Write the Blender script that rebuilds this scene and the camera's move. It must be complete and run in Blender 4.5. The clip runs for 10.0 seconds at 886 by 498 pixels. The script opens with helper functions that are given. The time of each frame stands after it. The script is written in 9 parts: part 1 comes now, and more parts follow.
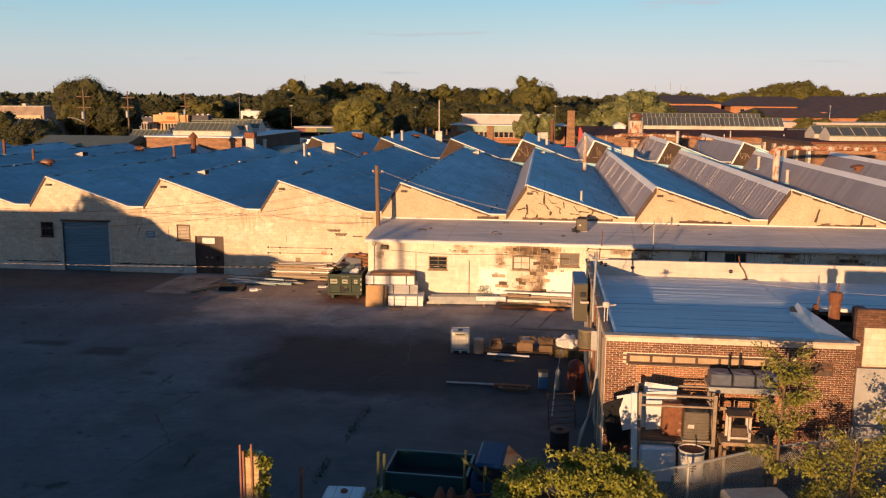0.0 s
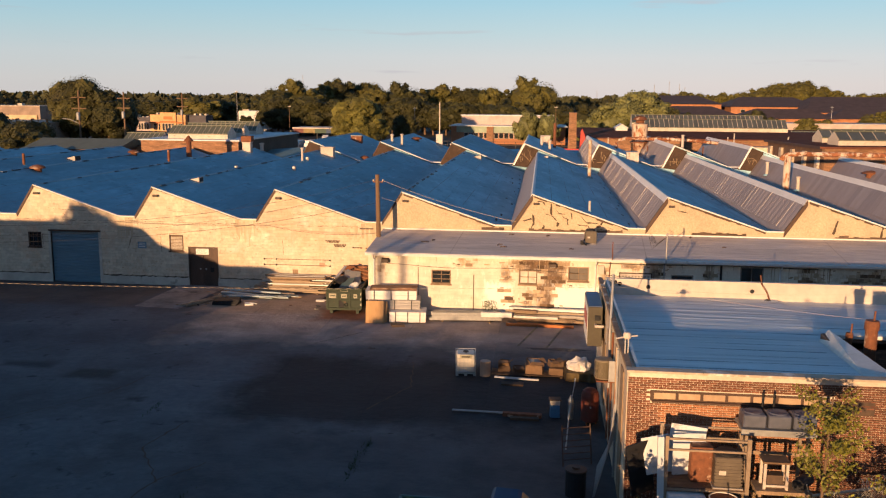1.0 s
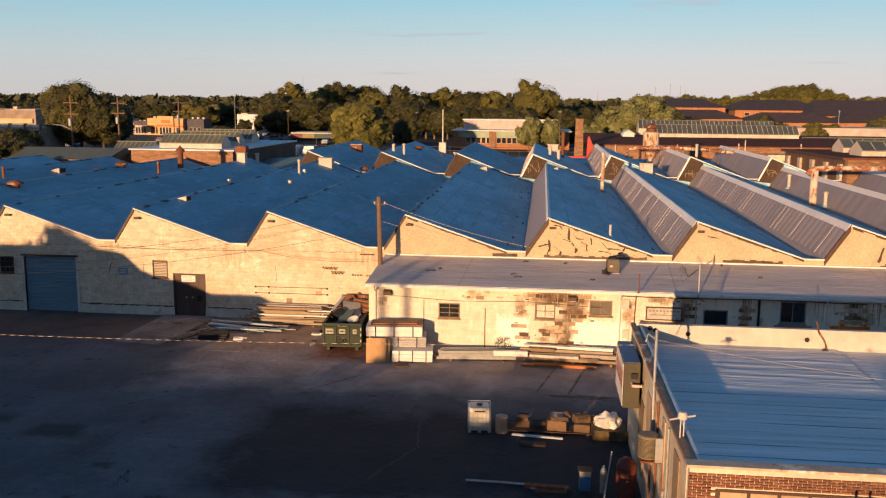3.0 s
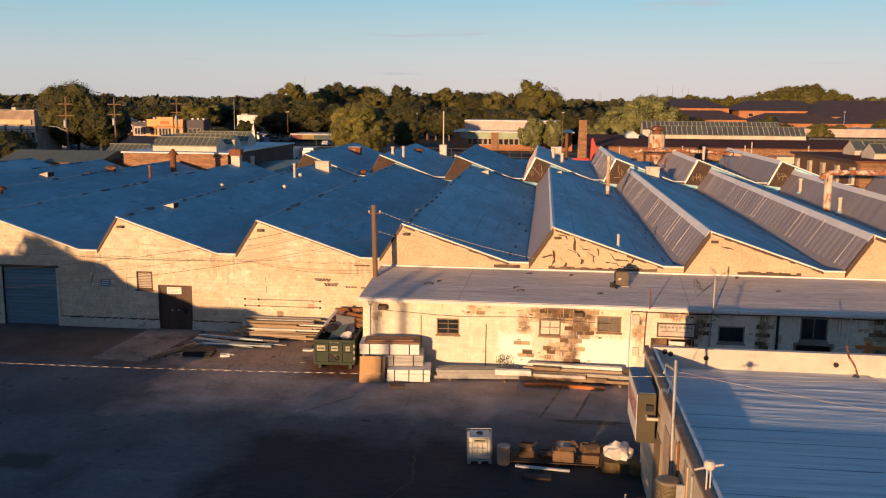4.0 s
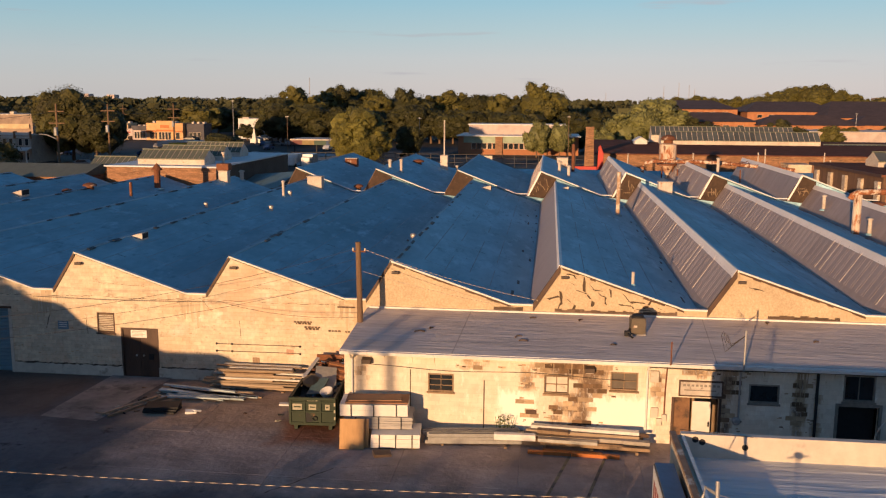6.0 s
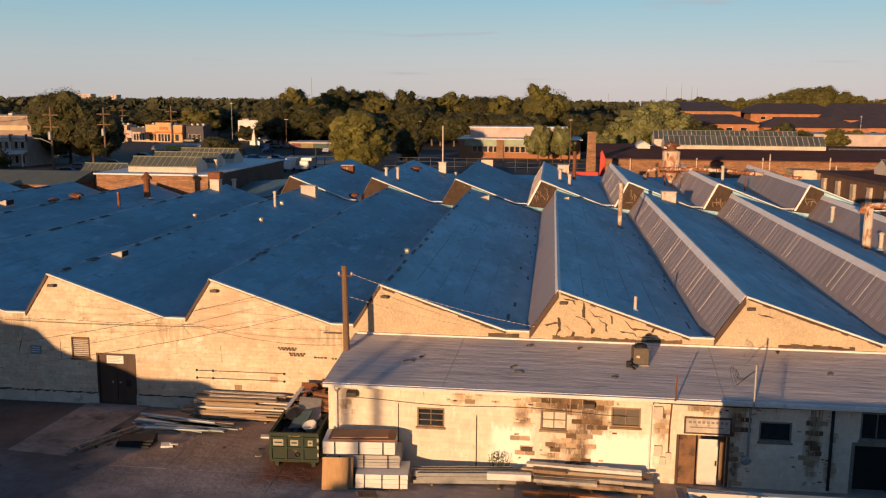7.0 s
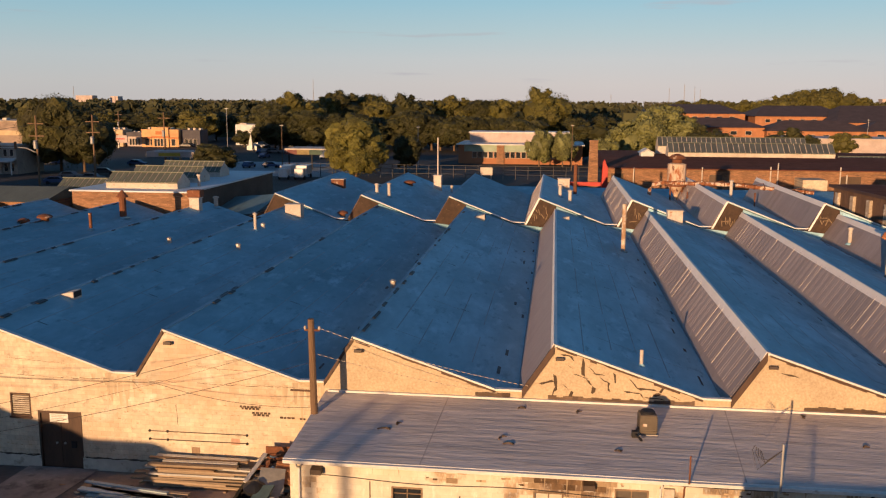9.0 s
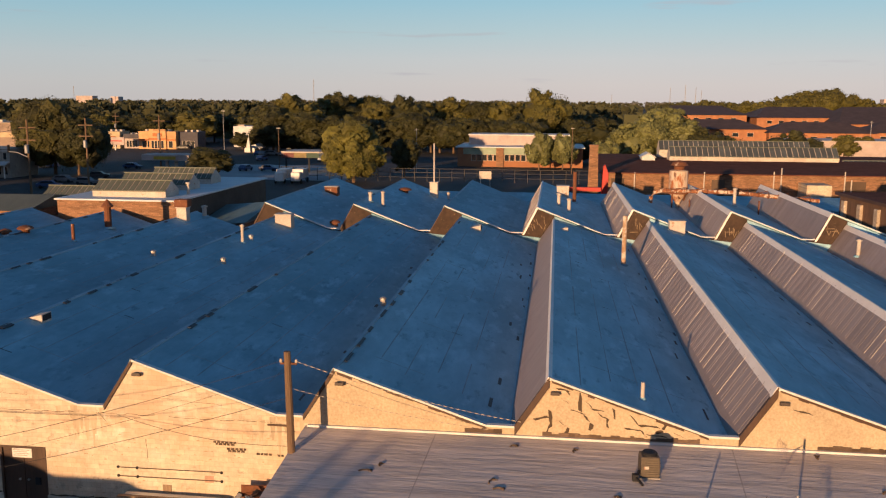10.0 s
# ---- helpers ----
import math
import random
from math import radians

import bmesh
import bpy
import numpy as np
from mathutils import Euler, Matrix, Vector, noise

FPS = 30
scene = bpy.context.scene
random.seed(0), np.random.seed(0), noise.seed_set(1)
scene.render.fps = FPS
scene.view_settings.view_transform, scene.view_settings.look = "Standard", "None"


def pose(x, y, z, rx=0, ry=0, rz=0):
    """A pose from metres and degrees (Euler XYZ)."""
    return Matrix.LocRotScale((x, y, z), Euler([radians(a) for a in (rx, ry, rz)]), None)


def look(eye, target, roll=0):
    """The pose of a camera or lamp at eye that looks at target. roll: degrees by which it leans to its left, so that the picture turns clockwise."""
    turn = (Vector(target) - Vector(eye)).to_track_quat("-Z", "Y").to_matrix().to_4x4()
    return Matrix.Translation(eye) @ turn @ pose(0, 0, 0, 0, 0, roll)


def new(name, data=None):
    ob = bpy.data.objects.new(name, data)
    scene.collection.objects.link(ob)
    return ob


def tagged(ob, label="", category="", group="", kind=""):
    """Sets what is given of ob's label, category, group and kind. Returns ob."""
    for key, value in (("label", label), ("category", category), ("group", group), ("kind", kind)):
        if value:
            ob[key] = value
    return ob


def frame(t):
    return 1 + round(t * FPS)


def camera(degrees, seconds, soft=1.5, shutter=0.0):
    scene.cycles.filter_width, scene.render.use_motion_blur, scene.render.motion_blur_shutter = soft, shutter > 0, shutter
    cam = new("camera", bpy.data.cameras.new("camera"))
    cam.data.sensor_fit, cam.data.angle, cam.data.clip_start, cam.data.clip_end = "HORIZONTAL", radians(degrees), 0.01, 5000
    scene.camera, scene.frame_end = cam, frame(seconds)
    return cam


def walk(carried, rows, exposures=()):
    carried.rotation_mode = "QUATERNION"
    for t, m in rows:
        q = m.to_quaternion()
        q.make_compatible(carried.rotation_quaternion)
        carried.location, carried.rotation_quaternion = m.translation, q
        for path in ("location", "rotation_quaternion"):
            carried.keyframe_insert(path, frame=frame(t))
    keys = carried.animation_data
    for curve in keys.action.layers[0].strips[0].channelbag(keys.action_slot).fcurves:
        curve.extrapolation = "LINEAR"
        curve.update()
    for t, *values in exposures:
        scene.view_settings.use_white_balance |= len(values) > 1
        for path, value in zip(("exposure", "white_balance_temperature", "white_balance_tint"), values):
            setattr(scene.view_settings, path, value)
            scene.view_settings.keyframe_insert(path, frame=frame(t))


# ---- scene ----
cam = camera(53.4, 10.0, 1.2)
PATH = [
    (0, (0.628, -1.886, 11.608), (0.407, 0.074, 11.277), 0.4),
    (0.5, (0.383, -0.821, 11.778), (0.163, 1.14, 11.447), 0.4),
    (1, (0.085, 0.299, 12.053), (-0.132, 2.259, 11.72), 0.5),
    (1.5, (-0.247, 1.36, 12.364), (-0.462, 3.32, 12.03), 0.5),
    (2, (-0.51, 2.526, 12.586), (-0.725, 4.486, 12.253), 0.5),
    (2.5, (-0.717, 3.737, 12.709), (-0.933, 5.698, 12.378), 0.5),
    (4, (-0.99, 7.654, 12.905), (-1.212, 9.614, 12.576), 0.5),
    (4.5, (-0.989, 9.053, 13.075), (-1.216, 11.013, 12.745), 0.4),
    (5, (-1.058, 10.439, 13.332), (-1.286, 12.398, 13.002), 0.5),
    (5.5, (-1.069, 11.744, 13.655), (-1.3, 13.703, 13.325), 0.4),
    (7, (-0.839, 15.434, 14.673), (-1.079, 17.392, 14.343), 0.4),
    (7.5, (-0.791, 16.631, 14.952), (-1.032, 18.589, 14.622), 0.4),
    (8, (-0.717, 17.859, 15.246), (-0.961, 19.816, 14.916), 0.3),
    (8.5, (-0.659, 19.075, 15.523), (-0.904, 21.033, 15.194), 0.3),
    (9, (-0.577, 20.32, 15.819), (-0.823, 22.277, 15.49), 0.3),
    (9.5, (-0.454, 21.58, 16.122), (-0.703, 23.537, 15.792), 0.3),
    (10, (-0.378, 22.838, 16.391), (-0.626, 24.795, 16.062), 0.3),
]
EXPOSURE = 0.68
walk(cam, [(t, look(eye, target, roll)) for t, eye, target, roll in PATH], [(0, EXPOSURE + 0.22), (4.5, EXPOSURE + 0.12), (7.5, EXPOSURE - 0.03), (10, EXPOSURE + 0.02)])

# ---- light ----
SUN_AZ, SUN_EL = 16.8, 4.9          # the light travels to +y and a little to +x
world = bpy.data.worlds.new("world")
scene.world = world
world.use_nodes = True
wn = world.node_tree.nodes
sky = wn.new("ShaderNodeTexSky")
sky.sky_type = "NISHITA"
sky.sun_disc = False
sky.sun_elevation, sky.sun_rotation = radians(SUN_EL), radians(180 + SUN_AZ)
sky.altitude, sky.air_density, sky.dust_density, sky.ozone_density = 50, 1.0, 0.3, 3.4
wl = world.node_tree.links
wn["Background"].inputs["Strength"].default_value = 0.115
wl.new(sky.outputs[0], wn["Background"].inputs["Color"])
# evening haze round the whole horizon, thinning upwards into the sky
direction = wn.new("ShaderNodeTexCoord")
split = wn.new("ShaderNodeSeparateXYZ")
wl.new(direction.outputs["Generated"], split.inputs[0])
haze = wn.new("ShaderNodeValToRGB")
wl.new(split.outputs["Z"], haze.inputs[0])
haze.color_ramp.elements[0].position, haze.color_ramp.elements[0].color = 0.0, (0.386, 0.340, 0.328, 1)
haze.color_ramp.elements[1].position, haze.color_ramp.elements[1].color = 0.16, (0.151, 0.293, 0.413, 1)
for at, colour in ((0.02, (0.393, 0.359, 0.345, 1)), (0.047, (0.364, 0.372, 0.373, 1)), (0.075, (0.291, 0.369, 0.392, 1)), (0.108, (0.217, 0.351, 0.413, 1))):
    haze.color_ramp.elements.new(at).color = colour
haze_light = wn.new("ShaderNodeBackground")
# towards the low sun the haze is amber
sunward = wn.new("ShaderNodeMapRange")
for key, value in (("From Min", 0.15), ("From Max", -0.55), ("To Min", 0.0), ("To Max", 1.0)):
    sunward.inputs[key].default_value = value
wl.new(split.outputs["Y"], sunward.inputs["Value"])
amber = wn.new("ShaderNodeMix")
amber.data_type = "RGBA"
amber.inputs[7].default_value = (0.17, 0.105, 0.065, 1)
wl.new(sunward.outputs[0], amber.inputs[0])
# a few thin cloud streaks low in the sky
stretched = wn.new("ShaderNodeMapping")
stretched.inputs["Scale"].default_value = (3.2, 3.2, 42.0)
wl.new(direction.outputs["Generated"], stretched.inputs["Vector"])
wisps = wn.new("ShaderNodeTexNoise")
wisps.inputs["Scale"].default_value, wisps.inputs["Detail"].default_value = 2.4, 5.0
wl.new(stretched.outputs[0], wisps.inputs["Vector"])
density = wn.new("ShaderNodeMapRange")
for key, value in (("From Min", 0.66), ("From Max", 0.82), ("To Min", 0.0), ("To Max", 0.7)):
    density.inputs[key].default_value = value
wl.new(wisps.outputs["Fac"], density.inputs["Value"])
cloud = wn.new("ShaderNodeMix")
cloud.data_type = "RGBA"
cloud.inputs[7].default_value = (0.30, 0.28, 0.30, 1)
wl.new(density.outputs[0], cloud.inputs[0])
wl.new(haze.outputs[0], cloud.inputs[6])
# the sky deepens a little towards the west
west = wn.new("ShaderNodeMapRange")
for key, value in (("From Min", 0.05), ("From Max", -0.5), ("To Min", 0.0), ("To Max", 1.0)):
    west.inputs[key].default_value = value
wl.new(split.outputs["X"], west.inputs["Value"])
deepened = wn.new("ShaderNodeMix")
deepened.data_type, deepened.blend_type = "RGBA", "MULTIPLY"
deepened.inputs[7].default_value = (0.84, 0.90, 0.92, 1)
wl.new(west.outputs[0], deepened.inputs[0])
wl.new(cloud.outputs[2], deepened.inputs[6])
wl.new(deepened.outputs[2], amber.inputs[6])
wl.new(amber.outputs[2], haze_light.inputs["Color"])
thin = wn.new("ShaderNodeMapRange")
for key, value in (("From Min", 0.10), ("From Max", 0.35), ("To Min", 0.0), ("To Max", 1.0)):
    thin.inputs[key].default_value = value
wl.new(split.outputs["Z"], thin.inputs["Value"])
both = wn.new("ShaderNodeMixShader")
wl.new(thin.outputs[0], both.inputs[0])
wl.new(haze_light.outputs[0], both.inputs[1])
wl.new(wn["Background"].outputs[0], both.inputs[2])
wl.new(both.outputs[0], wn["World Output"].inputs["Surface"])
sun_data = bpy.data.lights.new("sun", "SUN")
sun_data.energy, sun_data.angle, sun_data.color = 3.8, radians(0.5), (1.0, 0.595, 0.30)
sun = new("sun", sun_data)
sun.matrix_world = look((-30, -60, 60), (-30 + math.sin(radians(SUN_AZ)), -60 + math.cos(radians(SUN_AZ)), 60 - math.tan(radians(SUN_EL))))


# ---- materials ----
def mat(name, c1, c2=None, scale=6.0, rough=0.8, metal=0.0, bump=0.25, big=0.25, big_scale=0.35, stretch=(1, 1, 1), stain=None, rnd=0.0, island=0.0, spec=0.4, relief=0.02):
    """Grain between c1 and c2 at one scale, tone at a larger one, and stains (colour, scale, from, to)."""
    m = bpy.data.materials.new(name)
    m.use_nodes = True
    nt = m.node_tree
    n, l = nt.nodes, nt.links
    b = n["Principled BSDF"]
    b.inputs["Roughness"].default_value, b.inputs["Metallic"].default_value = rough, metal
    b.inputs["Specular IOR Level"].default_value = spec
    c2 = c2 or tuple(v * 0.75 for v in c1)
    geo = n.new("ShaderNodeNewGeometry")
    mp = n.new("ShaderNodeMapping")
    mp.inputs["Scale"].default_value = stretch
    l.new(geo.outputs["Position"], mp.inputs["Vector"])

    def noise_at(sc, detail=5.0, rough_=0.6):
        t = n.new("ShaderNodeTexNoise")
        t.inputs["Scale"].default_value, t.inputs["Detail"].default_value, t.inputs["Roughness"].default_value = sc, detail, rough_
        l.new(mp.outputs[0], t.inputs["Vector"])
        return t.outputs["Fac"]

    def remap(src, a, b_, lo, hi):
        r = n.new("ShaderNodeMapRange")
        for k, v in zip(("From Min", "From Max", "To Min", "To Max"), (a, b_, lo, hi)):
            r.inputs[k].default_value = v
        l.new(src, r.inputs["Value"])
        return r.outputs[0]

    def mix(fac, a, b_, kind="MIX"):
        x = n.new("ShaderNodeMix")
        x.data_type, x.blend_type = "RGBA", kind
        for sock, v in ((x.inputs[0], fac), (x.inputs[6], a), (x.inputs[7], b_)):
            if isinstance(v, tuple):
                sock.default_value = (*v, 1)
            elif isinstance(v, float):
                sock.default_value = v
            else:
                l.new(v, sock)
        return x.outputs[2]

    def grey(src):
        c = n.new("ShaderNodeCombineColor")
        for i in range(3):
            l.new(src, c.inputs[i])
        return c.outputs[0]

    fine = noise_at(scale)
    col = mix(remap(fine, 0.3, 0.7, 0.0, 1.0), tuple(c1), tuple(c2))
    if big:
        col = mix(1.0, col, grey(remap(noise_at(big_scale, 4.0), 0.3, 0.7, 1 - big, 1 + big * 0.5)), "MULTIPLY")
    if stain:
        for colour, sc, a, b_ in (stain if isinstance(stain, list) else [stain]):
            col = mix(remap(noise_at(sc, 6.0, 0.65), a, b_, 0.0, 1.0), col, tuple(colour))
    if rnd:
        oi = n.new("ShaderNodeObjectInfo")
        col = mix(1.0, col, grey(remap(oi.outputs["Random"], 0, 1, 1 - rnd, 1 + rnd)), "MULTIPLY")
    if island:
        col = mix(1.0, col, grey(remap(geo.outputs["Random Per Island"], 0, 1, 1 - island, 1 + island)), "MULTIPLY")
    l.new(col, b.inputs["Base Color"])
    if bump:
        bp = n.new("ShaderNodeBump")
        bp.inputs["Strength"].default_value, bp.inputs["Distance"].default_value = bump, relief
        l.new(fine, bp.inputs["Height"])
        l.new(bp.outputs[0], b.inputs["Normal"])
    return m


def blockwork(m, tone, blobs=(), dark=(0.13, 0.08, 0.05), bw=0.4, bh=0.2, mid=(0.40, 0.28, 0.17), glare=()):
    """Painted block courses: each block a little off in tone; paint worn off in blobs (x, z, half width, half height, strength)."""
    nt = m.node_tree
    n, l = nt.nodes, nt.links
    b = n["Principled BSDF"]
    base = b.inputs["Base Color"].links[0].from_socket
    geo = n.new("ShaderNodeNewGeometry")
    sep = n.new("ShaderNodeSeparateXYZ")
    l.new(geo.outputs["Position"], sep.inputs[0])

    def op(kind, *args):
        x = n.new("ShaderNodeMath")
        x.operation = kind
        for i, v in enumerate(args):
            if isinstance(v, (int, float)):
                x.inputs[i].default_value = v
            else:
                l.new(v, x.inputs[i])
        return x.outputs[0]

    def mix(fac, a, b_, kind="MIX"):
        x = n.new("ShaderNodeMix")
        x.data_type, x.blend_type = "RGBA", kind
        for sock, v in ((x.inputs[0], fac), (x.inputs[6], a), (x.inputs[7], b_)):
            if isinstance(v, tuple):
                sock.default_value = (*v, 1)
            elif isinstance(v, float):
                sock.default_value = v
            else:
                l.new(v, sock)
        return x.outputs[2]

    row = op("FLOOR", op("DIVIDE", sep.outputs["Z"], bh))
    xs = op("ADD", op("DIVIDE", sep.outputs["X"], bw), op("MULTIPLY", row, 0.5))
    col = op("FLOOR", xs)
    joint = op("MINIMUM", op("MULTIPLY", op("PINGPONG", xs, 0.5), bw), op("MULTIPLY", op("PINGPONG", op("DIVIDE", sep.outputs["Z"], bh), 0.5), bh))
    both_ = n.new("ShaderNodeCombineXYZ")
    l.new(col, both_.inputs[0])
    l.new(row, both_.inputs[1])
    white = n.new("ShaderNodeTexWhiteNoise")
    white.noise_dimensions = "2D"
    l.new(both_.outputs[0], white.inputs["Vector"])
    shade = op("ADD", 1 - tone, op("MULTIPLY", white.outputs["Value"], tone))
    in_joint = op("LESS_THAN", joint, 0.007)
    shade = op("MULTIPLY", shade, op("SUBTRACT", 1.0, op("MULTIPLY", in_joint, tone * 1.2)))
    g = n.new("ShaderNodeCombineColor")
    for i in range(3):
        l.new(shade, g.inputs[i])
    colour = mix(1.0, base, g.outputs[0], "MULTIPLY")
    if blobs:
        fine = n.new("ShaderNodeTexNoise")
        fine.inputs["Scale"].default_value, fine.inputs["Detail"].default_value, fine.inputs["Roughness"].default_value = 3.0, 8.0, 0.7
        stretch_ = n.new("ShaderNodeMapping")
        stretch_.inputs["Scale"].default_value = (2.0, 1.0, 0.7)
        l.new(geo.outputs["Position"], stretch_.inputs["Vector"])
        l.new(stretch_.outputs[0], fine.inputs["Vector"])
        worn = 0.0
        for x, z, rx, rz_, k in blobs:
            dx = op("DIVIDE", op("SUBTRACT", sep.outputs["X"], x), rx)
            dz = op("DIVIDE", op("SUBTRACT", sep.outputs["Z"], z), rz_)
            d = op("SUBTRACT", 1.15, op("SQRT", op("ADD", op("MULTIPLY", dx, dx), op("MULTIPLY", dz, dz))))
            worn = op("MAXIMUM", worn, op("MULTIPLY", op("MINIMUM", op("MAXIMUM", d, 0.0), 0.8), k))
        seen = op("ADD", worn, op("ADD", op("MULTIPLY", op("SUBTRACT", fine.outputs["Fac"], 0.5), 1.7), op("MULTIPLY", op("SUBTRACT", white.outputs["Value"], 0.5), 0.55)))
        gate = op("GREATER_THAN", worn, 0.02)
        f1 = op("MULTIPLY", gate, op("MINIMUM", op("MAXIMUM", op("MULTIPLY", op("SUBTRACT", seen, 0.16), 3.0), 0.0), 0.85))
        f2 = op("MULTIPLY", gate, op("MINIMUM", op("MAXIMUM", op("MULTIPLY", op("SUBTRACT", seen, 0.48), 3.0), 0.0), 0.9))
        colour = mix(f2, mix(f1, colour, mid), dark)
    # patches of reflected sunlight, painted near-white into the wall colour
    if glare:
        glare_mask = 0.0
        for x, z, rx, rz_, k in glare:
            dx = op("DIVIDE", op("SUBTRACT", sep.outputs["X"], x), rx)
            dz = op("DIVIDE", op("SUBTRACT", sep.outputs["Z"], z), rz_)
            d = op("SUBTRACT", 1.0, op("MAXIMUM", op("ABSOLUTE", dx), op("ABSOLUTE", dz)))
            glare_mask = op("MAXIMUM", glare_mask, op("MULTIPLY", d, k))
        f3 = op("MINIMUM", op("MAXIMUM", op("MULTIPLY", op("ADD", glare_mask, op("MULTIPLY", op("SUBTRACT", fine.outputs["Fac"], 0.55), 0.9)), 4.0), 0.0), 0.95)
        colour = mix(f3, colour, (0.86, 0.84, 0.76))
    l.new(colour, b.inputs["Base Color"])
    return m


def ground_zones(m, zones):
    """Blend other surfaces and painted shade or sunlight in over soft, ragged borders: (x0, x1, y0, y1, colour,
    softness).
    """
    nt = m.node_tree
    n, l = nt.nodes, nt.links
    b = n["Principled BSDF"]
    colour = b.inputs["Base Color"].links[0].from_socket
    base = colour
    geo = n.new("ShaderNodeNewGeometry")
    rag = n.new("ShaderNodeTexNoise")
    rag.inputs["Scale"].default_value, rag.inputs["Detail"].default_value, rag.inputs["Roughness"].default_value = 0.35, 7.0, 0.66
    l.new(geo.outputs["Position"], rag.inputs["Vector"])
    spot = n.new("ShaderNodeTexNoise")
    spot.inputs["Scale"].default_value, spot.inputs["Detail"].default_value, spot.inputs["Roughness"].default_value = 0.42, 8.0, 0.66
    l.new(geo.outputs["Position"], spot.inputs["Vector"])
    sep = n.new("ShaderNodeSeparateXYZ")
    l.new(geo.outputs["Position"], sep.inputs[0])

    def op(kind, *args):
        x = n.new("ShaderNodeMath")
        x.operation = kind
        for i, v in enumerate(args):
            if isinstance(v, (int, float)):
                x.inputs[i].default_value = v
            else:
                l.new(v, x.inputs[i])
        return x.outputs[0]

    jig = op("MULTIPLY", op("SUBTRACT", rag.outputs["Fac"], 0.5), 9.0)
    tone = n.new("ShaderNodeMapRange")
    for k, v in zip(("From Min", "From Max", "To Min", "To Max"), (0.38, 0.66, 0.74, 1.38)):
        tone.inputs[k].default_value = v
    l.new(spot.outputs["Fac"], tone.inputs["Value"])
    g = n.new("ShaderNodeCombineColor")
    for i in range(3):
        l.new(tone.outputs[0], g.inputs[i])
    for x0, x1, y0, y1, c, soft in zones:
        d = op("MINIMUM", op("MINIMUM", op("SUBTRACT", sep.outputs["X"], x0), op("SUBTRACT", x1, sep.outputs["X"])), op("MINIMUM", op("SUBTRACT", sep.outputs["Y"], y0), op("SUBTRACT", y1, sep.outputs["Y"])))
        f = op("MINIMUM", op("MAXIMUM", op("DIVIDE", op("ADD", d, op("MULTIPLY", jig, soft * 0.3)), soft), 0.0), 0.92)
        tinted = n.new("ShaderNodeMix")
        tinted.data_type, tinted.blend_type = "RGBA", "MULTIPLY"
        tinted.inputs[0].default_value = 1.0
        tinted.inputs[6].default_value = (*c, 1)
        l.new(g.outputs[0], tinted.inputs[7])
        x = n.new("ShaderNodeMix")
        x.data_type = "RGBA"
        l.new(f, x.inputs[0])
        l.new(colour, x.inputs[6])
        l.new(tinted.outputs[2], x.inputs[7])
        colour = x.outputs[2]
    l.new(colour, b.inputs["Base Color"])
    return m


CREAM = mat("cream_paint", (0.77, 0.67, 0.51), (0.63, 0.52, 0.375), 5.0, 0.75, bump=0.3, big=0.16, big_scale=0.5, stain=[((0.66, 0.49, 0.34), 0.6, 0.50, 0.62), ((0.42, 0.32, 0.22), 0.9, 0.61, 0.75), ((0.50, 0.40, 0.29), 2.2, 0.60, 0.68), ((0.80, 0.74, 0.62), 0.45, 0.58, 0.70), ((0.36, 0.24, 0.15), 5.0, 0.69, 0.76)])
blockwork(CREAM, 0.17)
ANNEX_PAINT = mat("annex_paint", (0.77, 0.69, 0.56), (0.69, 0.60, 0.47), 3.0, 0.7, bump=0.3, big=0.14, big_scale=0.5, stain=[((0.50, 0.38, 0.26), 1.2, 0.62, 0.74), ((0.80, 0.75, 0.64), 0.45, 0.56, 0.68), ((0.42, 0.29, 0.19), 6.0, 0.66, 0.74)])
# the last two patches are reflected sun put into the paint colour
blockwork(ANNEX_PAINT, 0.09, [(0.25, 3.05, 1.8, 0.6, 1.4), (0.95, 2.2, 0.7, 1.0, 1.2), (0.5, 1.2, 0.75, 1.1, 1.0), (-0.4, 1.1, 0.5, 0.9, 0.6), (-1.7, 2.5, 0.5, 0.6, 0.7), (-1.6, 1.3, 0.6, 0.8, 0.6), (6.45, 2.6, 0.4, 0.9, 1.0), (6.4, 1.0, 0.3, 1.2, 0.9), (9.3, 1.9, 0.33, 1.5, 1.0), (10.0, 1.6, 0.25, 1.6, 0.5), (5.2, 3.15, 1.0, 0.3, 0.7), (3.7, 2.3, 0.4, 0.9, 0.6), (-3.9, 3.1, 0.9, 0.3, 0.5), (14.6, 1.9, 0.8, 1.6, 1.0), (17.5, 2.4, 1.6, 0.9, 0.9), (20.5, 1.8, 0.9, 1.7, 1.0), (24.5, 2.2, 1.4, 1.2, 0.9), (-8.7, 2.6, 0.4, 0.5, 0.5)], glare=[(2.2, 0.95, 1.5, 1.15, 1.0), (-2.1, 1.1, 1.0, 1.1, 0.8)])
STUCCO = mat("yellow_stucco", (0.62, 0.50, 0.34), (0.45, 0.345, 0.225), 11.0, 0.85, bump=0.5, big=0.15, big_scale=0.8, stain=((0.34, 0.25, 0.16), 1.5, 0.66, 0.8))
PLINTH = mat("plinth_paint", (0.66, 0.60, 0.50), (0.52, 0.46, 0.38), 2.5, 0.8, big=0.2, stain=((0.25, 0.2, 0.15), 2.0, 0.6, 0.75))
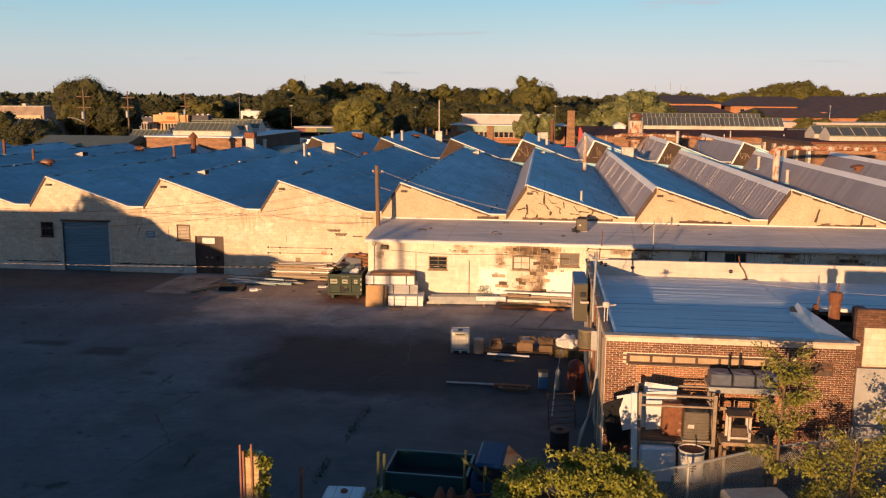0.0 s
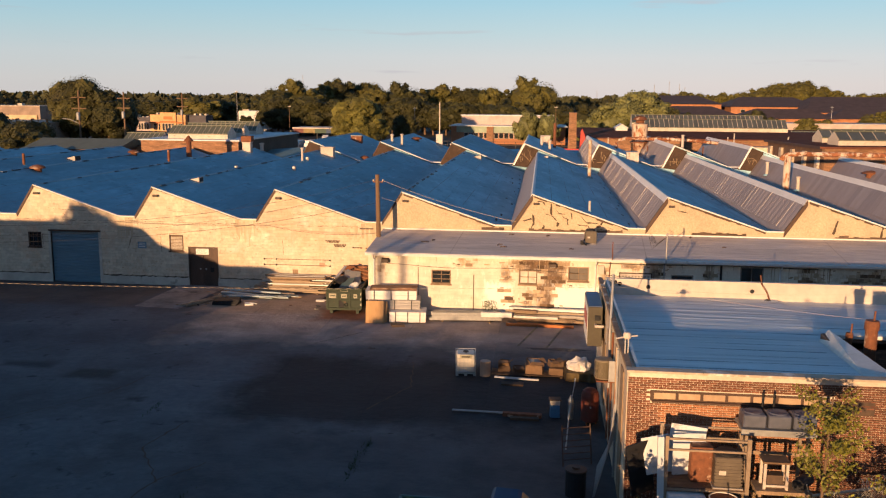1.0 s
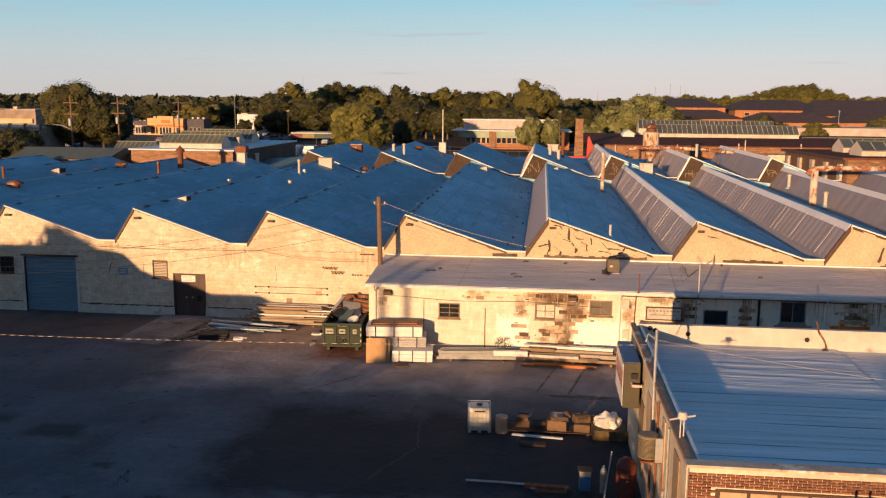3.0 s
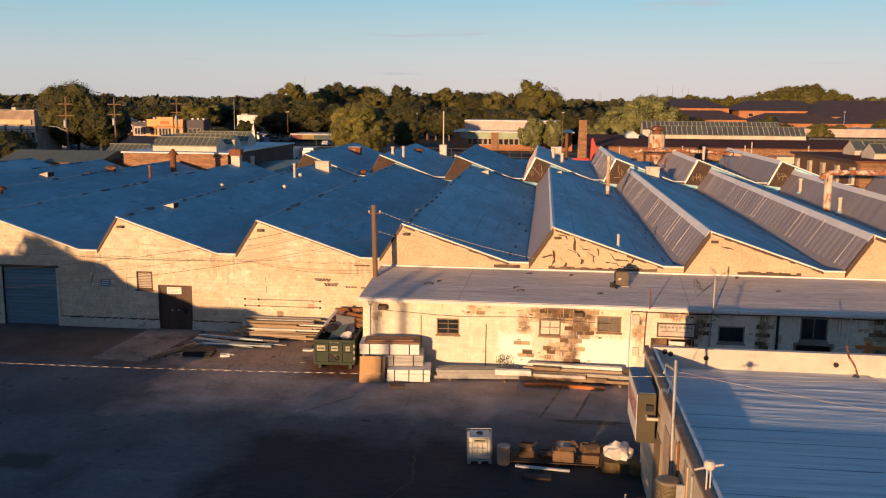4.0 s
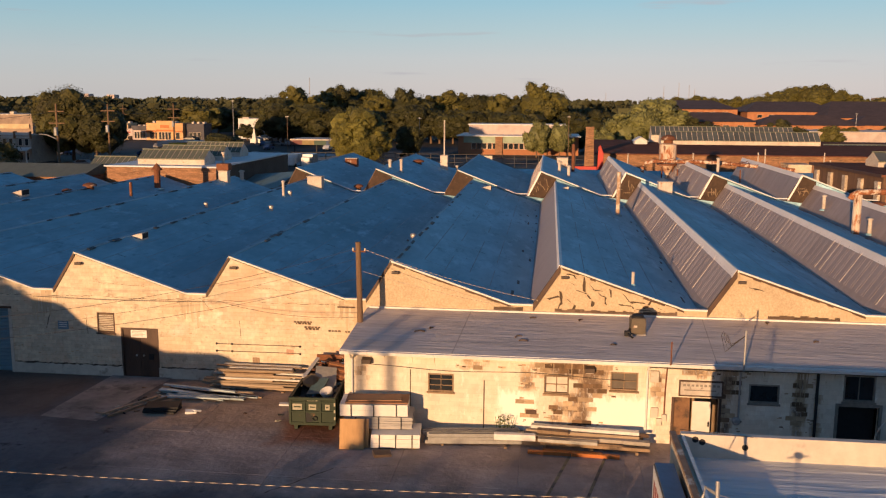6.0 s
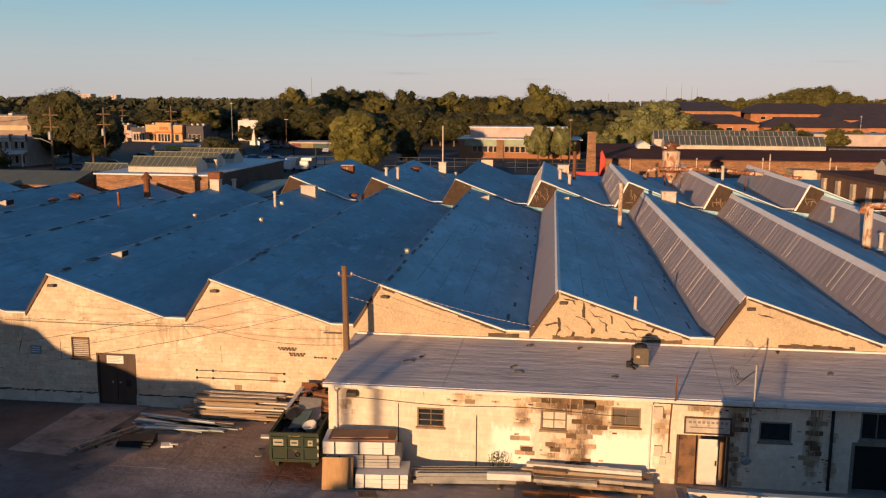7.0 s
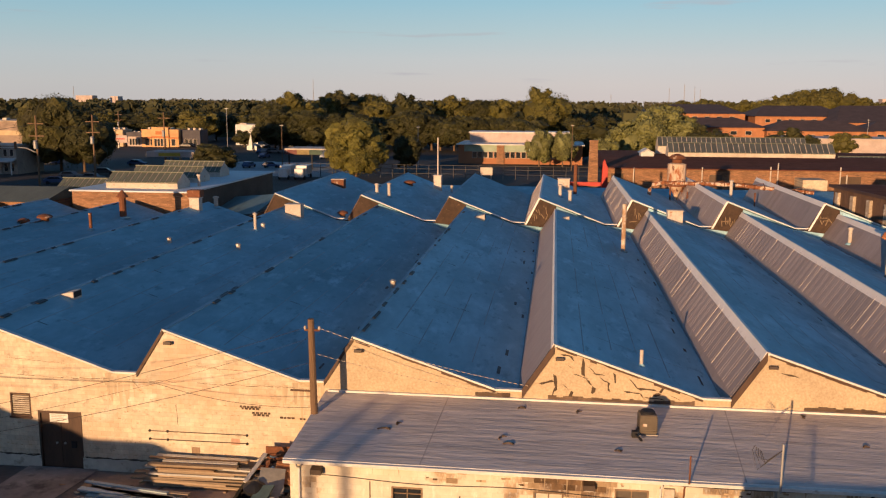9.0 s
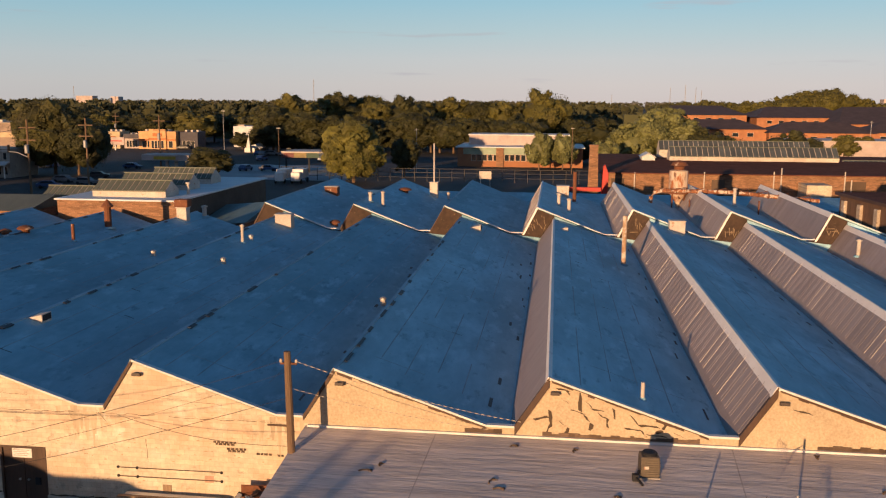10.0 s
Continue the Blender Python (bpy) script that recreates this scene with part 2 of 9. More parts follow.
ROOF = mat("coated_roofing", (0.285, 0.50, 0.59), (0.235, 0.43, 0.515), 2.6, 0.75, bump=0.10, big=0.30, big_scale=0.22, stretch=(1, 0.35, 1), stain=[((0.20, 0.37, 0.45), 0.6, 0.50, 0.66), ((0.36, 0.59, 0.68), 1.0, 0.56, 0.72), ((0.16, 0.29, 0.355), 1.9, 0.58, 0.70), ((0.13, 0.23, 0.28), 4.0, 0.66, 0.76)], rnd=0.16, spec=0.25)
# paler version of the roof colour for the eastern bays
ROOF_PALE = mat("paler_roof_coating", (0.40, 0.635, 0.72), (0.34, 0.555, 0.64), 2.6, 0.75, bump=0.10, big=0.28, big_scale=0.22, stretch=(1, 0.35, 1), stain=[((0.27, 0.46, 0.54), 0.6, 0.50, 0.66), ((0.47, 0.69, 0.77), 1.0, 0.56, 0.72), ((0.21, 0.355, 0.42), 1.9, 0.58, 0.70), ((0.16, 0.27, 0.32), 4.0, 0.66, 0.76)], rnd=0.08, spec=0.25)
ROOF_GREY = mat("grey_lap_roofing", (0.645, 0.58, 0.54), (0.51, 0.46, 0.425), 1.6, 0.8, bump=0.9, relief=0.05, big=0.18, big_scale=0.5, stretch=(0.35, 2.2, 1), stain=[((0.34, 0.29, 0.265), 1.3, 0.57, 0.74), ((0.66, 0.58, 0.53), 3.0, 0.58, 0.70), ((0.25, 0.21, 0.19), 7.0, 0.66, 0.74)])
ROOF_LAP = mat("silver_lap_roofing", (0.68, 0.725, 0.75), (0.54, 0.595, 0.63), 1.4, 0.6, bump=1.0, big=0.18, big_scale=0.4, stretch=(0.2, 3.0, 1), stain=((0.66, 0.66, 0.65), 0.8, 0.58, 0.72), relief=0.05)
LAP_LINE = mat("lap_edge", (0.36, 0.32, 0.29), (0.46, 0.41, 0.37), 2.0, 0.8, stretch=(0.4, 3, 1), bump=0.1)
RIDGE_TAR = mat("tarred_ridge", (0.27, 0.41, 0.48), (0.34, 0.50, 0.58), 1.2, 0.7, stretch=(1, 0.5, 1), stain=((0.09, 0.12, 0.14), 0.8, 0.58, 0.64))
ROOF_LINE = mat("roof_lap_edge", (0.22, 0.28, 0.31), (0.36, 0.44, 0.48), 1.5, 0.7, bump=0)
SIDING = mat("grey_metal_siding", (0.345, 0.285, 0.272), (0.28, 0.23, 0.22), 2.5, 0.55, 0.0, bump=0.1, big=0.1, rnd=0.10, stretch=(1, 4, 0.6))
CAP = mat("pale_ridge_metal", (0.88, 0.83, 0.78), (0.80, 0.75, 0.70), 2.0, 0.55, bump=0.1, big=0.1, stretch=(1, 0.4, 1), stain=((0.58, 0.52, 0.48), 1.4, 0.64, 0.74))
SEAM = mat("bright_seam", (0.78, 0.70, 0.64), (0.40, 0.35, 0.32), 6, 0.5, 0.2)
WHITE = mat("white_trim", (0.78, 0.76, 0.72), (0.66, 0.64, 0.60), 5, 0.6, big=0.15, stain=((0.40, 0.34, 0.28), 3.0, 0.66, 0.76))
BRICK = mat("red_brick", (0.27, 0.115, 0.065), (0.17, 0.07, 0.042), 12, 0.85, bump=0.4, big=0.2, rnd=0.30, island=0.30)
BRICK_PALE = mat("orange_brick", (0.44, 0.20, 0.095), (0.34, 0.14, 0.07), 12, 0.85, bump=0.4, big=0.15, rnd=0.18, island=0.18)
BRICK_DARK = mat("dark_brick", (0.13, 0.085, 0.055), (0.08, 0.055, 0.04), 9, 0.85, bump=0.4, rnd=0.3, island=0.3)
MORTAR = mat("mortar", (0.74, 0.63, 0.50), (0.60, 0.50, 0.39), 10, 0.9)
FAR_BRICK = mat("far_brick", (0.42, 0.23, 0.125), (0.31, 0.16, 0.088), 3.0, 0.85, bump=0.2, big=0.3, stretch=(1, 1, 5), stain=[((0.14, 0.095, 0.07), 0.5, 0.56, 0.70), ((0.44, 0.29, 0.19), 0.9, 0.60, 0.70)])
blockwork(FAR_BRICK, 0.35, bw=0.44, bh=0.14)
ASPHALT = mat("worn_asphalt", (0.055, 0.052, 0.05), (0.038, 0.036, 0.035), 4.0, 0.85, bump=0.9, relief=0.06, big=0.35, big_scale=0.12, stain=[((0.035, 0.034, 0.034), 0.25, 0.55, 0.68), ((0.13, 0.115, 0.10), 0.4, 0.62, 0.75)])
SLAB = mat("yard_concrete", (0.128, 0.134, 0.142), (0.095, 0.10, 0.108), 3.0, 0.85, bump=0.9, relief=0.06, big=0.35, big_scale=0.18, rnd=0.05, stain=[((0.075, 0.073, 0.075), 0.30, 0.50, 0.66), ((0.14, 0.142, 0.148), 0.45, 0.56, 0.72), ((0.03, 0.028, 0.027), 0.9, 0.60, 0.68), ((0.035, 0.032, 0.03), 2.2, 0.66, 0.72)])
# Shade painted into dark band and west dirt, sunlight into the pale strips.
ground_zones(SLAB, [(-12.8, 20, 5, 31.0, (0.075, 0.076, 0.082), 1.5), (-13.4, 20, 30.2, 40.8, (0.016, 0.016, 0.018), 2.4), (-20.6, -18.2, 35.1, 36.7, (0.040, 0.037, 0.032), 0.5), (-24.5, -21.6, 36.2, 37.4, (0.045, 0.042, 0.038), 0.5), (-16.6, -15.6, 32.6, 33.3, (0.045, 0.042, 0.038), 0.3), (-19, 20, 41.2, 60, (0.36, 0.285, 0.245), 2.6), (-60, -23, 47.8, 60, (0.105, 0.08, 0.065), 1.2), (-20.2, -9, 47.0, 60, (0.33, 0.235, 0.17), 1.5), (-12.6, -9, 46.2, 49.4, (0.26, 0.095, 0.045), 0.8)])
BRICK_SIDE = mat("old_side_brick", (0.27, 0.135, 0.08), (0.17, 0.085, 0.055), 9, 0.85, bump=0.4)
blockwork(BRICK_SIDE, 0.45, bw=0.22, bh=0.075)
CONCRETE = mat("old_concrete", (0.42, 0.38, 0.33), (0.32, 0.29, 0.25), 4.0, 0.9, bump=0.4, big=0.25, stain=((0.2, 0.17, 0.14), 1.2, 0.6, 0.72))
BROWN = mat("brown_door_paint", (0.10, 0.055, 0.035), (0.07, 0.04, 0.028), 5, 0.6, stretch=(4, 4, 0.6), big=0.25)
BLUE_DOOR = mat("blue_grey_door_paint", (0.16, 0.27, 0.33), (0.13, 0.22, 0.28), 4, 0.5, big=0.15, stretch=(0.5, 1, 4))
RUST = mat("rust", (0.27, 0.105, 0.05), (0.16, 0.065, 0.035), 7, 0.85, 0.2, bump=0.4, big=0.3, stain=((0.50, 0.36, 0.26), 1.6, 0.60, 0.68))
DARK = mat("dark_void", (0.02, 0.02, 0.022), (0.012, 0.012, 0.014), 5, 0.7, big=0)
METAL = mat("galvanised_metal", (0.50, 0.50, 0.48), (0.38, 0.38, 0.37), 6, 0.45, 0.6, bump=0.1)
WOOD = mat("weathered_wood", (0.30, 0.21, 0.13), (0.20, 0.135, 0.085), 5, 0.85, stretch=(6, 6, 0.7), bump=0.3, rnd=0.2, island=0.25)
POLE = mat("pole_wood", (0.23, 0.145, 0.085), (0.15, 0.095, 0.06), 7, 0.9, stretch=(6, 6, 0.5), bump=0.5)
WIRE = mat("wire_sheath", (0.05, 0.045, 0.04), (0.035, 0.03, 0.03), 5, 0.6, big=0)
RUST_ORANGE = mat("rust_orange_steel", (0.40, 0.15, 0.065), (0.20, 0.075, 0.035), 4, 0.85, bump=0.5, stain=[((0.66, 0.54, 0.42), 1.7, 0.50, 0.57), ((0.11, 0.05, 0.03), 2.6, 0.56, 0.64), ((0.52, 0.22, 0.09), 3.5, 0.58, 0.64)])
PALE_WIRE = mat("pale_wire", (0.55, 0.45, 0.34), (0.45, 0.37, 0.28), 5, 0.5, big=0)


def glass_mat(name, tint=(0.03, 0.035, 0.04), rough=0.08):
    m = mat(name, tint, tuple(v * 0.7 for v in tint), 3, rough, bump=0.05, big=0.3, spec=0.8)
    return m


GLASS = glass_mat("window_glass")


# ---- building helpers ----
class M:
    """A mesh in the making."""

    def __init__(self):
        self.v, self.f = [], []

    def poly(self, vs, fs):
        k = len(self.v)
        self.v += [tuple(p) for p in vs]
        self.f += [tuple(i + k for i in f) for f in fs]
        return self

    def box(self, x0, x1, y0, y1, z0, z1):
        return self.poly([(x, y, z) for z in (z0, z1) for x, y in ((x0, y0), (x1, y0), (x1, y1), (x0, y1))],
                         [(3, 2, 1, 0), (4, 5, 6, 7), (0, 1, 5, 4), (1, 2, 6, 5), (2, 3, 7, 6), (3, 0, 4, 7)])

    def obox(self, c, s, rx=0, ry=0, rz=0):
        m = pose(*c, rx, ry, rz)
        return self.poly([m @ Vector((x * s[0] / 2, y * s[1] / 2, z * s[2] / 2)) for z in (-1, 1) for x, y in ((-1, -1), (1, -1), (1, 1), (-1, 1))],
                         [(3, 2, 1, 0), (4, 5, 6, 7), (0, 1, 5, 4), (1, 2, 6, 5), (2, 3, 7, 6), (3, 0, 4, 7)])

    def prism(self, outline, axis, a, b):
        """outline: pairs in the two other axes, in x y z order."""
        n = len(outline)
        at = {"x": lambda p, q: (q, p[0], p[1]), "y": lambda p, q: (p[0], q, p[1]), "z": lambda p, q: (p[0], p[1], q)}[axis]
        return self.poly([at(p, a) for p in outline] + [at(p, b) for p in outline],
                         [tuple(range(n)), tuple(range(2 * n - 1, n - 1, -1))] + [(i, (i + 1) % n, n + (i + 1) % n, n + i) for i in range(n)])

    def tube(self, pts, r, seg=8, r1=None):
        pts = [Vector(p) for p in pts]
        r1 = r if r1 is None else r1
        k, rings = len(pts), []
        for i, p in enumerate(pts):
            d = (pts[min(i + 1, k - 1)] - pts[max(i - 1, 0)]).normalized()
            u = d.cross(Vector((0, 0, 1)) if abs(d.z) < 0.9 else Vector((1, 0, 0))).normalized()
            w = d.cross(u)
            rr = r + (r1 - r) * i / max(k - 1, 1)
            rings += [p + rr * (math.cos(a) * u + math.sin(a) * w) for a in (2 * math.pi * j / seg for j in range(seg))]
        fs = [(i * seg + j, i * seg + (j + 1) % seg, (i + 1) * seg + (j + 1) % seg, (i + 1) * seg + j) for i in range(k - 1) for j in range(seg)]
        return self.poly(rings, fs + [tuple(range(seg)), tuple(range(k * seg - 1, (k - 1) * seg - 1, -1))])

    def lathe(self, outline, c=(0, 0, 0), seg=16):
        """outline: (radius, height) from bottom to top."""
        k = len(outline)
        vs = [(c[0] + r * math.cos(2 * math.pi * j / seg), c[1] + r * math.sin(2 * math.pi * j / seg), c[2] + z) for r, z in outline for j in range(seg)]
        fs = [(i * seg + j, i * seg + (j + 1) % seg, (i + 1) * seg + (j + 1) % seg, (i + 1) * seg + j) for i in range(k - 1) for j in range(seg)]
        return self.poly(vs, fs + [tuple(range(seg - 1, -1, -1)), tuple(range((k - 1) * seg, k * seg))])

    def wall(self, x0, x1, z0, z1, y0, y1, holes=()):
        """A wall along x with rectangular openings (x0, x1, z0, z1)."""
        xs = sorted({x0, x1, *(h[0] for h in holes), *(h[1] for h in holes)})
        zs = sorted({z0, z1, *(h[2] for h in holes), *(h[3] for h in holes)})
        nx, nz = len(xs), len(zs)
        k = len(self.v)
        self.v += [(x, y, z) for y in (y0, y1) for z in zs for x in xs]

        def at(i, j, side):
            return k + side * nx * nz + j * nx + i

        def solid(i, j):
            if not (0 <= i < nx - 1 and 0 <= j < nz - 1):
                return False
            cx, cz = (xs[i] + xs[i + 1]) / 2, (zs[j] + zs[j + 1]) / 2
            return not any(h[0] < cx < h[1] and h[2] < cz < h[3] for h in holes)

        for i in range(nx - 1):
            for j in range(nz - 1):
                if not solid(i, j):
                    continue
                self.f.append((at(i, j, 0), at(i + 1, j, 0), at(i + 1, j + 1, 0), at(i, j + 1, 0)))
                self.f.append((at(i, j + 1, 1), at(i + 1, j + 1, 1), at(i + 1, j, 1), at(i, j, 1)))
                for di, dj, p, q in ((-1, 0, (i, j + 1), (i, j)), (1, 0, (i + 1, j), (i + 1, j + 1)), (0, -1, (i, j), (i + 1, j)), (0, 1, (i + 1, j + 1), (i, j + 1))):
                    if not solid(i + di, j + dj):
                        self.f.append((at(*q, 0), at(*p, 0), at(*p, 1), at(*q, 1)))
        return self

    def mesh(self, name, bevel=0.0, smooth=False):
        me = bpy.data.meshes.new(name)
        me.from_pydata(self.v, [], self.f)
        if len(self.f) < 60000:
            bm = bmesh.new()
            bm.from_mesh(me)
            bmesh.ops.recalc_face_normals(bm, faces=bm.faces)
            if bevel:
                bmesh.ops.bevel(bm, geom=bm.edges[:], offset=bevel, segments=1, affect="EDGES")
            bm.to_mesh(me)
            bm.free()
        if smooth:
            me.polygons.foreach_set("use_smooth", [True] * len(me.polygons))
        return me


def thing(name, at=(0, 0, 0), rz=0, label="", category="", group="", kind=""):
    ob = new(name)
    ob.matrix_basis = pose(*at, 0, 0, rz)
    return tagged(ob, label, category, group, kind)


def part(name, m, material, parent=None, label="", bevel=0.0, smooth=False):
    me = m if isinstance(m, bpy.types.Mesh) else m.mesh(name, bevel, smooth)
    if not me.materials:
        me.materials.append(material)
    ob = new(name, me)
    ob.parent = parent
    if label:
        ob["label"] = label
    return ob


def solo(name, m, material, label, category, group="", kind="", bevel=0.0, smooth=False, at=None, rz=0):
    """A thing that is one mesh."""
    ob = part(name, m, material, None, "", bevel, smooth)
    if at:
        ob.matrix_basis = pose(*at, 0, 0, rz)
    return tagged(ob, label, category, group, kind)

# ---- ground ----
ground = solo("ground", M().poly([(-2500, -300, -0.03), (2500, -300, -0.03), (2500, 4500, -0.03), (-2500, 4500, -0.03)], [(0, 1, 2, 3)]), ASPHALT, "dark worn asphalt ground reaching the horizon", "ground", kind="structure")

# ---- saw-tooth factory ----
R5, BAY, FRONT, MID, BACK = -0.385, 8.1, 54.25, 99.5, 126.0


REAR0, REAR_BAY = -1.80, 8.17


def saw(r, zr, zv, bay=BAY):
    """Ridge, foot of the slope, end of the gutter, next ridge."""
    return [(r, zr), (r + 5.8, zv), (r + bay - 1.25, zv), (r + bay, zr)]


factory = thing("factory_building", label="long cream factory with blue-grey saw-tooth roofs behind a concrete yard", category="building", kind="structure")
REAR_TOP, REAR_FOOT = 7.36, 5.14
FIRST, LAST = -8, 6
ridges = [R5 + BAY * k for k in range(FIRST, LAST)]
DOOR = (-22.42, -20.50, 0.0, 2.56)
GARAGE = (-31.80, -28.50, 0.0, 3.38)
GRILLE = (-23.70, -22.76, 2.29, 3.34)
WIN0 = (-33.37, -32.46, 2.32, 3.31)
WALL_L, WALL_R = ridges[0], ridges[-1] + BAY
LEAN_L = -9.55
w = M().wall(WALL_L, LEAN_L, 0, 4.2, FRONT, FRONT + 0.3, [DOOR, GARAGE, GRILLE, WIN0])
part("front_wall", w, CREAM, factory, "cream painted block wall, stained and patched")
part("plinth", M().wall(WALL_L, LEAN_L, 0, 0.55, FRONT - 0.04, FRONT - 0.002, [(*DOOR[:3], 0.55), (*GARAGE[:3], 0.55)]), PLINTH, factory, "pale flaking plinth band", bevel=0.01)
for k, r in enumerate(ridges):
    low = 4.2
    left = r - 1.25
    outline = [(left - 1.05, low), (r + 5.8, low), (r + 5.8, 4.42), (r, 6.35), (left, 4.42), (left - 1.05, 4.42)]
    part("gable", M().prism(outline, "y", FRONT, FRONT + 0.3), CREAM if r < -10 else STUCCO, factory)
part("upper_wall", M().box(LEAN_L, WALL_R, FRONT, FRONT + 0.3, 3.2, 4.2), STUCCO, factory)


def saw_roof(parent, r, y0, y1, zr, zv, bay=BAY):
    """One bay: the blue slope, its gutter, the steep face behind the ridge and the ridge cap."""
    t = 0.10
    p = saw(r, zr, zv, bay)
    part("roof_slope", M().prism([(p[0][0], zr), (p[1][0], zv), (p[1][0], zv - t), (p[0][0], zr - t)], "y", y0, y1), ROOF_PALE if r > -9 else ROOF, parent)
    part("valley_gutter", M().prism([(p[1][0], zv), (p[2][0] - 0.19, zv - 0.29), (p[2][0] - 0.19, zv - 0.29 - t), (p[1][0], zv - t)], "y", y0 + 0.31, y1), ROOF_PALE if r > -9 else ROOF, parent)
    l = r - 1.25
    wide = 0.40 if r > 3 else 0.2
    part("steep_face", M().prism([(l - 0.2, zv - 0.31), (r, zr), (r, zr - t), (l - 0.2, zv - 0.31 - t)], "y", y0 + 0.31, y1), SIDING, parent, "grey metal siding on the steep side")
    part("ridge_cap", M().prism([(r - 0.04 - wide * 0.544, zr - wide * 0.839), (r - 0.04, zr + 0.06), (r + 0.10, zr + 0.02), (r + 0.10, zr - 0.05)], "y", y0 - 0.05, y1), CAP if r > -3 else RIDGE_TAR, parent)
    return p


def coping(parent, r, y, zr, zv, bay=BAY):
    """White edging along the front of one bay."""
    p = saw(r, zr, zv, bay)
    m = M()
    for (xa, za), (xb, zb) in zip(p[:2], p[1:3]):
        m.prism([(xa, za - 0.035), (xb, zb - 0.035), (xb, zb + 0.045), (xa, za + 0.045)], "y", y - 0.10, y + 0.12)
    part("coping", m, WHITE, parent, "white edge trim")
    deep = 0.34 if r > -3 and y < MID else 0.16
    part("rake_board", M().prism([(r - 1.25, zv - deep), (r, zr - deep), (r, zr + 0.06), (r - 1.25, zv + 0.06)], "y", y - 0.08, y + 0.1), BROWN, parent, "dark rake board")
    if r > -9 and y < MID:
        under, rnd = M(), random.Random(int(r * 10))
        u = 0.1
        while u < 5.6:
            e = min(u + rnd.uniform(0.25, 0.7), 5.8)
            d0 = 0.05 + rnd.uniform(0.0, 0.10)
            za, zb = zr - (zr - zv) * u / 5.8, zr - (zr - zv) * e / 5.8
            under.prism([(r + u, za - 0.04), (r + e, zb - 0.04), (r + e, zb - 0.04 - d0), (r + u, za - 0.04 - d0)], "y", y - 0.02, y - 0.003)
            u = e
        part("tar_band", under, BROWN, parent, "ragged brown tar band under the trim")


for k, r in enumerate(ridges):
    saw_roof(factory, r, FRONT, MID, 6.4, 4.47)
    coping(factory, r, FRONT, 6.4, 4.47)

GABLE_BROWN = mat("weathered_gable", (0.085, 0.052, 0.034), (0.05, 0.033, 0.024), 3.0, 0.9, bump=0.4, stain=[((0.26, 0.18, 0.11), 2.2, 0.62, 0.72), ((0.03, 0.022, 0.018), 1.0, 0.58, 0.7)])
rear = thing("rear_factory_block", label="rear factory block with blue saw-tooth roofs and brick gables", category="building", kind="structure")
for k in range(-3, 4):
    r = REAR0 + REAR_BAY * k
    saw_roof(rear, r, MID, BACK, REAR_TOP, REAR_FOOT, REAR_BAY)
    coping(rear, r, MID, REAR_TOP, REAR_FOOT, REAR_BAY)
    part("gable", M().prism([(r - 2.4, 3.9), (r + 5.75, 3.9), (r + 5.75, 4.95), (r, REAR_TOP - 0.05), (r - 1.25, 4.95), (r - 2.4, 4.95)], "y", MID + 0.02, MID + 0.3), GABLE_BROWN, rear, "weathered brown brick gable")
    # coated upstand where the front slopes run against the gable
    up = R5 + BAY * round((r - R5) / BAY + 0.12)
    part("upstand", M().prism([(up + 0.06, 6.30), (up + 0.06, REAR_TOP - 0.16 - (up + 0.06 - r) * 0.379), (r + 5.8, REAR_FOOT - 0.14), (up + 7.0, REAR_FOOT - 0.42), (up + 7.0, 4.0), (up + 5.8, 4.3)], "y", MID - 0.06, MID + 0.019), ROOF_PALE if r > -9 else ROOF, rear, "blue coated upstand")
part("rear_flat_roof", M().box(-30, 62, BACK, 141, 4.2, 4.5), ROOF, rear)
part("rear_wall", M().box(-30, 62, 140.7, 141, 0, 4.2), FAR_BRICK, rear)
part("end_wall", M().box(-29.5, -29.2, MID, BACK, 0, 5), FAR_BRICK, rear)

# ---- lean-to in front of the factory ----
LY, LEAN_R = 48.76, 60.0
leanto = thing("lean_to_building", label="low cream block annex with a grey lap roof", category="building", kind="structure")
LW = [(-5.92, -4.82, 1.83, 2.62), (-1.01, 0.02, 1.95, 2.75), (1.72, 2.85, 2.22, 3.01), (7.30, 8.50, 1.93, 2.73), (10.97, 12.2, 2.17, 3.27)]
LDOOR, LDARK = (4.34, 6.14, 0.0, 2.04), (10.83, 12.4, 0.0, 1.95)
part("front_wall", M().wall(LEAN_L, LEAN_R, 0, 3.5, LY, LY + 0.2, LW + [LDOOR, LDARK]), ANNEX_PAINT, leanto, "cream painted block wall with flaking paint")
part("end_wall", M().prism([(LY + 0.2, 0), (FRONT, 0), (FRONT, 3.96), (LY + 0.2, 3.48)], "x", LEAN_L, LEAN_L + 0.2), CREAM, leanto)
part("roof", M().prism([(48.45, 3.50), (48.45, 3.60), (FRONT, 4.09), (FRONT, 3.97)], "x", LEAN_L - 0.12, LEAN_R), ROOF_GREY, leanto, "sun-bleached grey lap roofing")
part("fascia", M().box(LEAN_L - 0.13, LEAN_R, 48.40, 48.448, 3.40, 3.60), WHITE, leanto, "white fascia board")
part("gutter", M().prism([(48.26, 3.46), (48.39, 3.46), (48.39, 3.58), (48.25, 3.58)], "x", LEAN_L - 0.1, LEAN_R), WHITE, leanto, "white box gutter")
part("flashing", M().box(LEAN_L, WALL_R, FRONT - 0.12, FRONT - 0.004, 4.07, 4.16), WHITE, leanto, "pale wall flashing")

# ---- brick building beside the yard ----
BX0, BX1, BY0, BY1, BTOP = 2.70, 10.05, 24.70, 38.06, 4.60
brick_house = thing("brick_building", label="flat-roofed red brick building with white edge trim", category="building", kind="structure")
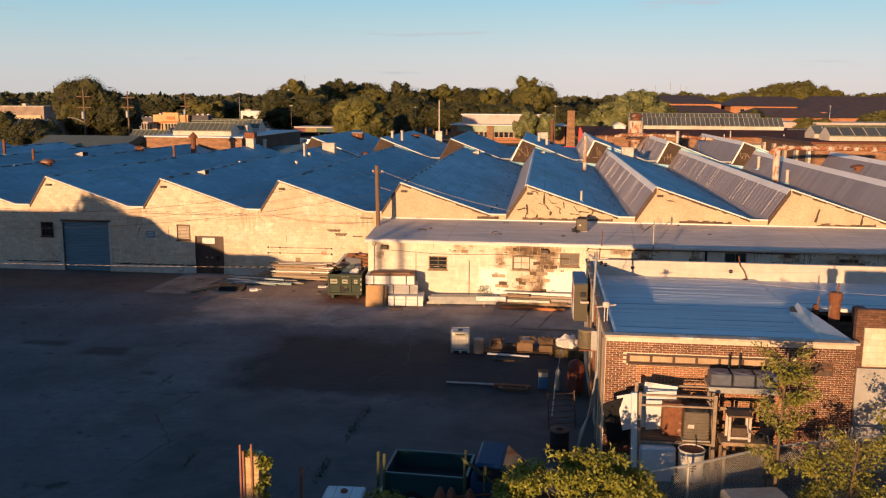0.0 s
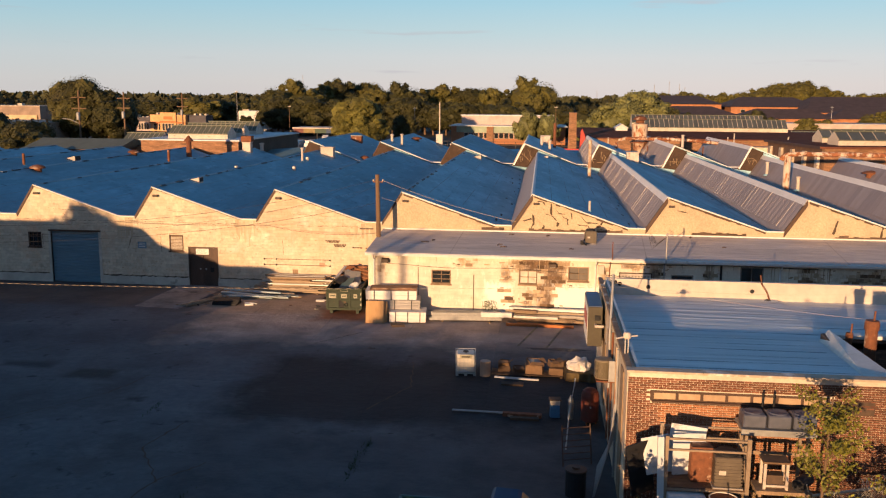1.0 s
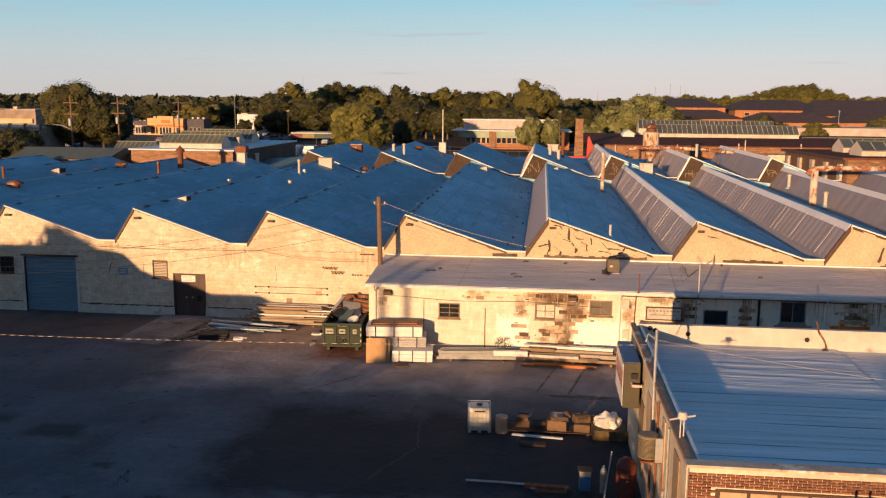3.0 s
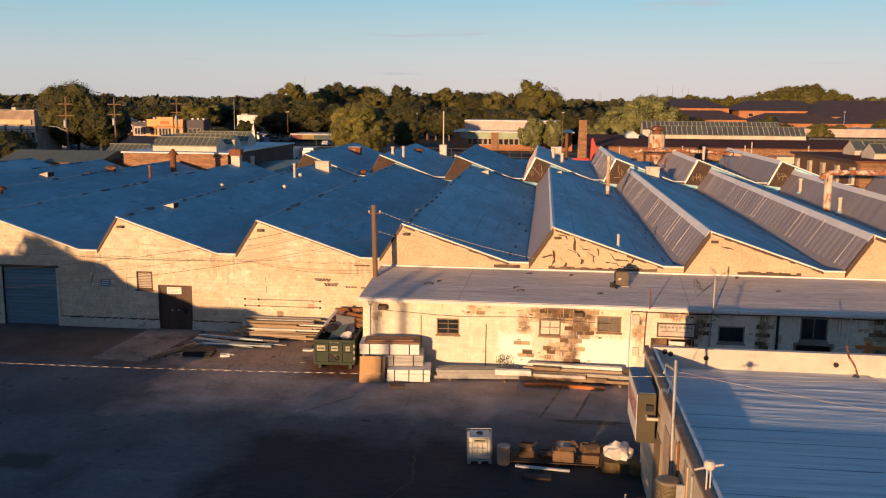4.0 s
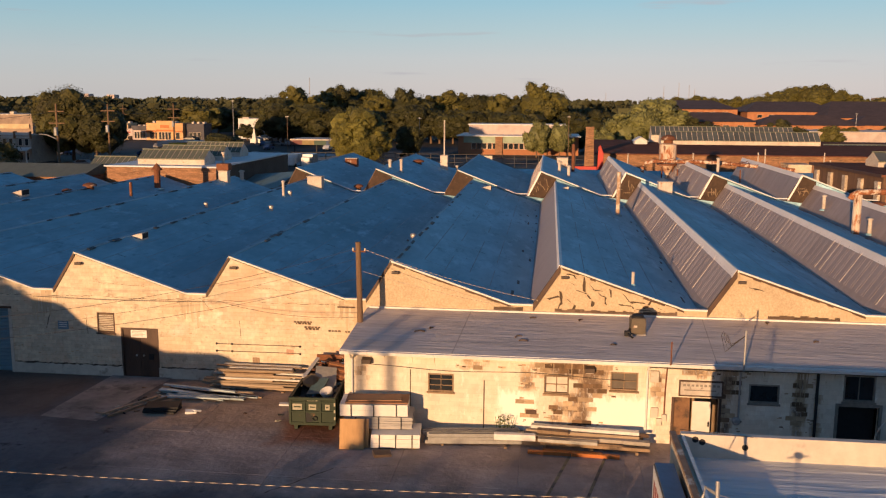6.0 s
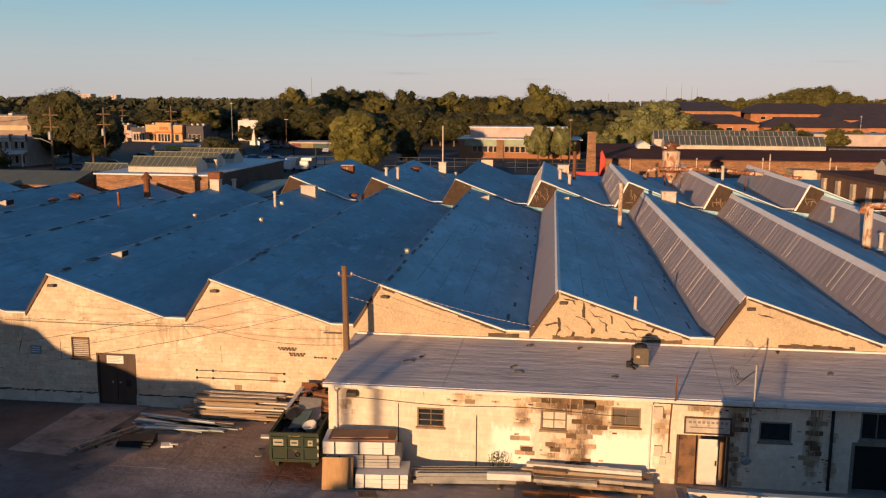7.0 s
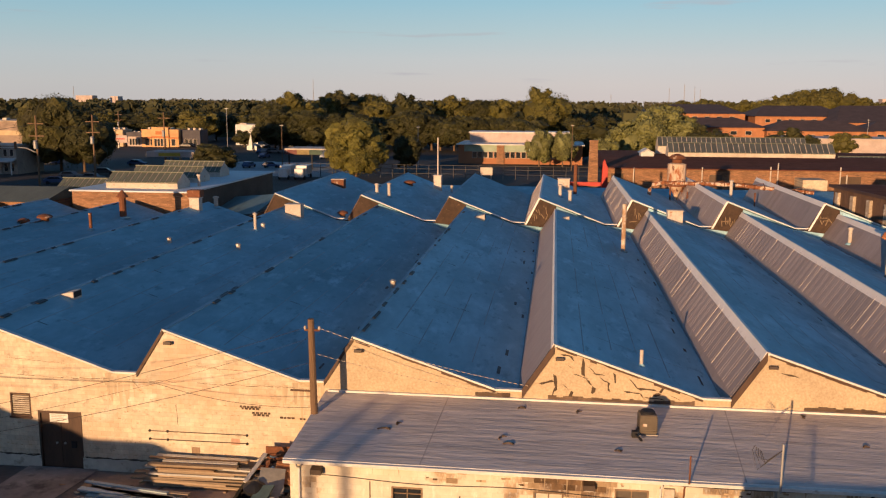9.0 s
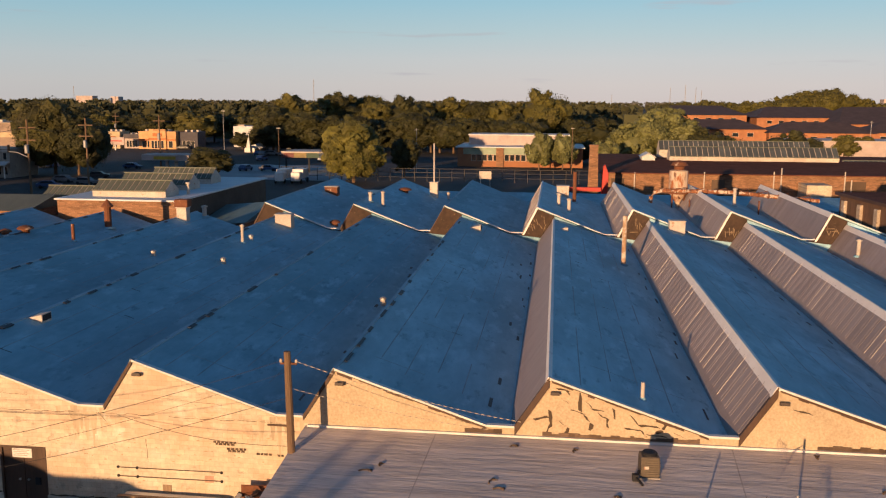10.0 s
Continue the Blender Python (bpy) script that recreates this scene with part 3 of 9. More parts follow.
COPING_TAN = mat("stained_coping", (0.56, 0.47, 0.37), (0.42, 0.33, 0.24), 5, 0.8, stain=[((0.16, 0.11, 0.07), 2.5, 0.60, 0.68), ((0.78, 0.72, 0.64), 1.2, 0.55, 0.66)])
SIDE_EDGE = mat("weathered_side_edge", (0.34, 0.22, 0.14), (0.22, 0.13, 0.08), 4, 0.85, stain=((0.60, 0.52, 0.42), 1.4, 0.56, 0.64))
part("front_core", M().box(BX0 + 0.02, BX1 - 0.02, BY0 + 0.03, BY0 + 0.3, 0, BTOP - 0.07), MORTAR, brick_house)
part("side_wall", M().box(BX0, BX0 + 0.25, BY0 + 0.3, BY1, 0, BTOP - 0.12), CREAM, brick_house, "cream painted side wall, paint worn off")
part("back_parapet", M().box(BX0 + 0.25, 30, BY1 - 0.22, BY1, 0, BTOP), mat("off_white_coating", (0.64, 0.57, 0.48), (0.54, 0.47, 0.39), 3, 0.7, big=0.15, stain=((0.40, 0.34, 0.28), 1.5, 0.62, 0.74)), brick_house, "off-white coated back parapet")
part("roof_deck", M().prism([(BY0 + 0.3, 4.42), (31.4, 3.86), (BY1 - 0.22, 3.76), (BY1 - 0.22, 3.5), (BY0 + 0.3, 4.3)], "x", BX0 + 0.25, BX1), ROOF_LAP, brick_house)
# wrinkled membrane over the deck
def flat_z(y):
    return 4.50 - (y - 25.0) * 0.0875 if y < 31.4 else 3.94 - (y - 31.4) * 0.006


wr = M()
n_y, n_x = 150, 16
for j in range(n_y + 1):
    y = BY0 + 0.3 + (BY1 - 0.22 - BY0 - 0.3) * j / n_y
    for i in range(n_x + 1):
        x = BX0 + 0.25 + (BX1 - BX0 - 0.25) * i / n_x
        lift = 0.022 * noise.noise(Vector((x * 0.35, y * 3.1, 3.0))) + 0.012 * noise.noise(Vector((x * 0.9, y * 7.0, 9.0)))
        wr.v.append((x, y, flat_z(y) + (lift if 3 < j < n_y - 2 else 0.0)))
wr.f += [(j * (n_x + 1) + i, j * (n_x + 1) + i + 1, (j + 1) * (n_x + 1) + i + 1, (j + 1) * (n_x + 1) + i) for j in range(n_y) for i in range(n_x)]
part("roof", wr, ROOF_LAP, brick_house, "silver coated lap roofing")
part("roof_wing", M().prism([(31.0, 3.95), (BY1 - 0.22, 3.83), (BY1 - 0.22, 3.6), (31.0, 3.75)], "x", BX1, 30), ROOF_LAP, brick_house)
part("coping", M().box(BX0 - 0.06, BX1 + 0.06, BY0 - 0.06, BY0 + 0.3, BTOP - 0.065, BTOP), COPING_TAN, brick_house, "stained pale coping")
part("side_coping", M().box(BX0 - 0.05, BX0 + 0.12, BY0 + 0.3, BY1, BTOP - 0.11, BTOP - 0.005), SIDE_EDGE, brick_house)

# ---- unseen blocks added behind the camera to shade the yard ----
def plain_block(name, x0, x1, y0, y1, h, label):
    t = thing(name, label=label, category="building", kind="structure")
    part("wall", M().box(x0, x1, y0, y1, 0, h), FAR_BRICK, t)
    part("roof", M().box(x0 - 0.2, x1 + 0.2, y0 - 0.2, y1 + 0.2, h + 0.002, h + 0.25), ASPHALT, t)
    return t


plain_block("shade_block", -46.5, -27, -60, -40, 7.35, "unseen brick block, added to shade the yard")
plain_block("shade_block", -26.9, 90, -60, -40, 6.7, "unseen brick block, added to shade the yard")
tall = thing("shade_hall", label="unseen brick block, added to shade the yard from the west", category="building", kind="structure")
part("wall", M().prism([(-120, 0), (-46.6, 0), (-46.6, 7.35), (-120, 7.4)], "y", -60, -40), FAR_BRICK, tall)
# unseen mass added west of the yard; its outline shapes the factory wall's shadow
shed = thing("shadow_mass", label="unseen stepped brick mass, shaped to shadow the factory wall", category="building", kind="structure")
part("wall", M().prism([(-60, 0), (-25.1, 0), (-25.1, 3.57), (-25.6, 3.87), (-28.5, 3.86), (-30.4, 4.6), (-31.7, 4.75), (-33.2, 5.34), (-34.2, 6.25), (-36.5, 6.5), (-60, 6.5)], "y", 25.2, 27), FAR_BRICK, shed)

# ---- openings and fittings of the factory front ----
def sash(parent, x0, x1, z0, z1, y, cols, rows, frame_mat, name="window", sill=True, board=None):
    """A framed window in a wall along x whose face is at y."""
    w = part(name, M().box(x0 + 0.02, x1 - 0.02, y + 0.10, y + 0.12, z0 + 0.02, z1 - 0.02), board or GLASS, parent)
    f = M().wall(x0, x1, z0, z1, y - 0.015, y + 0.09, [(x0 + 0.06, x1 - 0.06, z0 + 0.06, z1 - 0.06)])
    part("window_frame", f, frame_mat, w)
    for i in range(1, cols):
        x = x0 + (x1 - x0) * i / cols
        part("mullion", M().box(x - 0.015, x + 0.015, y + 0.04, y + 0.098, z0 + 0.06, z1 - 0.06), frame_mat, w)
    for i in range(1, rows):
        z = z0 + (z1 - z0) * i / rows
        part("glazing_bar", M().box(x0 + 0.06, x1 - 0.06, y + 0.045, y + 0.096, z - 0.015, z + 0.015), frame_mat, w)
    if sill:
        part("sill", M().box(x0 - 0.05, x1 + 0.05, y - 0.07, y - 0.017, z0 - 0.08, z0), frame_mat, w)
    return w


gd = part("garage_door", M().box(GARAGE[0], GARAGE[1], FRONT + 0.17, FRONT + 0.20, GARAGE[2], GARAGE[3]), BLUE_DOOR, factory, "blue-grey roll-up door, closed")
n_slats = 17
slat_h = (GARAGE[3] - 0.05) / n_slats
slat_mesh = M().prism([(FRONT + 0.165, 0.006), (FRONT + 0.135, 0.03), (FRONT + 0.135, slat_h - 0.03), (FRONT + 0.165, slat_h - 0.006)], "x", GARAGE[0], GARAGE[1]).mesh("slat")
for i in range(n_slats):
    part("slat", slat_mesh, BLUE_DOOR, gd).location.z = 0.03 + i * slat_h
part("jamb", M().box(GARAGE[0] - 0.16, GARAGE[0], FRONT - 0.05, FRONT + 0.2, 0, GARAGE[3]), PLINTH, factory)
part("jamb", M().box(GARAGE[1], GARAGE[1] + 0.16, FRONT - 0.05, FRONT + 0.2, 0, GARAGE[3]), PLINTH, factory)
part("lintel", M().box(GARAGE[0] - 0.16, GARAGE[1] + 0.16, FRONT - 0.045, FRONT + 0.2, GARAGE[3] + 0.002, GARAGE[3] + 0.12), BROWN, factory)
dd = part("double_door", M().box(DOOR[0], DOOR[1], FRONT + 0.10, FRONT + 0.14, 0, DOOR[3]), BROWN, factory, "dark brown double door, closed, with a white notice")
mid = (DOOR[0] + DOOR[1]) / 2
for a, b in ((DOOR[0] + 0.07, mid - 0.01), (mid + 0.01, DOOR[1] - 0.07)):
    leaf = part("leaf", M().box(a, b, FRONT + 0.05, FRONT + 0.098, 0.03, DOOR[3] - 0.07), BROWN, dd, bevel=0.008)
part("door_frame", M().wall(DOOR[0] - 0.03, DOOR[1] + 0.03, 0, DOOR[3] + 0.03, FRONT - 0.03, FRONT + 0.05, [(DOOR[0] + 0.06, DOOR[1] - 0.06, 0, DOOR[3] - 0.06)]), BROWN, dd)
part("notice", M().box(-21.95, -21.10, FRONT + 0.025, FRONT + 0.048, 2.08, 2.47), WHITE, dd, "white notice board", bevel=0.005)
for i in range(4):
    part("text_bar", M().box(-21.88, -21.2 - 0.1 * (i % 2), FRONT + 0.020, FRONT + 0.0245, 2.39 - 0.075 * i, 2.415 - 0.075 * i), CONCRETE, dd)
for x in (mid - 0.22, mid + 0.16):
    part("lock", M().lathe([(0.001, 0), (0.05, 0.0), (0.05, 0.05), (0.001, 0.05)], (0, 0, 0), 10), METAL, dd).matrix_basis = pose(x, FRONT + 0.05, 1.15, 90)
part("handle_box", M().box(mid + 0.45, mid + 0.68, FRONT - 0.01, FRONT + 0.048, 0.95, 1.25), DARK, dd, bevel=0.01)
sash(factory, *GRILLE, FRONT, 1, 1, BROWN, "louvred_window", board=WOOD)
for i in range(9):
    z = GRILLE[2] + 0.12 + i * 0.095
    part("louvre", M().obox(((GRILLE[0] + GRILLE[1]) / 2, FRONT + 0.05, z), (GRILLE[1] - GRILLE[0] - 0.14, 0.02, 0.07), 35), PLINTH, factory)
sash(factory, *WIN0, FRONT, 3, 3, BROWN)
plate = part("wall_plate", M().box(-25.83, -25.26, FRONT - 0.03, FRONT - 0.003, 2.40, 2.83), mat("blue_plate_paint", (0.12, 0.22, 0.30), (0.2, 0.3, 0.36), 5), factory, "small blue wall plate")
for i in range(3):
    part("text_bar", M().box(-25.77, -25.33, FRONT - 0.036, FRONT - 0.0305, 2.72 - 0.11 * i, 2.76 - 0.11 * i), WHITE, plate)
FLOOD = mat("flood_lamp_metal", (0.10, 0.07, 0.05), (0.07, 0.05, 0.04), 6, 0.6)
for r in ridges:
    if -35 < r < 14:
        lamp = part("flood_lamp", M().obox((r + 0.22, FRONT - 0.14, 5.86), (0.34, 0.16, 0.13), -15), FLOOD, factory, "small dark floodlight under the ridge", bevel=0.015)
        part("bracket", M().box(r + 0.19, r + 0.25, FRONT - 0.1, FRONT - 0.002, 5.82, 5.86), FLOOD, lamp)
# painted writing that can no longer be read
random.seed(3)
for x0, x1, z in ((-13.38, -12.45, 3.22), (-13.30, -12.5, 3.14), (-12.85, -11.95, 2.97), (-12.8, -12.0, 2.88), (-11.65, -10.95, 2.82), (-10.8, -10.5, 2.80)):
    x = x0
    while x < x1 - 0.1:
        wd = random.uniform(0.09, 0.16)
        part("text_bar", M().box(x, x + wd, FRONT - 0.012, FRONT - 0.003, z - 0.045, z + 0.04), BRICK_DARK, factory)
        x += wd + 0.04
# tie rods and a line of patched block edges on the wall
for z in (1.95, 1.58):
    rod = part("tie_rod", M().tube([(-17.4, FRONT - 0.04, z), (-13.1, FRONT - 0.04, z + 0.02)], 0.015, 6), BROWN, factory)
    for x in (-17.4, -16.6, -13.1):
        part("rod_anchor", M().lathe([(0.06, 0), (0.06, 0.03), (0.02, 0.05)], seg=8), DARK, rod).matrix_basis = pose(x, FRONT - 0.003, z, 90)
part("bracket_bar", M().box(-11.15, -10.3, FRONT - 0.08, FRONT - 0.003, 4.02, 4.08), BROWN, factory)
part("wood_patch", M().box(-15.55, -15.2, FRONT - 0.03, FRONT - 0.003, 1.0, 1.3), WOOD, factory)
# settling cracks in the plaster
CRACK = mat("crack_shadow", (0.10, 0.07, 0.045), (0.07, 0.05, 0.035), 8, 0.95, big=0)


def crack(parent, pts, y, w=0.03):
    random.seed(int(abs(pts[0][0]) * 100))
    m = M()
    for (xa, za), (xb, zb) in zip(pts, pts[1:]):
        n = max(2, int(math.hypot(xb - xa, zb - za) / 0.18))
        prev = None
        for i in range(n + 1):
            f = i / n
            p = (xa + (xb - xa) * f + random.uniform(-0.03, 0.03), za + (zb - za) * f + random.uniform(-0.03, 0.03), w * random.uniform(0.4, 1.4))
            if prev:
                m.poly([(prev[0] - prev[2], y, prev[1] + prev[2] * 0.6), (prev[0] + prev[2], y, prev[1] - prev[2] * 0.6), (p[0] + p[2], y, p[1] - p[2] * 0.6), (p[0] - p[2], y, p[1] + p[2] * 0.6)], [(0, 1, 2, 3)])
            prev = p
    part("crack", m, CRACK, parent, "dark crack in the plaster")


for pts in ([(-0.1, 6.0), (0.35, 5.95)], [(0.1, 5.62), (0.3, 5.5)], [(0.75, 5.9), (0.75, 5.2)], [(0.4, 5.2), (0.75, 5.15), (0.95, 5.05), (1.05, 4.85)], [(-0.35, 5.15), (-0.3, 4.6), (-0.45, 4.3)], [(1.45, 5.1), (1.75, 4.95), (1.8, 4.6)], [(1.2, 4.75), (1.15, 4.45)], [(2.4, 4.62), (3.0, 4.55), (3.2, 4.3)], [(3.5, 4.45), (3.75, 4.6), (4.0, 4.95)], [(3.2, 4.4), (3.9, 4.35)], [(-0.9, 4.8), (-0.4, 4.9)],
            [(0.25, 5.95), (0.4, 5.75)], [(1.0, 5.55), (1.2, 5.3), (1.6, 5.25)], [(2.0, 5.35), (2.05, 4.95)], [(2.6, 5.1), (2.9, 4.75), (3.6, 4.72)], [(4.2, 4.5), (4.6, 4.35)], [(0.0, 4.75), (0.35, 4.5), (0.3, 4.25)], [(8.3, 5.6), (8.9, 5.5)], [(17.4, 4.4), (17.6, 5.2)], [(20.1, 4.2), (20.2, 4.9)]):
    crack(factory, pts, FRONT - 0.004, 0.055)
GRIME = mat("water_stain", (0.50, 0.39, 0.27), (0.62, 0.50, 0.35), 2.5, 0.9, stretch=(3, 1, 0.4), bump=0.2)
random.seed(47)
for k in range(-4, -1):
    v = R5 + BAY * k + 6.2
    for q in range(12):
        fy = FRONT - 0.0025 - 0.0002 * q
        x, wd, top, l = v + random.gauss(0, 0.5), random.uniform(0.05, 0.16), random.uniform(4.1, 4.42), random.uniform(0.3, 1.5)
        part("water_streak", M().poly([(x - wd, fy, top), (x + wd, fy, top), (x + wd * 0.3, fy, top - l), (x - wd * 0.3, fy, top - l)], [(0, 1, 2, 3)]), GRIME, factory)
for k in range(-5, -1):
    x = R5 + BAY * k
    crack(factory, [(x - 1.6, 4.14), (x + 0.8, 4.17)], FRONT - 0.005, 0.016)
    crack(factory, [(x + 1.4, 4.16), (x + 3.4, 4.12), (x + 5.6, 4.16)], FRONT - 0.005, 0.014)
    crack(factory, [(x + 0.9, 4.9), (x + 3.6, 4.75)], FRONT - 0.005, 0.01)
    crack(factory, [(x + 0.4, 3.2), (x + 0.45, 2.2)], FRONT - 0.005, 0.012)
for xa, xb in ((-28.3, -25.0), (-24.8, -22.5), (-20.4, -17.3), (-16.9, -14.2), (-36, -32)):
    crack(factory, [(xa, 0.57), (xb, 0.58)], FRONT - 0.046, 0.05)
for pts in ([(-26.4, 4.3), (-26.2, 3.2), (-26.5, 2.4)], [(-18.2, 4.3), (-17.6, 3.6)], [(-14.5, 4.9), (-13.2, 4.2)], [(-30.9, 4.6), (-30.2, 4.1)], [(-24.0, 0.6), (-22.5, 0.62)], [(-20.4, 0.58), (-17.6, 0.6)], [(-33, 0.6), (-32, 0.62)], [(-28.3, 0.62), (-24, 0.6)]):
    crack(factory, pts, FRONT - 0.044 if pts[0][1] < 0.7 else FRONT - 0.004, 0.02)
# torn tar flashing where the gables meet the annex roof
for x0, x1 in ((-3.5, -2.1), (-0.6, 5.1), (9.2, 12.4), (17.5, 21.0)):
    m = M()
    random.seed(int(x0 * 10))
    x = x0
    while x < x1:
        wd = random.uniform(0.12, 0.4)
        m.box(x, min(x + wd, x1), FRONT - 0.03, FRONT - 0.004, 4.17, 4.22 + random.uniform(0.0, 0.13))
        x += wd
    part("tar_strip", m, BRICK_DARK, factory, "torn dark tar flashing")

# ---- metal siding panels on the steep faces that face the open side ----
PANEL = 0.90


def siding(parent, r, y0, y1, zr, zv, phase):
    run = math.hypot(1.25, zr - zv)
    ang = math.degrees(math.atan2(zr - zv, 1.25))
    # local x: down the face, y: along it, z: outwards
    plain = phase >= 30
    me = bpy.data.meshes.get("siding_%d_%d" % (int(zr * 10), plain))
    if not me:
        m = M()
        m.prism([(0.004, -0.012), (PANEL - 0.004, -0.012), (PANEL - 0.004, 0.010), (0.004, 0.010)] if plain else [(0.02, -0.012), (PANEL - 0.02, -0.012), (PANEL - 0.02, 0.012), (0.30, 0.012), (0.29, 0.022), (0.27, 0.022), (0.26, 0.012), (0.02, 0.012)], "x", 0.14, run - 0.1)
        me = m.mesh("siding_%d_%d" % (int(zr * 10), plain))
        rib = M().box(0.14, run - 0.1, -0.012, 0.012, 0.0, 0.028).mesh("rib_%d" % int(zr * 10))
    rib = bpy.data.meshes["rib_%d" % int(zr * 10)]
    n = int((y1 - y0) / PANEL)
    for i in range(n):
        m = Matrix(((-math.cos(radians(ang)), 0, -math.sin(radians(ang)), r - 0.02), (0, 1, 0, y0 + i * PANEL), (-math.sin(radians(ang)), 0, math.cos(radians(ang)), zr + 0.015), (0, 0, 0, 1)))
        p = part("siding_panel", me, SIDING, parent)
        p.matrix_basis = m
        if phase < 30 and (i * 7 + phase) % 11 in (0, 2, 6) and random.random() < 0.8:
            q = part("seam_rib", rib, SEAM, parent, "bright metal seam")
            q.matrix_basis = m


for k, r in enumerate(ridges):
    if 3 < r < 34:
        siding(factory, r, FRONT + 0.1, MID, 6.4, 4.47, k if r < 18 else 40)
for k in range(0, 4):
    siding(rear, REAR0 + REAR_BAY * k, MID + 0.1, BACK, REAR_TOP, REAR_FOOT, k if k < 3 else 40)


# ---- things standing on the roofs ----
def roof_z(x, y):
    r, zr, zv, bay = (R5, 6.4, 4.47, BAY) if y < MID else (REAR0, REAR_TOP, REAR_FOOT, REAR_BAY)
    u = (x - r) % bay
    return zr - (zr - zv) * u / 5.8 if u < 5.8 else zv if u < bay - 1.25 else zv + (zr - zv) * (u - bay + 1.25) / 1.25


STACK_WHITE = mat("chalky_pipe_paint", (0.66, 0.60, 0.52), (0.5, 0.42, 0.35), 7, 0.7, stain=((0.35, 0.16, 0.08), 3, 0.6, 0.7))


def vent_pipe(x, y, h, r, material, cap=True, label="", z=None):
    t = thing("vent_pipe", (x, y, (roof_z(x, y) if z is None else z) - 0.05), label=label or "slim pale vent pipe on the blue roof", category="vent pipe", group="roof vents")
    part("pipe", M().lathe([(r, 0), (r, h)], seg=10), material, t, smooth=False)
    part("base_flange", M().lathe([(r * 2.2, 0), (r * 2.0, 0.10), (r * 1.05, 0.16)], seg=10), ROOF, t)
    if cap:
        part("cap", M().lathe([(r * 1.5, h - 0.05), (r * 1.5, h + 0.03), (r * 0.5, h + 0.12)], seg=10), material, t)
    return t


def box_vent(x, y, sx, sy, h, material=None, lid=None):
    t = thing("roof_curb", (x, y, roof_z(x, y)), label="pale sheet-metal vent box on the blue roof", category="roof vent", group="roof vents")
    part("box", M().box(-sx / 2, sx / 2, -sy / 2, sy / 2, -0.35, h), material or STACK_WHITE, t, bevel=0.02)
    part("lid", M().box(-sx / 2 - 0.06, sx / 2 + 0.06, -sy / 2 - 0.06, sy / 2 + 0.06, h + 0.002, h + 0.08), lid or STACK_WHITE, t, bevel=0.02)
    return t


def mushroom(x, y, r, material=None):
    t = thing("mushroom_vent", (x, y, roof_z(x, y)), label="rusty round mushroom vent on the blue roof", category="roof vent", group="roof vents")
    part("neck", M().lathe([(r * 0.55, -0.2), (r * 0.5, 0.25)], seg=14), material or RUST, t)
    part("hood", M().lathe([(r * 0.6, 0.18), (r, 0.2), (r * 1.02, 0.3), (r * 0.7, 0.42), (r * 0.15, 0.5)], seg=18), material or RUST, t)
    return t


def scoop(x, y, s=1.0):
    t = thing("roof_scoop", (x, y, roof_z(x, y)), label="low pale wedge-shaped vent on the blue roof", category="roof vent", group="roof vents")
    part("hood", M().prism([(-0.45 * s, -0.2), (0.45 * s, -0.25), (0.45 * s, 0.28 * s), (-0.45 * s, 0.06)], "y", -0.4 * s, 0.4 * s), STACK_WHITE, t, bevel=0.02)
    # near-black plate on the hood stands in for the shade inside
    part("mouth", M().box(0.452 * s, 0.46 * s, -0.34 * s, 0.34 * s, -0.05, 0.24 * s), DARK, t)
    return t


vent_pipe(3.15, 55.75, 0.75, 0.075, STACK_WHITE, False)
for x, y, h, r in ((-37.95, 87.3, 1.4, 0.13), (-49.0, 75.0, 1.5, 0.13), (-47.1, 76.5, 1.2, 0.12), (-42.3, 82.0, 1.1, 0.11)):
    vent_pipe(x, y, h, r, RUST, False, "slim rusty vent pipe on the blue roof")
for x, y, h, r in ((-23.35, 85.3, 1.35, 0.12), (-17.5, 103.6, 0.9, 0.16), (-16.4, 104.1, 1.35, 0.15), (0.05, 107.5, 1.2, 0.17), (1.0, 105.9, 1.2, 0.17), (17.6, 114.1, 1.8, 0.16), (-31.7, 98.5, 1.0, 0.2), (-12.6, 124.0, 0.8, 0.14), (22.9, 93.1, 1.3, 0.15), (22.6, 80.8, 1.2, 0.15)):
    vent_pipe(x, y, h, r, STACK_WHITE)
vent_pipe(4.75, 87.4, 3.7, 0.17, mat("rusting_flue", (0.50, 0.36, 0.24), (0.35, 0.17, 0.08), 4, 0.8, stain=((0.62, 0.56, 0.46), 2, 0.5, 0.6)), False, "tall rusting flue pipe on the blue roof")
vent_pipe(1.7, 116.1, 3.3, 0.2, RUST, False, "tall rusty flue pipe on the blue roof")
t = vent_pipe(-38.4, 93.7, 1.9, 0.30, RUST, False, "stout rusty smoke stack with a conical cap")
part("conical_cap", M().lathe([(0.5, 1.85), (0.5, 1.95), (0.05, 2.5)], seg=12), RUST, t)
t = box_vent(-32.3, 95.3, 0.9, 0.8, 1.0)
part("rusty_cap", M().box(-0.6, 0.6, -0.5, 0.5, 1.1, 1.75), RUST, t, "rusted hood", bevel=0.05)
box_vent(-23.2, 95.2, 1.4, 1.0, 0.95)
t = box_vent(-24.3, 115.8, 1.4, 1.1, 0.7, RUST)
t = box_vent(-14.0, 122.0, 0.9, 0.9, 1.6)
part("mast", M().tube([(0, 0, 1.6), (0, 0, 6.0)], 0.09, 8), STACK_WHITE, t, "tall pale mast")
box_vent(9.9, 98.2, 1.3, 0.9, 0.95)
box_vent(0.5, 119.0, 1.3, 1.2, 1.0)
for x, y, s in ((-24.3, 60.4, 1.0), (-7.0, 96.0, 1.3), (0.43, 95.0, 0.8), (-47.2, 85.0, 1.5), (-41.0, 63.5, 0.8)):
    scoop(x, y, s)
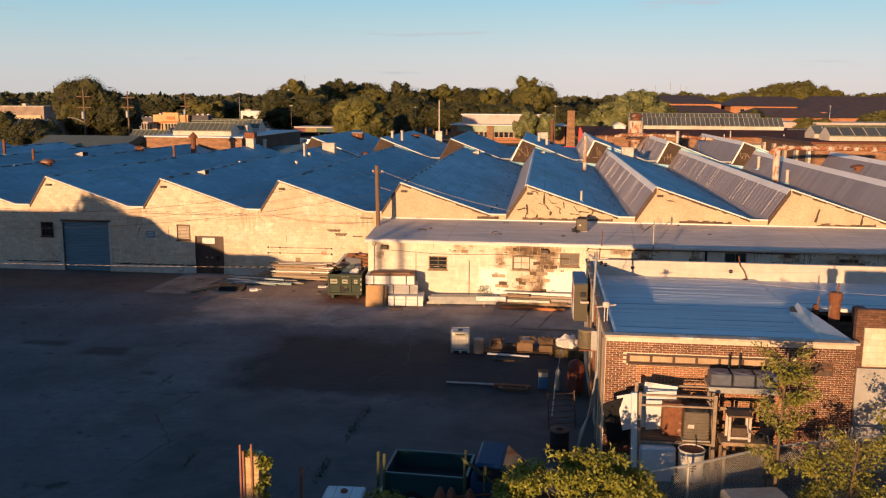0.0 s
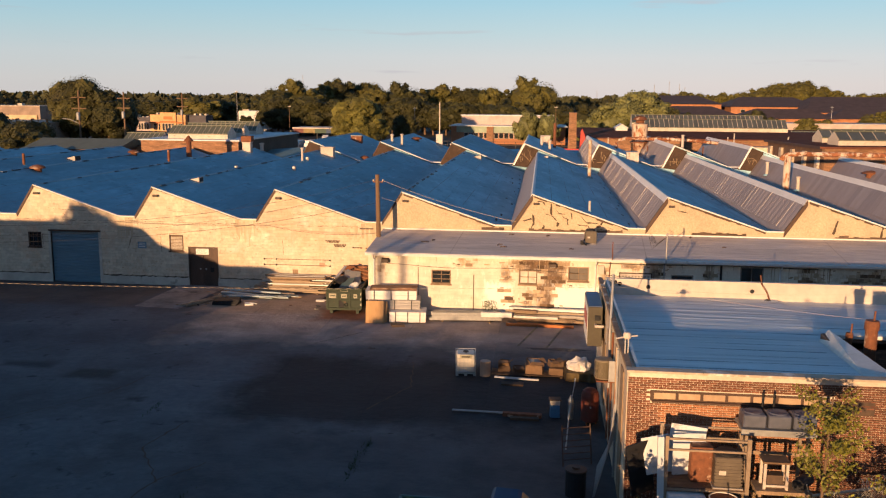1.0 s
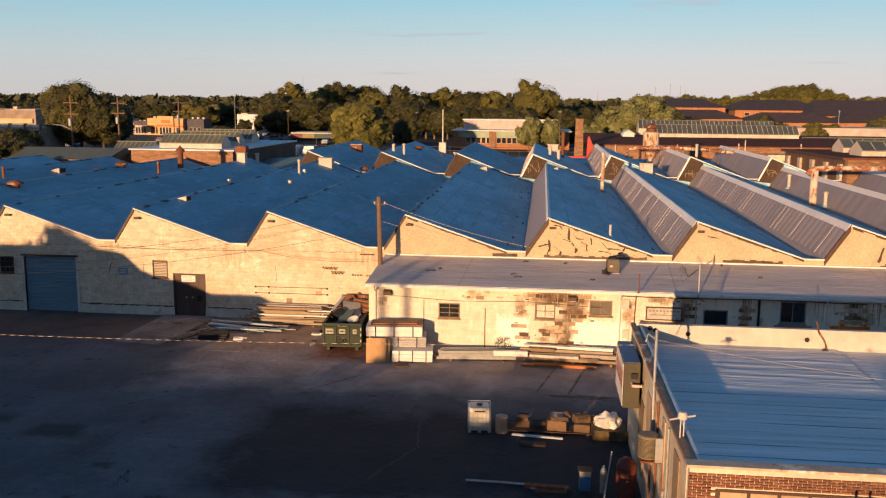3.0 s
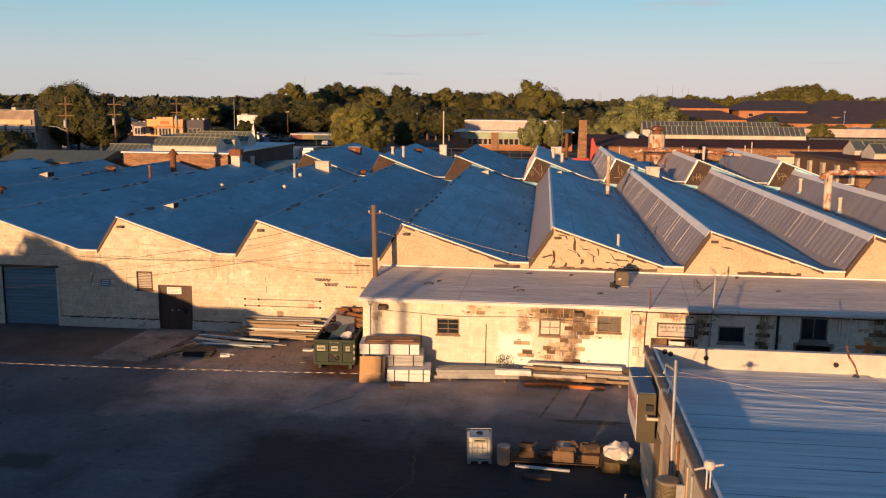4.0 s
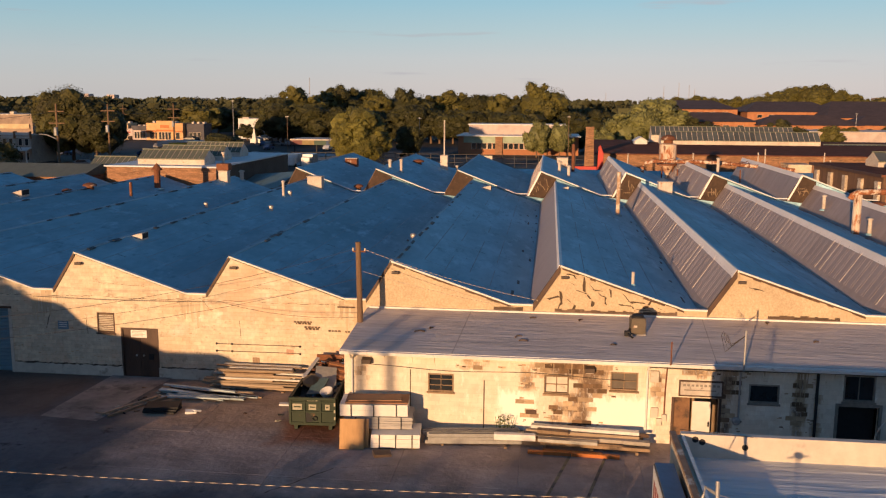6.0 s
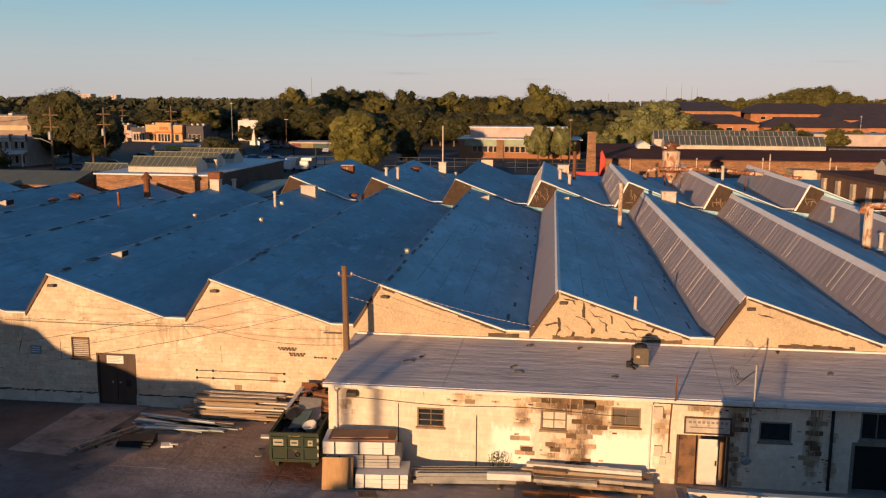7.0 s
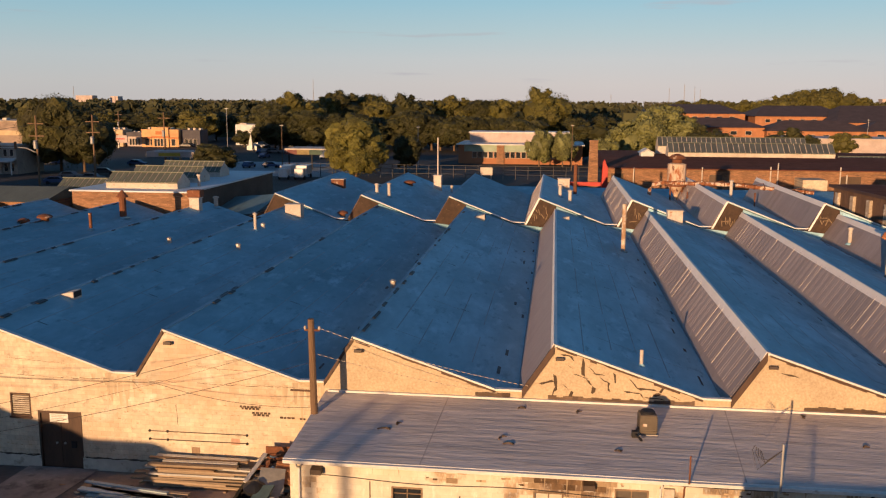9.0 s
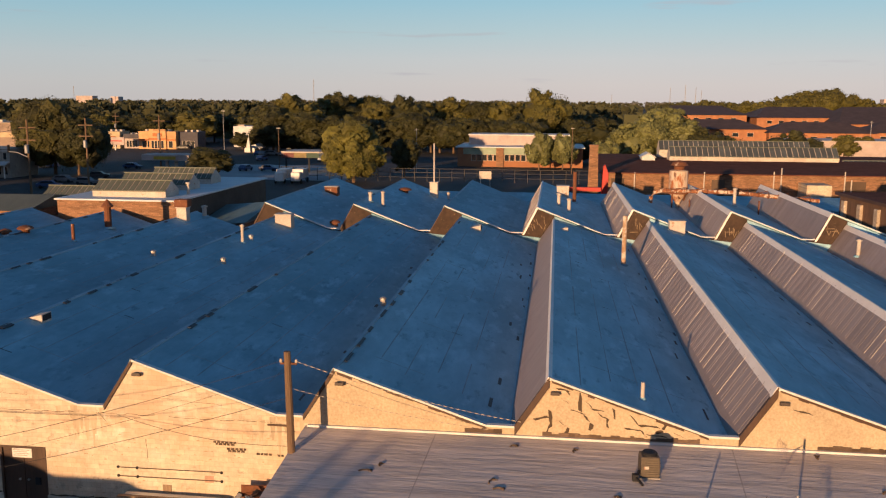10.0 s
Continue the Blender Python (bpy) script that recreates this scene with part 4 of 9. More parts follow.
for x, y, r in ((-45.7, 90.3, 0.5), (-40.8, 85.5, 0.6), (-40.2, 67.2, 0.6), (-16.5, 117.0, 0.7), (-20.4, 101.5, 0.5), (31.3, 88.3, 0.8), (28.5, 96.0, 0.7)):
    mushroom(x, y, r)
for x, y in ((-22.35, 78.8), (-29.3, 83.0), (-23.3, 87.0), (-10.4, 73.5)):
    t = thing("small_vent", (x, y, roof_z(x, y)), label="small pale vent cap on the blue roof", category="roof vent", group="roof vents")
    part("neck", M().lathe([(0.16, -0.1), (0.16, 0.3)], seg=10), STACK_WHITE, t)
    part("cap", M().lathe([(0.21, 0.26), (0.21, 0.34), (0.08, 0.42)], seg=10), METAL, t)
# rusted chimney and exhaust pipes on the bays to the east
STREAKED = mat("streaked_pipe_paint", (0.66, 0.57, 0.47), (0.52, 0.42, 0.32), 3, 0.8, stain=[((0.36, 0.14, 0.06), 1.6, 0.50, 0.58), ((0.14, 0.06, 0.035), 3.0, 0.58, 0.66)], stretch=(1, 1, 0.35))
t = thing("exhaust_flue", (21.4, 80.2, 4.6), label="rust-streaked exhaust stack with a long bent top", category="exhaust stack")
part("pipe", M().tube([(0, 0, 0), (0, 0, 2.9)], 0.30, 12), STREAKED, t)
part("elbow", M().tube([(-0.55, 0, 2.55), (-0.4, 0, 2.85), (0.0, 0, 3.05), (0.9, 0, 3.1), (10, 1.5, 3.0)], 0.21, 10), RUST_ORANGE, t, "rusty bent duct")
# long rusty duct with its cyclone
t = thing("dust_cyclone", (13.1, 122.0, 5.6), label="rusty dust cyclone with a conical foot above the roofs", category="dust cyclone")
part("body", M().lathe([(0.2, -0.5), (0.25, 0.0), (1.02, 1.1), (1.05, 3.5), (0.8, 3.6), (0.5, 3.62)], seg=18), mat("rust_streaked_paint", (0.66, 0.56, 0.45), (0.50, 0.34, 0.22), 2.5, 0.8, stain=[((0.33, 0.11, 0.04), 1.3, 0.47, 0.58), ((0.13, 0.05, 0.03), 2.4, 0.56, 0.64)], stretch=(1, 1, 0.4)), t)
part("ring", M().lathe([(1.06, 1.0), (1.22, 1.0), (1.22, 1.22), (1.06, 1.22)], seg=18), RUST, t)
part("cap", M().lathe([(0.55, 3.63), (0.55, 4.0), (1.0, 4.1), (0.7, 4.45), (0.15, 4.65)], seg=18), RUST, t)
for a in range(4):
    part("leg", M().tube([(0.85 * math.cos(a * 1.57 + 0.7), 0.85 * math.sin(a * 1.57 + 0.7), -0.8), (0.95 * math.cos(a * 1.57 + 0.7), 0.95 * math.sin(a * 1.57 + 0.7), 2.2)], 0.07, 6), RUST, t)
t = thing("duct_run", (9.6, 116.8, 5.9), label="long rust-streaked duct running over the roofs", category="duct")
part("duct", M().tube([(0, 0, -0.2), (0.05, 0, 0.8), (0.4, 0, 1.3), (1.2, 0, 1.5), (8.5, 0, 1.42), (13, 0.1, 1.0), (17, 0.2, 0.66)], 0.21, 12), RUST_ORANGE, t)
for i in range(15):
    x = 1.6 + i * 1.03
    z = 1.5 - 0.011 * (x - 1.2) if x < 8.5 else 1.42 - 0.089 * (x - 8.5)
    part("flange", M().tube([(x - 0.05, 0.02, z), (x + 0.05, 0.02, z - 0.004)], 0.27, 12), RUST, t)
    if i % 2:
        part("hanger", M().tube([(x, -0.16, z + 0.2), (x + 0.9, -0.16, z + 0.42), (x + 1.0, -0.16, z + 0.1)], 0.035, 6), RUST, t)
for x in (4.0, 11.0, 16.0):
    part("stand", M().box(x - 0.06, x + 0.06, -0.1, 0.1, -1.4, 0.6), RUST, t)

# pale edge board on the sunlit side of the rear gables
for k in range(0, 4):
    r = REAR0 + REAR_BAY * k
    part("edge_board", M().prism([(r - 1.30, REAR_FOOT - 0.18), (r - 1.12, REAR_FOOT - 0.18), (r + 0.05, REAR_TOP - 0.02), (r - 0.13, REAR_TOP - 0.02)], "y", MID - 0.115, MID - 0.085), CAP, rear, "pale edge board")
# scrawled marks on the rear gables
SCRAWL = mat("pale_scrawl", (0.34, 0.25, 0.16), (0.22, 0.16, 0.1), 6, 0.9)
random.seed(23)
for k in range(0, 4):
    r = REAR0 + REAR_BAY * k
    for i in range(9):
        x, z = r + random.uniform(-0.7, 0.7), random.uniform(5.3, 6.3)
        part("text_bar", M().obox((x, MID + 0.01, z), (random.uniform(0.25, 0.7), 0.012, 0.05), 0, random.choice((90, 80, 100, 60, 0)) + random.uniform(-8, 8)), SCRAWL, rear)

# ---- fittings of the annex ----
FRAME_GREY = mat("grey_window_frame", (0.30, 0.27, 0.23), (0.2, 0.17, 0.14), 6, 0.7)
DUSTY = glass_mat("dusty_glass", (0.16, 0.13, 0.10), 0.35)
for (x0, x1, z0, z1), cols, rows, board in zip(LW, (2, 2, 2, 1, 2), (3, 2, 2, 1, 1), (GLASS, PLINTH, DUSTY, GLASS, GLASS)):
    sash(leanto, x0, x1, z0, z1, LY, cols, rows, WOOD if x0 < 4 else FRAME_GREY, board=board)
for x, z0 in ((-9.20, 0.05), (3.22, 0.05), (13.05, 0.05)):
    part("downspout", M().tube([(x, 48.33, 3.48), (x, 48.40, 3.30), (x, LY - 0.07, 3.15), (x, LY - 0.07, z0)], 0.045, 8), WHITE, leanto, "white downspout")
WHITE_DOOR = mat("white_door_paint", (0.80, 0.76, 0.68), (0.72, 0.68, 0.6), 4, 0.5)
dw = part("doorway", M().box(LDOOR[0], LDOOR[1], LY + 0.6, LY + 0.64, 0, LDOOR[3]), WOOD, leanto, "brown boarded doorway with a white door standing open")
part("reveal", M().box(LDOOR[0] - 0.1, LDOOR[0] - 0.002, LY - 0.03, LY + 0.6, 0, LDOOR[3]), BROWN, dw)
part("reveal", M().box(LDOOR[1] + 0.002, LDOOR[1] + 0.1, LY - 0.03, LY + 0.6, 0, LDOOR[3]), BROWN, dw)
leaf = part("door_leaf", M().box(5.08, 5.82, LY - 0.02, LY + 0.03, 0.04, 1.90), WHITE_DOOR, dw, "white door leaf", bevel=0.01)
part("door_handle", M().box(5.72, 5.78, LY - 0.07, LY - 0.022, 0.85, 1.05), DARK, dw)
part("boarding", M().box(4.36, 5.0, LY + 0.1, LY + 0.14, 0, 2.0), mat("brown_board", (0.26, 0.14, 0.07), (0.17, 0.09, 0.05), 4, 0.8, stain=((0.04, 0.03, 0.025), 1.2, 0.5, 0.62)), dw)
sg = part("sign_board", M().box(4.55, 6.22, LY - 0.06, LY - 0.004, 2.16, 2.74), mat("worn_sign_paint", (0.60, 0.54, 0.46), (0.44, 0.38, 0.32), 4, 0.7, stain=((0.2, 0.15, 0.12), 2.2, 0.58, 0.68)), leanto, "weathered white sign board")
part("sign_frame", M().wall(4.50, 6.27, 2.11, 2.79, LY - 0.075, LY - 0.003, [(4.56, 6.21, 2.17, 2.73)]), BROWN, sg)
for i in range(9):
    part("text_bar", M().box(4.66 + i * 0.17, 4.77 + i * 0.17, LY - 0.068, LY - 0.0605, 2.54, 2.63), FRAME_GREY, sg)
part("text_bar", M().box(4.7, 6.0, LY - 0.068, LY - 0.0605, 2.36, 2.40), FRAME_GREY, sg)
# near-black sheet stands in for the unlit room behind
part("dark_opening", M().box(LDARK[0], LDARK[1], LY + 0.5, LY + 0.55, 0, LDARK[3]), DARK, leanto)
part("opening_frame", M().wall(LDARK[0] - 0.12, LDARK[1] + 0.12, 0, LDARK[3] + 0.12, LY - 0.03, LY + 0.1, [(LDARK[0], LDARK[1], 0, LDARK[3])]), FRAME_GREY, leanto)
for x in (-8.55, 0.86):
    fl = part("wall_lamp", M().prism([(LY - 0.02, 3.02), (LY - 0.28, 2.98), (LY - 0.30, 3.18), (LY - 0.02, 3.24)], "x", x - 0.2, x + 0.2), FLOOD, leanto, "dark wall-mounted floodlight", bevel=0.012)
    part("lens", M().box(x - 0.16, x + 0.16, LY - 0.27, LY - 0.08, 2.965, 2.985), STACK_WHITE, fl)
part("bricked_door_edge", M().box(-3.55, -3.50, LY - 0.008, LY - 0.002, 0.1, 2.4), CRACK, leanto)
part("lintel_line", M().box(-6.7, -6.66, LY - 0.008, LY - 0.002, 1.1, 2.75), CRACK, leanto)
part("outlet_box", M().box(-1.75, -1.3, LY - 0.05, LY - 0.003, 1.02, 1.2), BROWN, leanto, bevel=0.01)
# meter boxes and conduits
COND = mat("conduit_metal", (0.42, 0.42, 0.42), (0.32, 0.32, 0.32), 6, 0.5, 0.4)
part("conduit", M().tube([(6.92, LY - 0.06, 1.1), (6.92, LY - 0.06, 3.36), (6.92, 48.2, 3.45), (6.92, 48.2, 5.1)], 0.04, 8), COND, leanto, "grey service conduit")
part("meter", M().lathe([(0.17, 0), (0.17, 0.10), (0.10, 0.16)], seg=14), COND, leanto).matrix_basis = pose(6.85, LY - 0.01, 1.15, 90)
part("conduit", M().tube([(3.95, LY - 0.05, 1.1), (3.95, LY - 0.05, 2.3), (4.0, LY - 0.05, 3.36), (4.05, 48.15, 3.6), (4.05, 48.15, 4.55)], 0.03, 6), RUST, leanto, "rusty conduit")
for x, z, s in ((3.55, 1.35, 0.3), (3.75, 0.95, 0.22), (3.95, 1.15, 0.2), (3.5, 2.9, 0.35)):
    part("junction_box", M().box(x - s / 2, x + s / 2, LY - 0.12, LY - 0.003, z - s * 0.7, z + s * 0.7), PLINTH, leanto, bevel=0.01)
random.seed(9)
for a in range(5):
    part("wire_loop", M().tube([(6.92, 48.2, 4.9), (6.6 - 0.12 * a, 48.1, 4.7 - 0.12 * a), (6.35 - 0.1 * a, 48.1, 4.5 + 0.1 * a), (6.2 - 0.05 * a, 48.0, 4.9 + 0.05 * a)], 0.012, 5), WIRE, leanto)
ORANGE = mat("orange_paint", (0.55, 0.18, 0.04), (0.45, 0.14, 0.035), 4, 0.6)
t = thing("orange_gate_frame", (12.5, 44.6, 0), label="rusty orange steel frame with a white hoop beside the annex", category="steel frame")
part("upright", M().box(-0.1, 0.1, -0.1, 0.1, 0, 3.3), ORANGE, t)
part("upright", M().box(0.9, 1.06, -0.08, 0.08, 0, 3.3), ORANGE, t)
part("crossbar", M().box(-0.5, 1.2, -0.06, 0.06, 3.0, 3.15), ORANGE, t)
part("hoop", M().tube([(-0.9 + 0.9 * math.cos(a), -0.2, 2.2 + 0.9 * math.sin(a)) for a in [math.pi * i / 12 for i in range(13)]], 0.03, 6), STACK_WHITE, t, "white hoop")
# service cables strung along the annex wall
part("cable", M().tube([(-8.5 + i * 0.9, LY - 0.03, 2.86 + 0.06 * math.cos(i * 0.8) - 0.012 * i) for i in range(13)], 0.012, 5), WIRE, leanto)
part("cable", M().tube([(3.3 + i * 0.9, LY - 0.10, 3.30 - 0.03 * math.sin(i * 0.6)) for i in range(14)], 0.02, 5), WIRE, leanto)

# ---- condenser and debris on the annex roof ----
def annex_z(y):
    return 3.60 + (y - 48.45) * 0.0845


GREEN_GREY = mat("condenser_enamel", (0.15, 0.12, 0.085), (0.10, 0.08, 0.06), 5, 0.55)


def condenser(at, rz=0, s=0.85, h=0.85, label="weathered grey-green air conditioner condenser with a dark top fan"):
    t = thing("condenser", at, rz, label, "air conditioner")
    part("cabinet", M().box(-s / 2, s / 2, -s / 2, s / 2, 0.04, h), GREEN_GREY, t, bevel=0.03)
    for i in range(7):
        z = 0.12 + i * (h - 0.2) / 7
        part("louvre", M().wall(-s / 2 - 0.012, s / 2 + 0.012, z, z + 0.045, -s / 2 - 0.012, s / 2 + 0.012), GREEN_GREY, t)
    part("fan_grille", M().lathe([(s * 0.44, h + 0.002), (s * 0.44, h + 0.05), (s * 0.36, h + 0.10), (s * 0.1, h + 0.11)], seg=20), DARK, t, "black fan grille")
    part("rating_plate", M().box(-s * 0.35, -s * 0.1, -s / 2 - 0.018, -s / 2 - 0.013, h * 0.45, h * 0.58), STACK_WHITE, t)
    part("base_pad", M().box(-s * 0.55, s * 0.55, -s * 0.55, s * 0.55, 0.0, 0.04), CONCRETE, t)
    return t


t = condenser((3.05, 51.9, annex_z(51.9) - 0.03), 4, 0.62, 0.76)
part("disconnect_box", M().box(-0.62, -0.42, -0.55, -0.35, 0.0, 0.22), DARK, t)
part("pipe", M().tube([(-0.36, -0.2, 0.25), (-0.5, -0.5, 0.12), (-0.35, -0.95, 0.06)], 0.05, 6), DARK, t)
for x, y, l, rz in ((-6.6, 51.0, 0.5, 10), (-6.15, 51.5, 0.25, 80), (-2.2, 50.8, 0.45, 60), (-1.95, 50.3, 0.4, 5), (-1.6, 53.4, 0.3, 20), (0.6, 53.3, 0.3, 70), (1.9, 50.2, 0.22, 0), (10.6, 51.5, 0.25, 40), (9.1, 53.8, 0.35, 80)):
    solo("roof_scrap", M().tube([(-l * 0.5, 0, 0.02), (-l * 0.2, 0.07, 0.03), (l * 0.15, 0.05, 0.05), (l * 0.42, -0.08, 0.02)], 0.035, 5, 0.02).obox((l * 0.3, 0.05, 0.02), (0.16, 0.09, 0.03), 0, 0, 30), BRICK_DARK, "torn dark scrap lying on the grey annex roof", "debris", "roof scraps", at=(x, y, annex_z(y)), rz=rz)
# lap seams of the annex roof
random.seed(57)
for i in range(7):
    y = 48.9 + i * 0.86
    m, x = M(), LEAN_L - 0.11
    while x < LEAN_R - 2:
        e, w_ = x + random.uniform(0.8, 3.5), random.uniform(0.006, 0.016)
        a, b = y + random.uniform(-0.03, 0.03), y + random.uniform(-0.03, 0.03)
        m.poly([(x, a - w_, annex_z(a - w_) + 0.005), (e, b - w_, annex_z(b - w_) + 0.005), (e, b + w_, annex_z(b + w_) + 0.005), (x, a + w_, annex_z(a + w_) + 0.005)], [(0, 1, 2, 3)])
        x = e + random.choice((0.0, 0.0, random.uniform(0.3, 2.5)))
    part("lap_seam", m, LAP_LINE, leanto)
for x in (-4.9, 5.9, 16.5, 27.0):
    part("roof_joint", M().poly([(x, 48.46, annex_z(48.46) + 0.006), (x + 0.04, 48.46, annex_z(48.46) + 0.006), (x + 0.34, 54.1, annex_z(54.1) + 0.006), (x + 0.3, 54.1, annex_z(54.1) + 0.006)], [(0, 1, 2, 3)]), LAP_LINE, leanto)

# ---- utility pole beside the annex with its cables ----
t = thing("utility_pole", (-9.58, 52.07, 0), label="weathered wooden utility pole against the factory wall", category="utility pole")
part("pole", M().tube([(0, 0, 0), (0.02, 0, 4), (-0.05, 0, 7.65)], 0.16, 10, 0.12), POLE, t)
part("crossbolt", M().box(-0.3, 0.3, -0.03, 0.03, 7.18, 7.25), RUST, t)
for x in (-0.28, 0.28):
    part("insulator", M().lathe([(0.05, 7.25), (0.06, 7.32), (0.03, 7.38)], (x, 0, 0), 8), STACK_WHITE, t)


def cable(name, a, b, sag, material=WIRE, r=0.012, label="thin sagging overhead cable", n=20):
    a, b = Vector(a), Vector(b)
    pts = [a.lerp(b, i / n) - Vector((0, 0, sag * 4 * (i / n) * (1 - i / n))) for i in range(n + 1)]
    return solo(name, M().tube(pts, r, 5), material, label, "cable", "overhead cables")


def twisted_cable(pts, width, half, material, label):
    """A flat twisted cable: its broad side comes to the light once in every half turn."""
    pts = [Vector(p) for p in pts]
    m, run, prev = M(), 0.0, None
    for i, p in enumerate(pts):
        d = (pts[min(i + 1, len(pts) - 1)] - pts[max(i - 1, 0)]).normalized()
        u = d.cross(Vector((0, 0, 1))).normalized()
        w = d.cross(u)
        if i:
            run += (p - pts[i - 1]).length
        a = math.pi * run / half
        side = (math.cos(a) * u + math.sin(a) * w) * width
        thick = (-math.sin(a) * u + math.cos(a) * w) * width * 0.18
        m.v += [tuple(p + side), tuple(p + thick), tuple(p - side), tuple(p - thick)]
        if i:
            k = 4 * (i - 1)
            m.f += [(k + j, k + (j + 1) % 4, k + 4 + (j + 1) % 4, k + 4 + j) for j in range(4)]
    return solo("overhead_cable", m, material, label, "cable", "overhead cables")


def sagging(a, b, sag, n):
    a, b = Vector(a), Vector(b)
    return [a.lerp(b, i / n) - Vector((0, 0, sag * 4 * (i / n) * (1 - i / n))) for i in range(n + 1)]


cable("overhead_cable", (-9.86, 52.07, 7.3), (-38.0, 35.2, 7.4), 1.85, WIRE, 0.009)
cable("overhead_cable", (-9.7, 51.95, 5.95), (-38.0, 35.0, 6.2), 1.4, WIRE, 0.009)
cable("overhead_cable", (-9.7, 52.0, 6.9), (-38.0, 35.4, 6.9), 1.9, WIRE, 0.006)
cable("overhead_cable", (-9.75, 52.1, 4.1), (-17.0, 54.1, 4.12), 0.28, WIRE, 0.009)
cable("overhead_cable", (-17.0, 54.1, 4.12), (-27.0, 54.1, 4.1), 0.06, WIRE, 0.009)
twisted_cable(sagging((-9.3, 52.07, 7.3), (-1.4, 54.0, 4.75), 0.2, 260), 0.015, 0.24, PALE_WIRE, "thin twisted cable from the pole to the roof valley")
twisted_cable(sagging((-9.4, 52.0, 6.3), (-2.6, 54.1, 4.35), 0.12, 220), 0.012, 0.24, PALE_WIRE, "thin twisted cable from the pole to the roof valley")
pts = [(2.9 - u * math.cos(0.0611), 31.3 + u * math.sin(0.0611), 5.60 - 0.0625 * u + 0.00097 * u * u) for u in (i * 0.05 for i in range(1660))]
twisted_cable(pts, 0.0075, 0.36, PALE_WIRE, "long pale twisted cable crossing the yard")

# ---- dumpster ----
DUMP = mat("green_dumpster_paint", (0.015, 0.032, 0.013), (0.011, 0.024, 0.011), 4, 0.55, stain=((0.16, 0.07, 0.03), 2.2, 0.62, 0.72))
STICK = mat("sticker_paper", (0.46, 0.43, 0.32), (0.34, 0.32, 0.24), 8, 0.6)
d = thing("dumpster", (-10.86, 48.25, 0), 3.5, "open green steel dumpster heaped with scrap beside the annex", "dumpster")
DW, DL, DH = 0.96, 5.5, 1.47
part("floor_plate", M().box(-DW, DW, 0, DL, 0.22, 0.28), DUMP, d)
part("side_panel", M().box(-DW, -DW + 0.06, 0.0, DL, 0.281, DH), DUMP, d)
part("side_panel", M().box(DW - 0.06, DW, 0.0, DL, 0.281, DH), DUMP, d)
part("front_panel", M().box(-DW + 0.061, DW - 0.061, 0, 0.06, 0.281, DH), DUMP, d)
part("rear_panel", M().box(-DW + 0.061, DW - 0.061, DL - 0.06, DL, 0.281, DH + 0.3), RUST, d)
for z in (0.29, 0.80, 1.22):
    part("rail", M().box(-DW - 0.04, DW + 0.04, -0.05, -0.001, z, z + 0.08), DUMP, d, bevel=0.01)
for x in (-DW, -0.34, 0.34, DW):
    part("rib", M().box(x - 0.05, x + 0.05, -0.055, -0.001, 0.28, DH - 0.1), DUMP, d)
for x in (-DW - 0.06, DW):
    part("top_rail", M().box(x, x + 0.06, -0.02, DL, DH - 0.1, DH + 0.02), DUMP, d, bevel=0.015)
part("top_rail", M().box(-DW - 0.06, DW + 0.06, -0.08, -0.021, DH - 0.1, DH + 0.02), DUMP, d, bevel=0.015)
for i in range(8):
    for x0, x1 in ((-DW - 0.05, -DW - 0.002), (DW + 0.002, DW + 0.05)):
        part("side_rib", M().box(x0, x1, 0.3 + i * 0.7, 0.38 + i * 0.7, 0.28, DH - 0.1), DUMP, d)
for x0, x1, z0, z1 in ((-0.86, -0.45, 0.91, 1.18), (-0.16, 0.16, 0.92, 1.16), (0.55, 0.75, 0.92, 1.16), (-0.22, 0.22, 1.31, 1.40)):
    st = part("sticker", M().box(x0, x1, -0.008, -0.001, z0, z1), STICK, d)
    part("text_bar", M().box(x0 + 0.05, x1 - 0.05, -0.012, -0.0085, (z0 + z1) / 2 - 0.03, (z0 + z1) / 2 + 0.03), DUMP, st)
part("hook_pocket", M().prism([(-0.3, 0.3), (0.0, 0.3), (-0.02, 0.62), (-0.3, 0.88)], "y", -0.012, -0.001), DARK, d)
part("hook_ring", M().tube([(0.12 + 0.09 * math.cos(a), -0.05, 0.55 + 0.09 * math.sin(a)) for a in [2 * math.pi * i / 10 for i in range(11)]], 0.025, 6), DARK, d)
for x in (-0.75, 0.75):
    part("skid", M().box(x - 0.08, x + 0.08, 0.1, DL - 0.1, 0.0, 0.219), DUMP, d)
for i in range(3):
    part("reflector", M().box(DW - 0.02, DW + 0.045, -0.062, -0.056, 0.5 + i * 0.31, 0.64 + i * 0.31), STICK, d)
# its load
SCRAPS = [mat("grey_panel", (0.42, 0.40, 0.36), (0.3, 0.29, 0.27), 4, 0.6), mat("teal_panel", (0.10, 0.16, 0.16), (0.07, 0.11, 0.11), 4, 0.5), RUST, WOOD, mat("black_bag", (0.02, 0.02, 0.022), (0.03, 0.03, 0.03), 6, 0.35), mat("blue_plastic", (0.10, 0.20, 0.34), (0.07, 0.14, 0.26), 5, 0.4), mat("white_plastic", (0.7, 0.68, 0.64), (0.55, 0.53, 0.5), 5, 0.5)]
dm = d.matrix_basis
random.seed(5)


def scrap(name, m, material, lx, ly, lz, rx, ry, rz, label):
    ob = solo(name, m, material, label, "scrap", "scrap in the dumpster")
    ob.matrix_basis = dm @ pose(lx, ly, lz + 0.02, rx, ry, rz)


heap = M()
rows_n, cols_n = 14, 6
for j in range(rows_n + 1):
    for i in range(cols_n + 1):
        heap.v.append((-DW + 0.08 + (2 * DW - 0.16) * i / cols_n, 0.1 + (DL - 0.2) * j / rows_n, 0.97 + 0.5 * j / rows_n + random.uniform(-0.16, 0.18)))
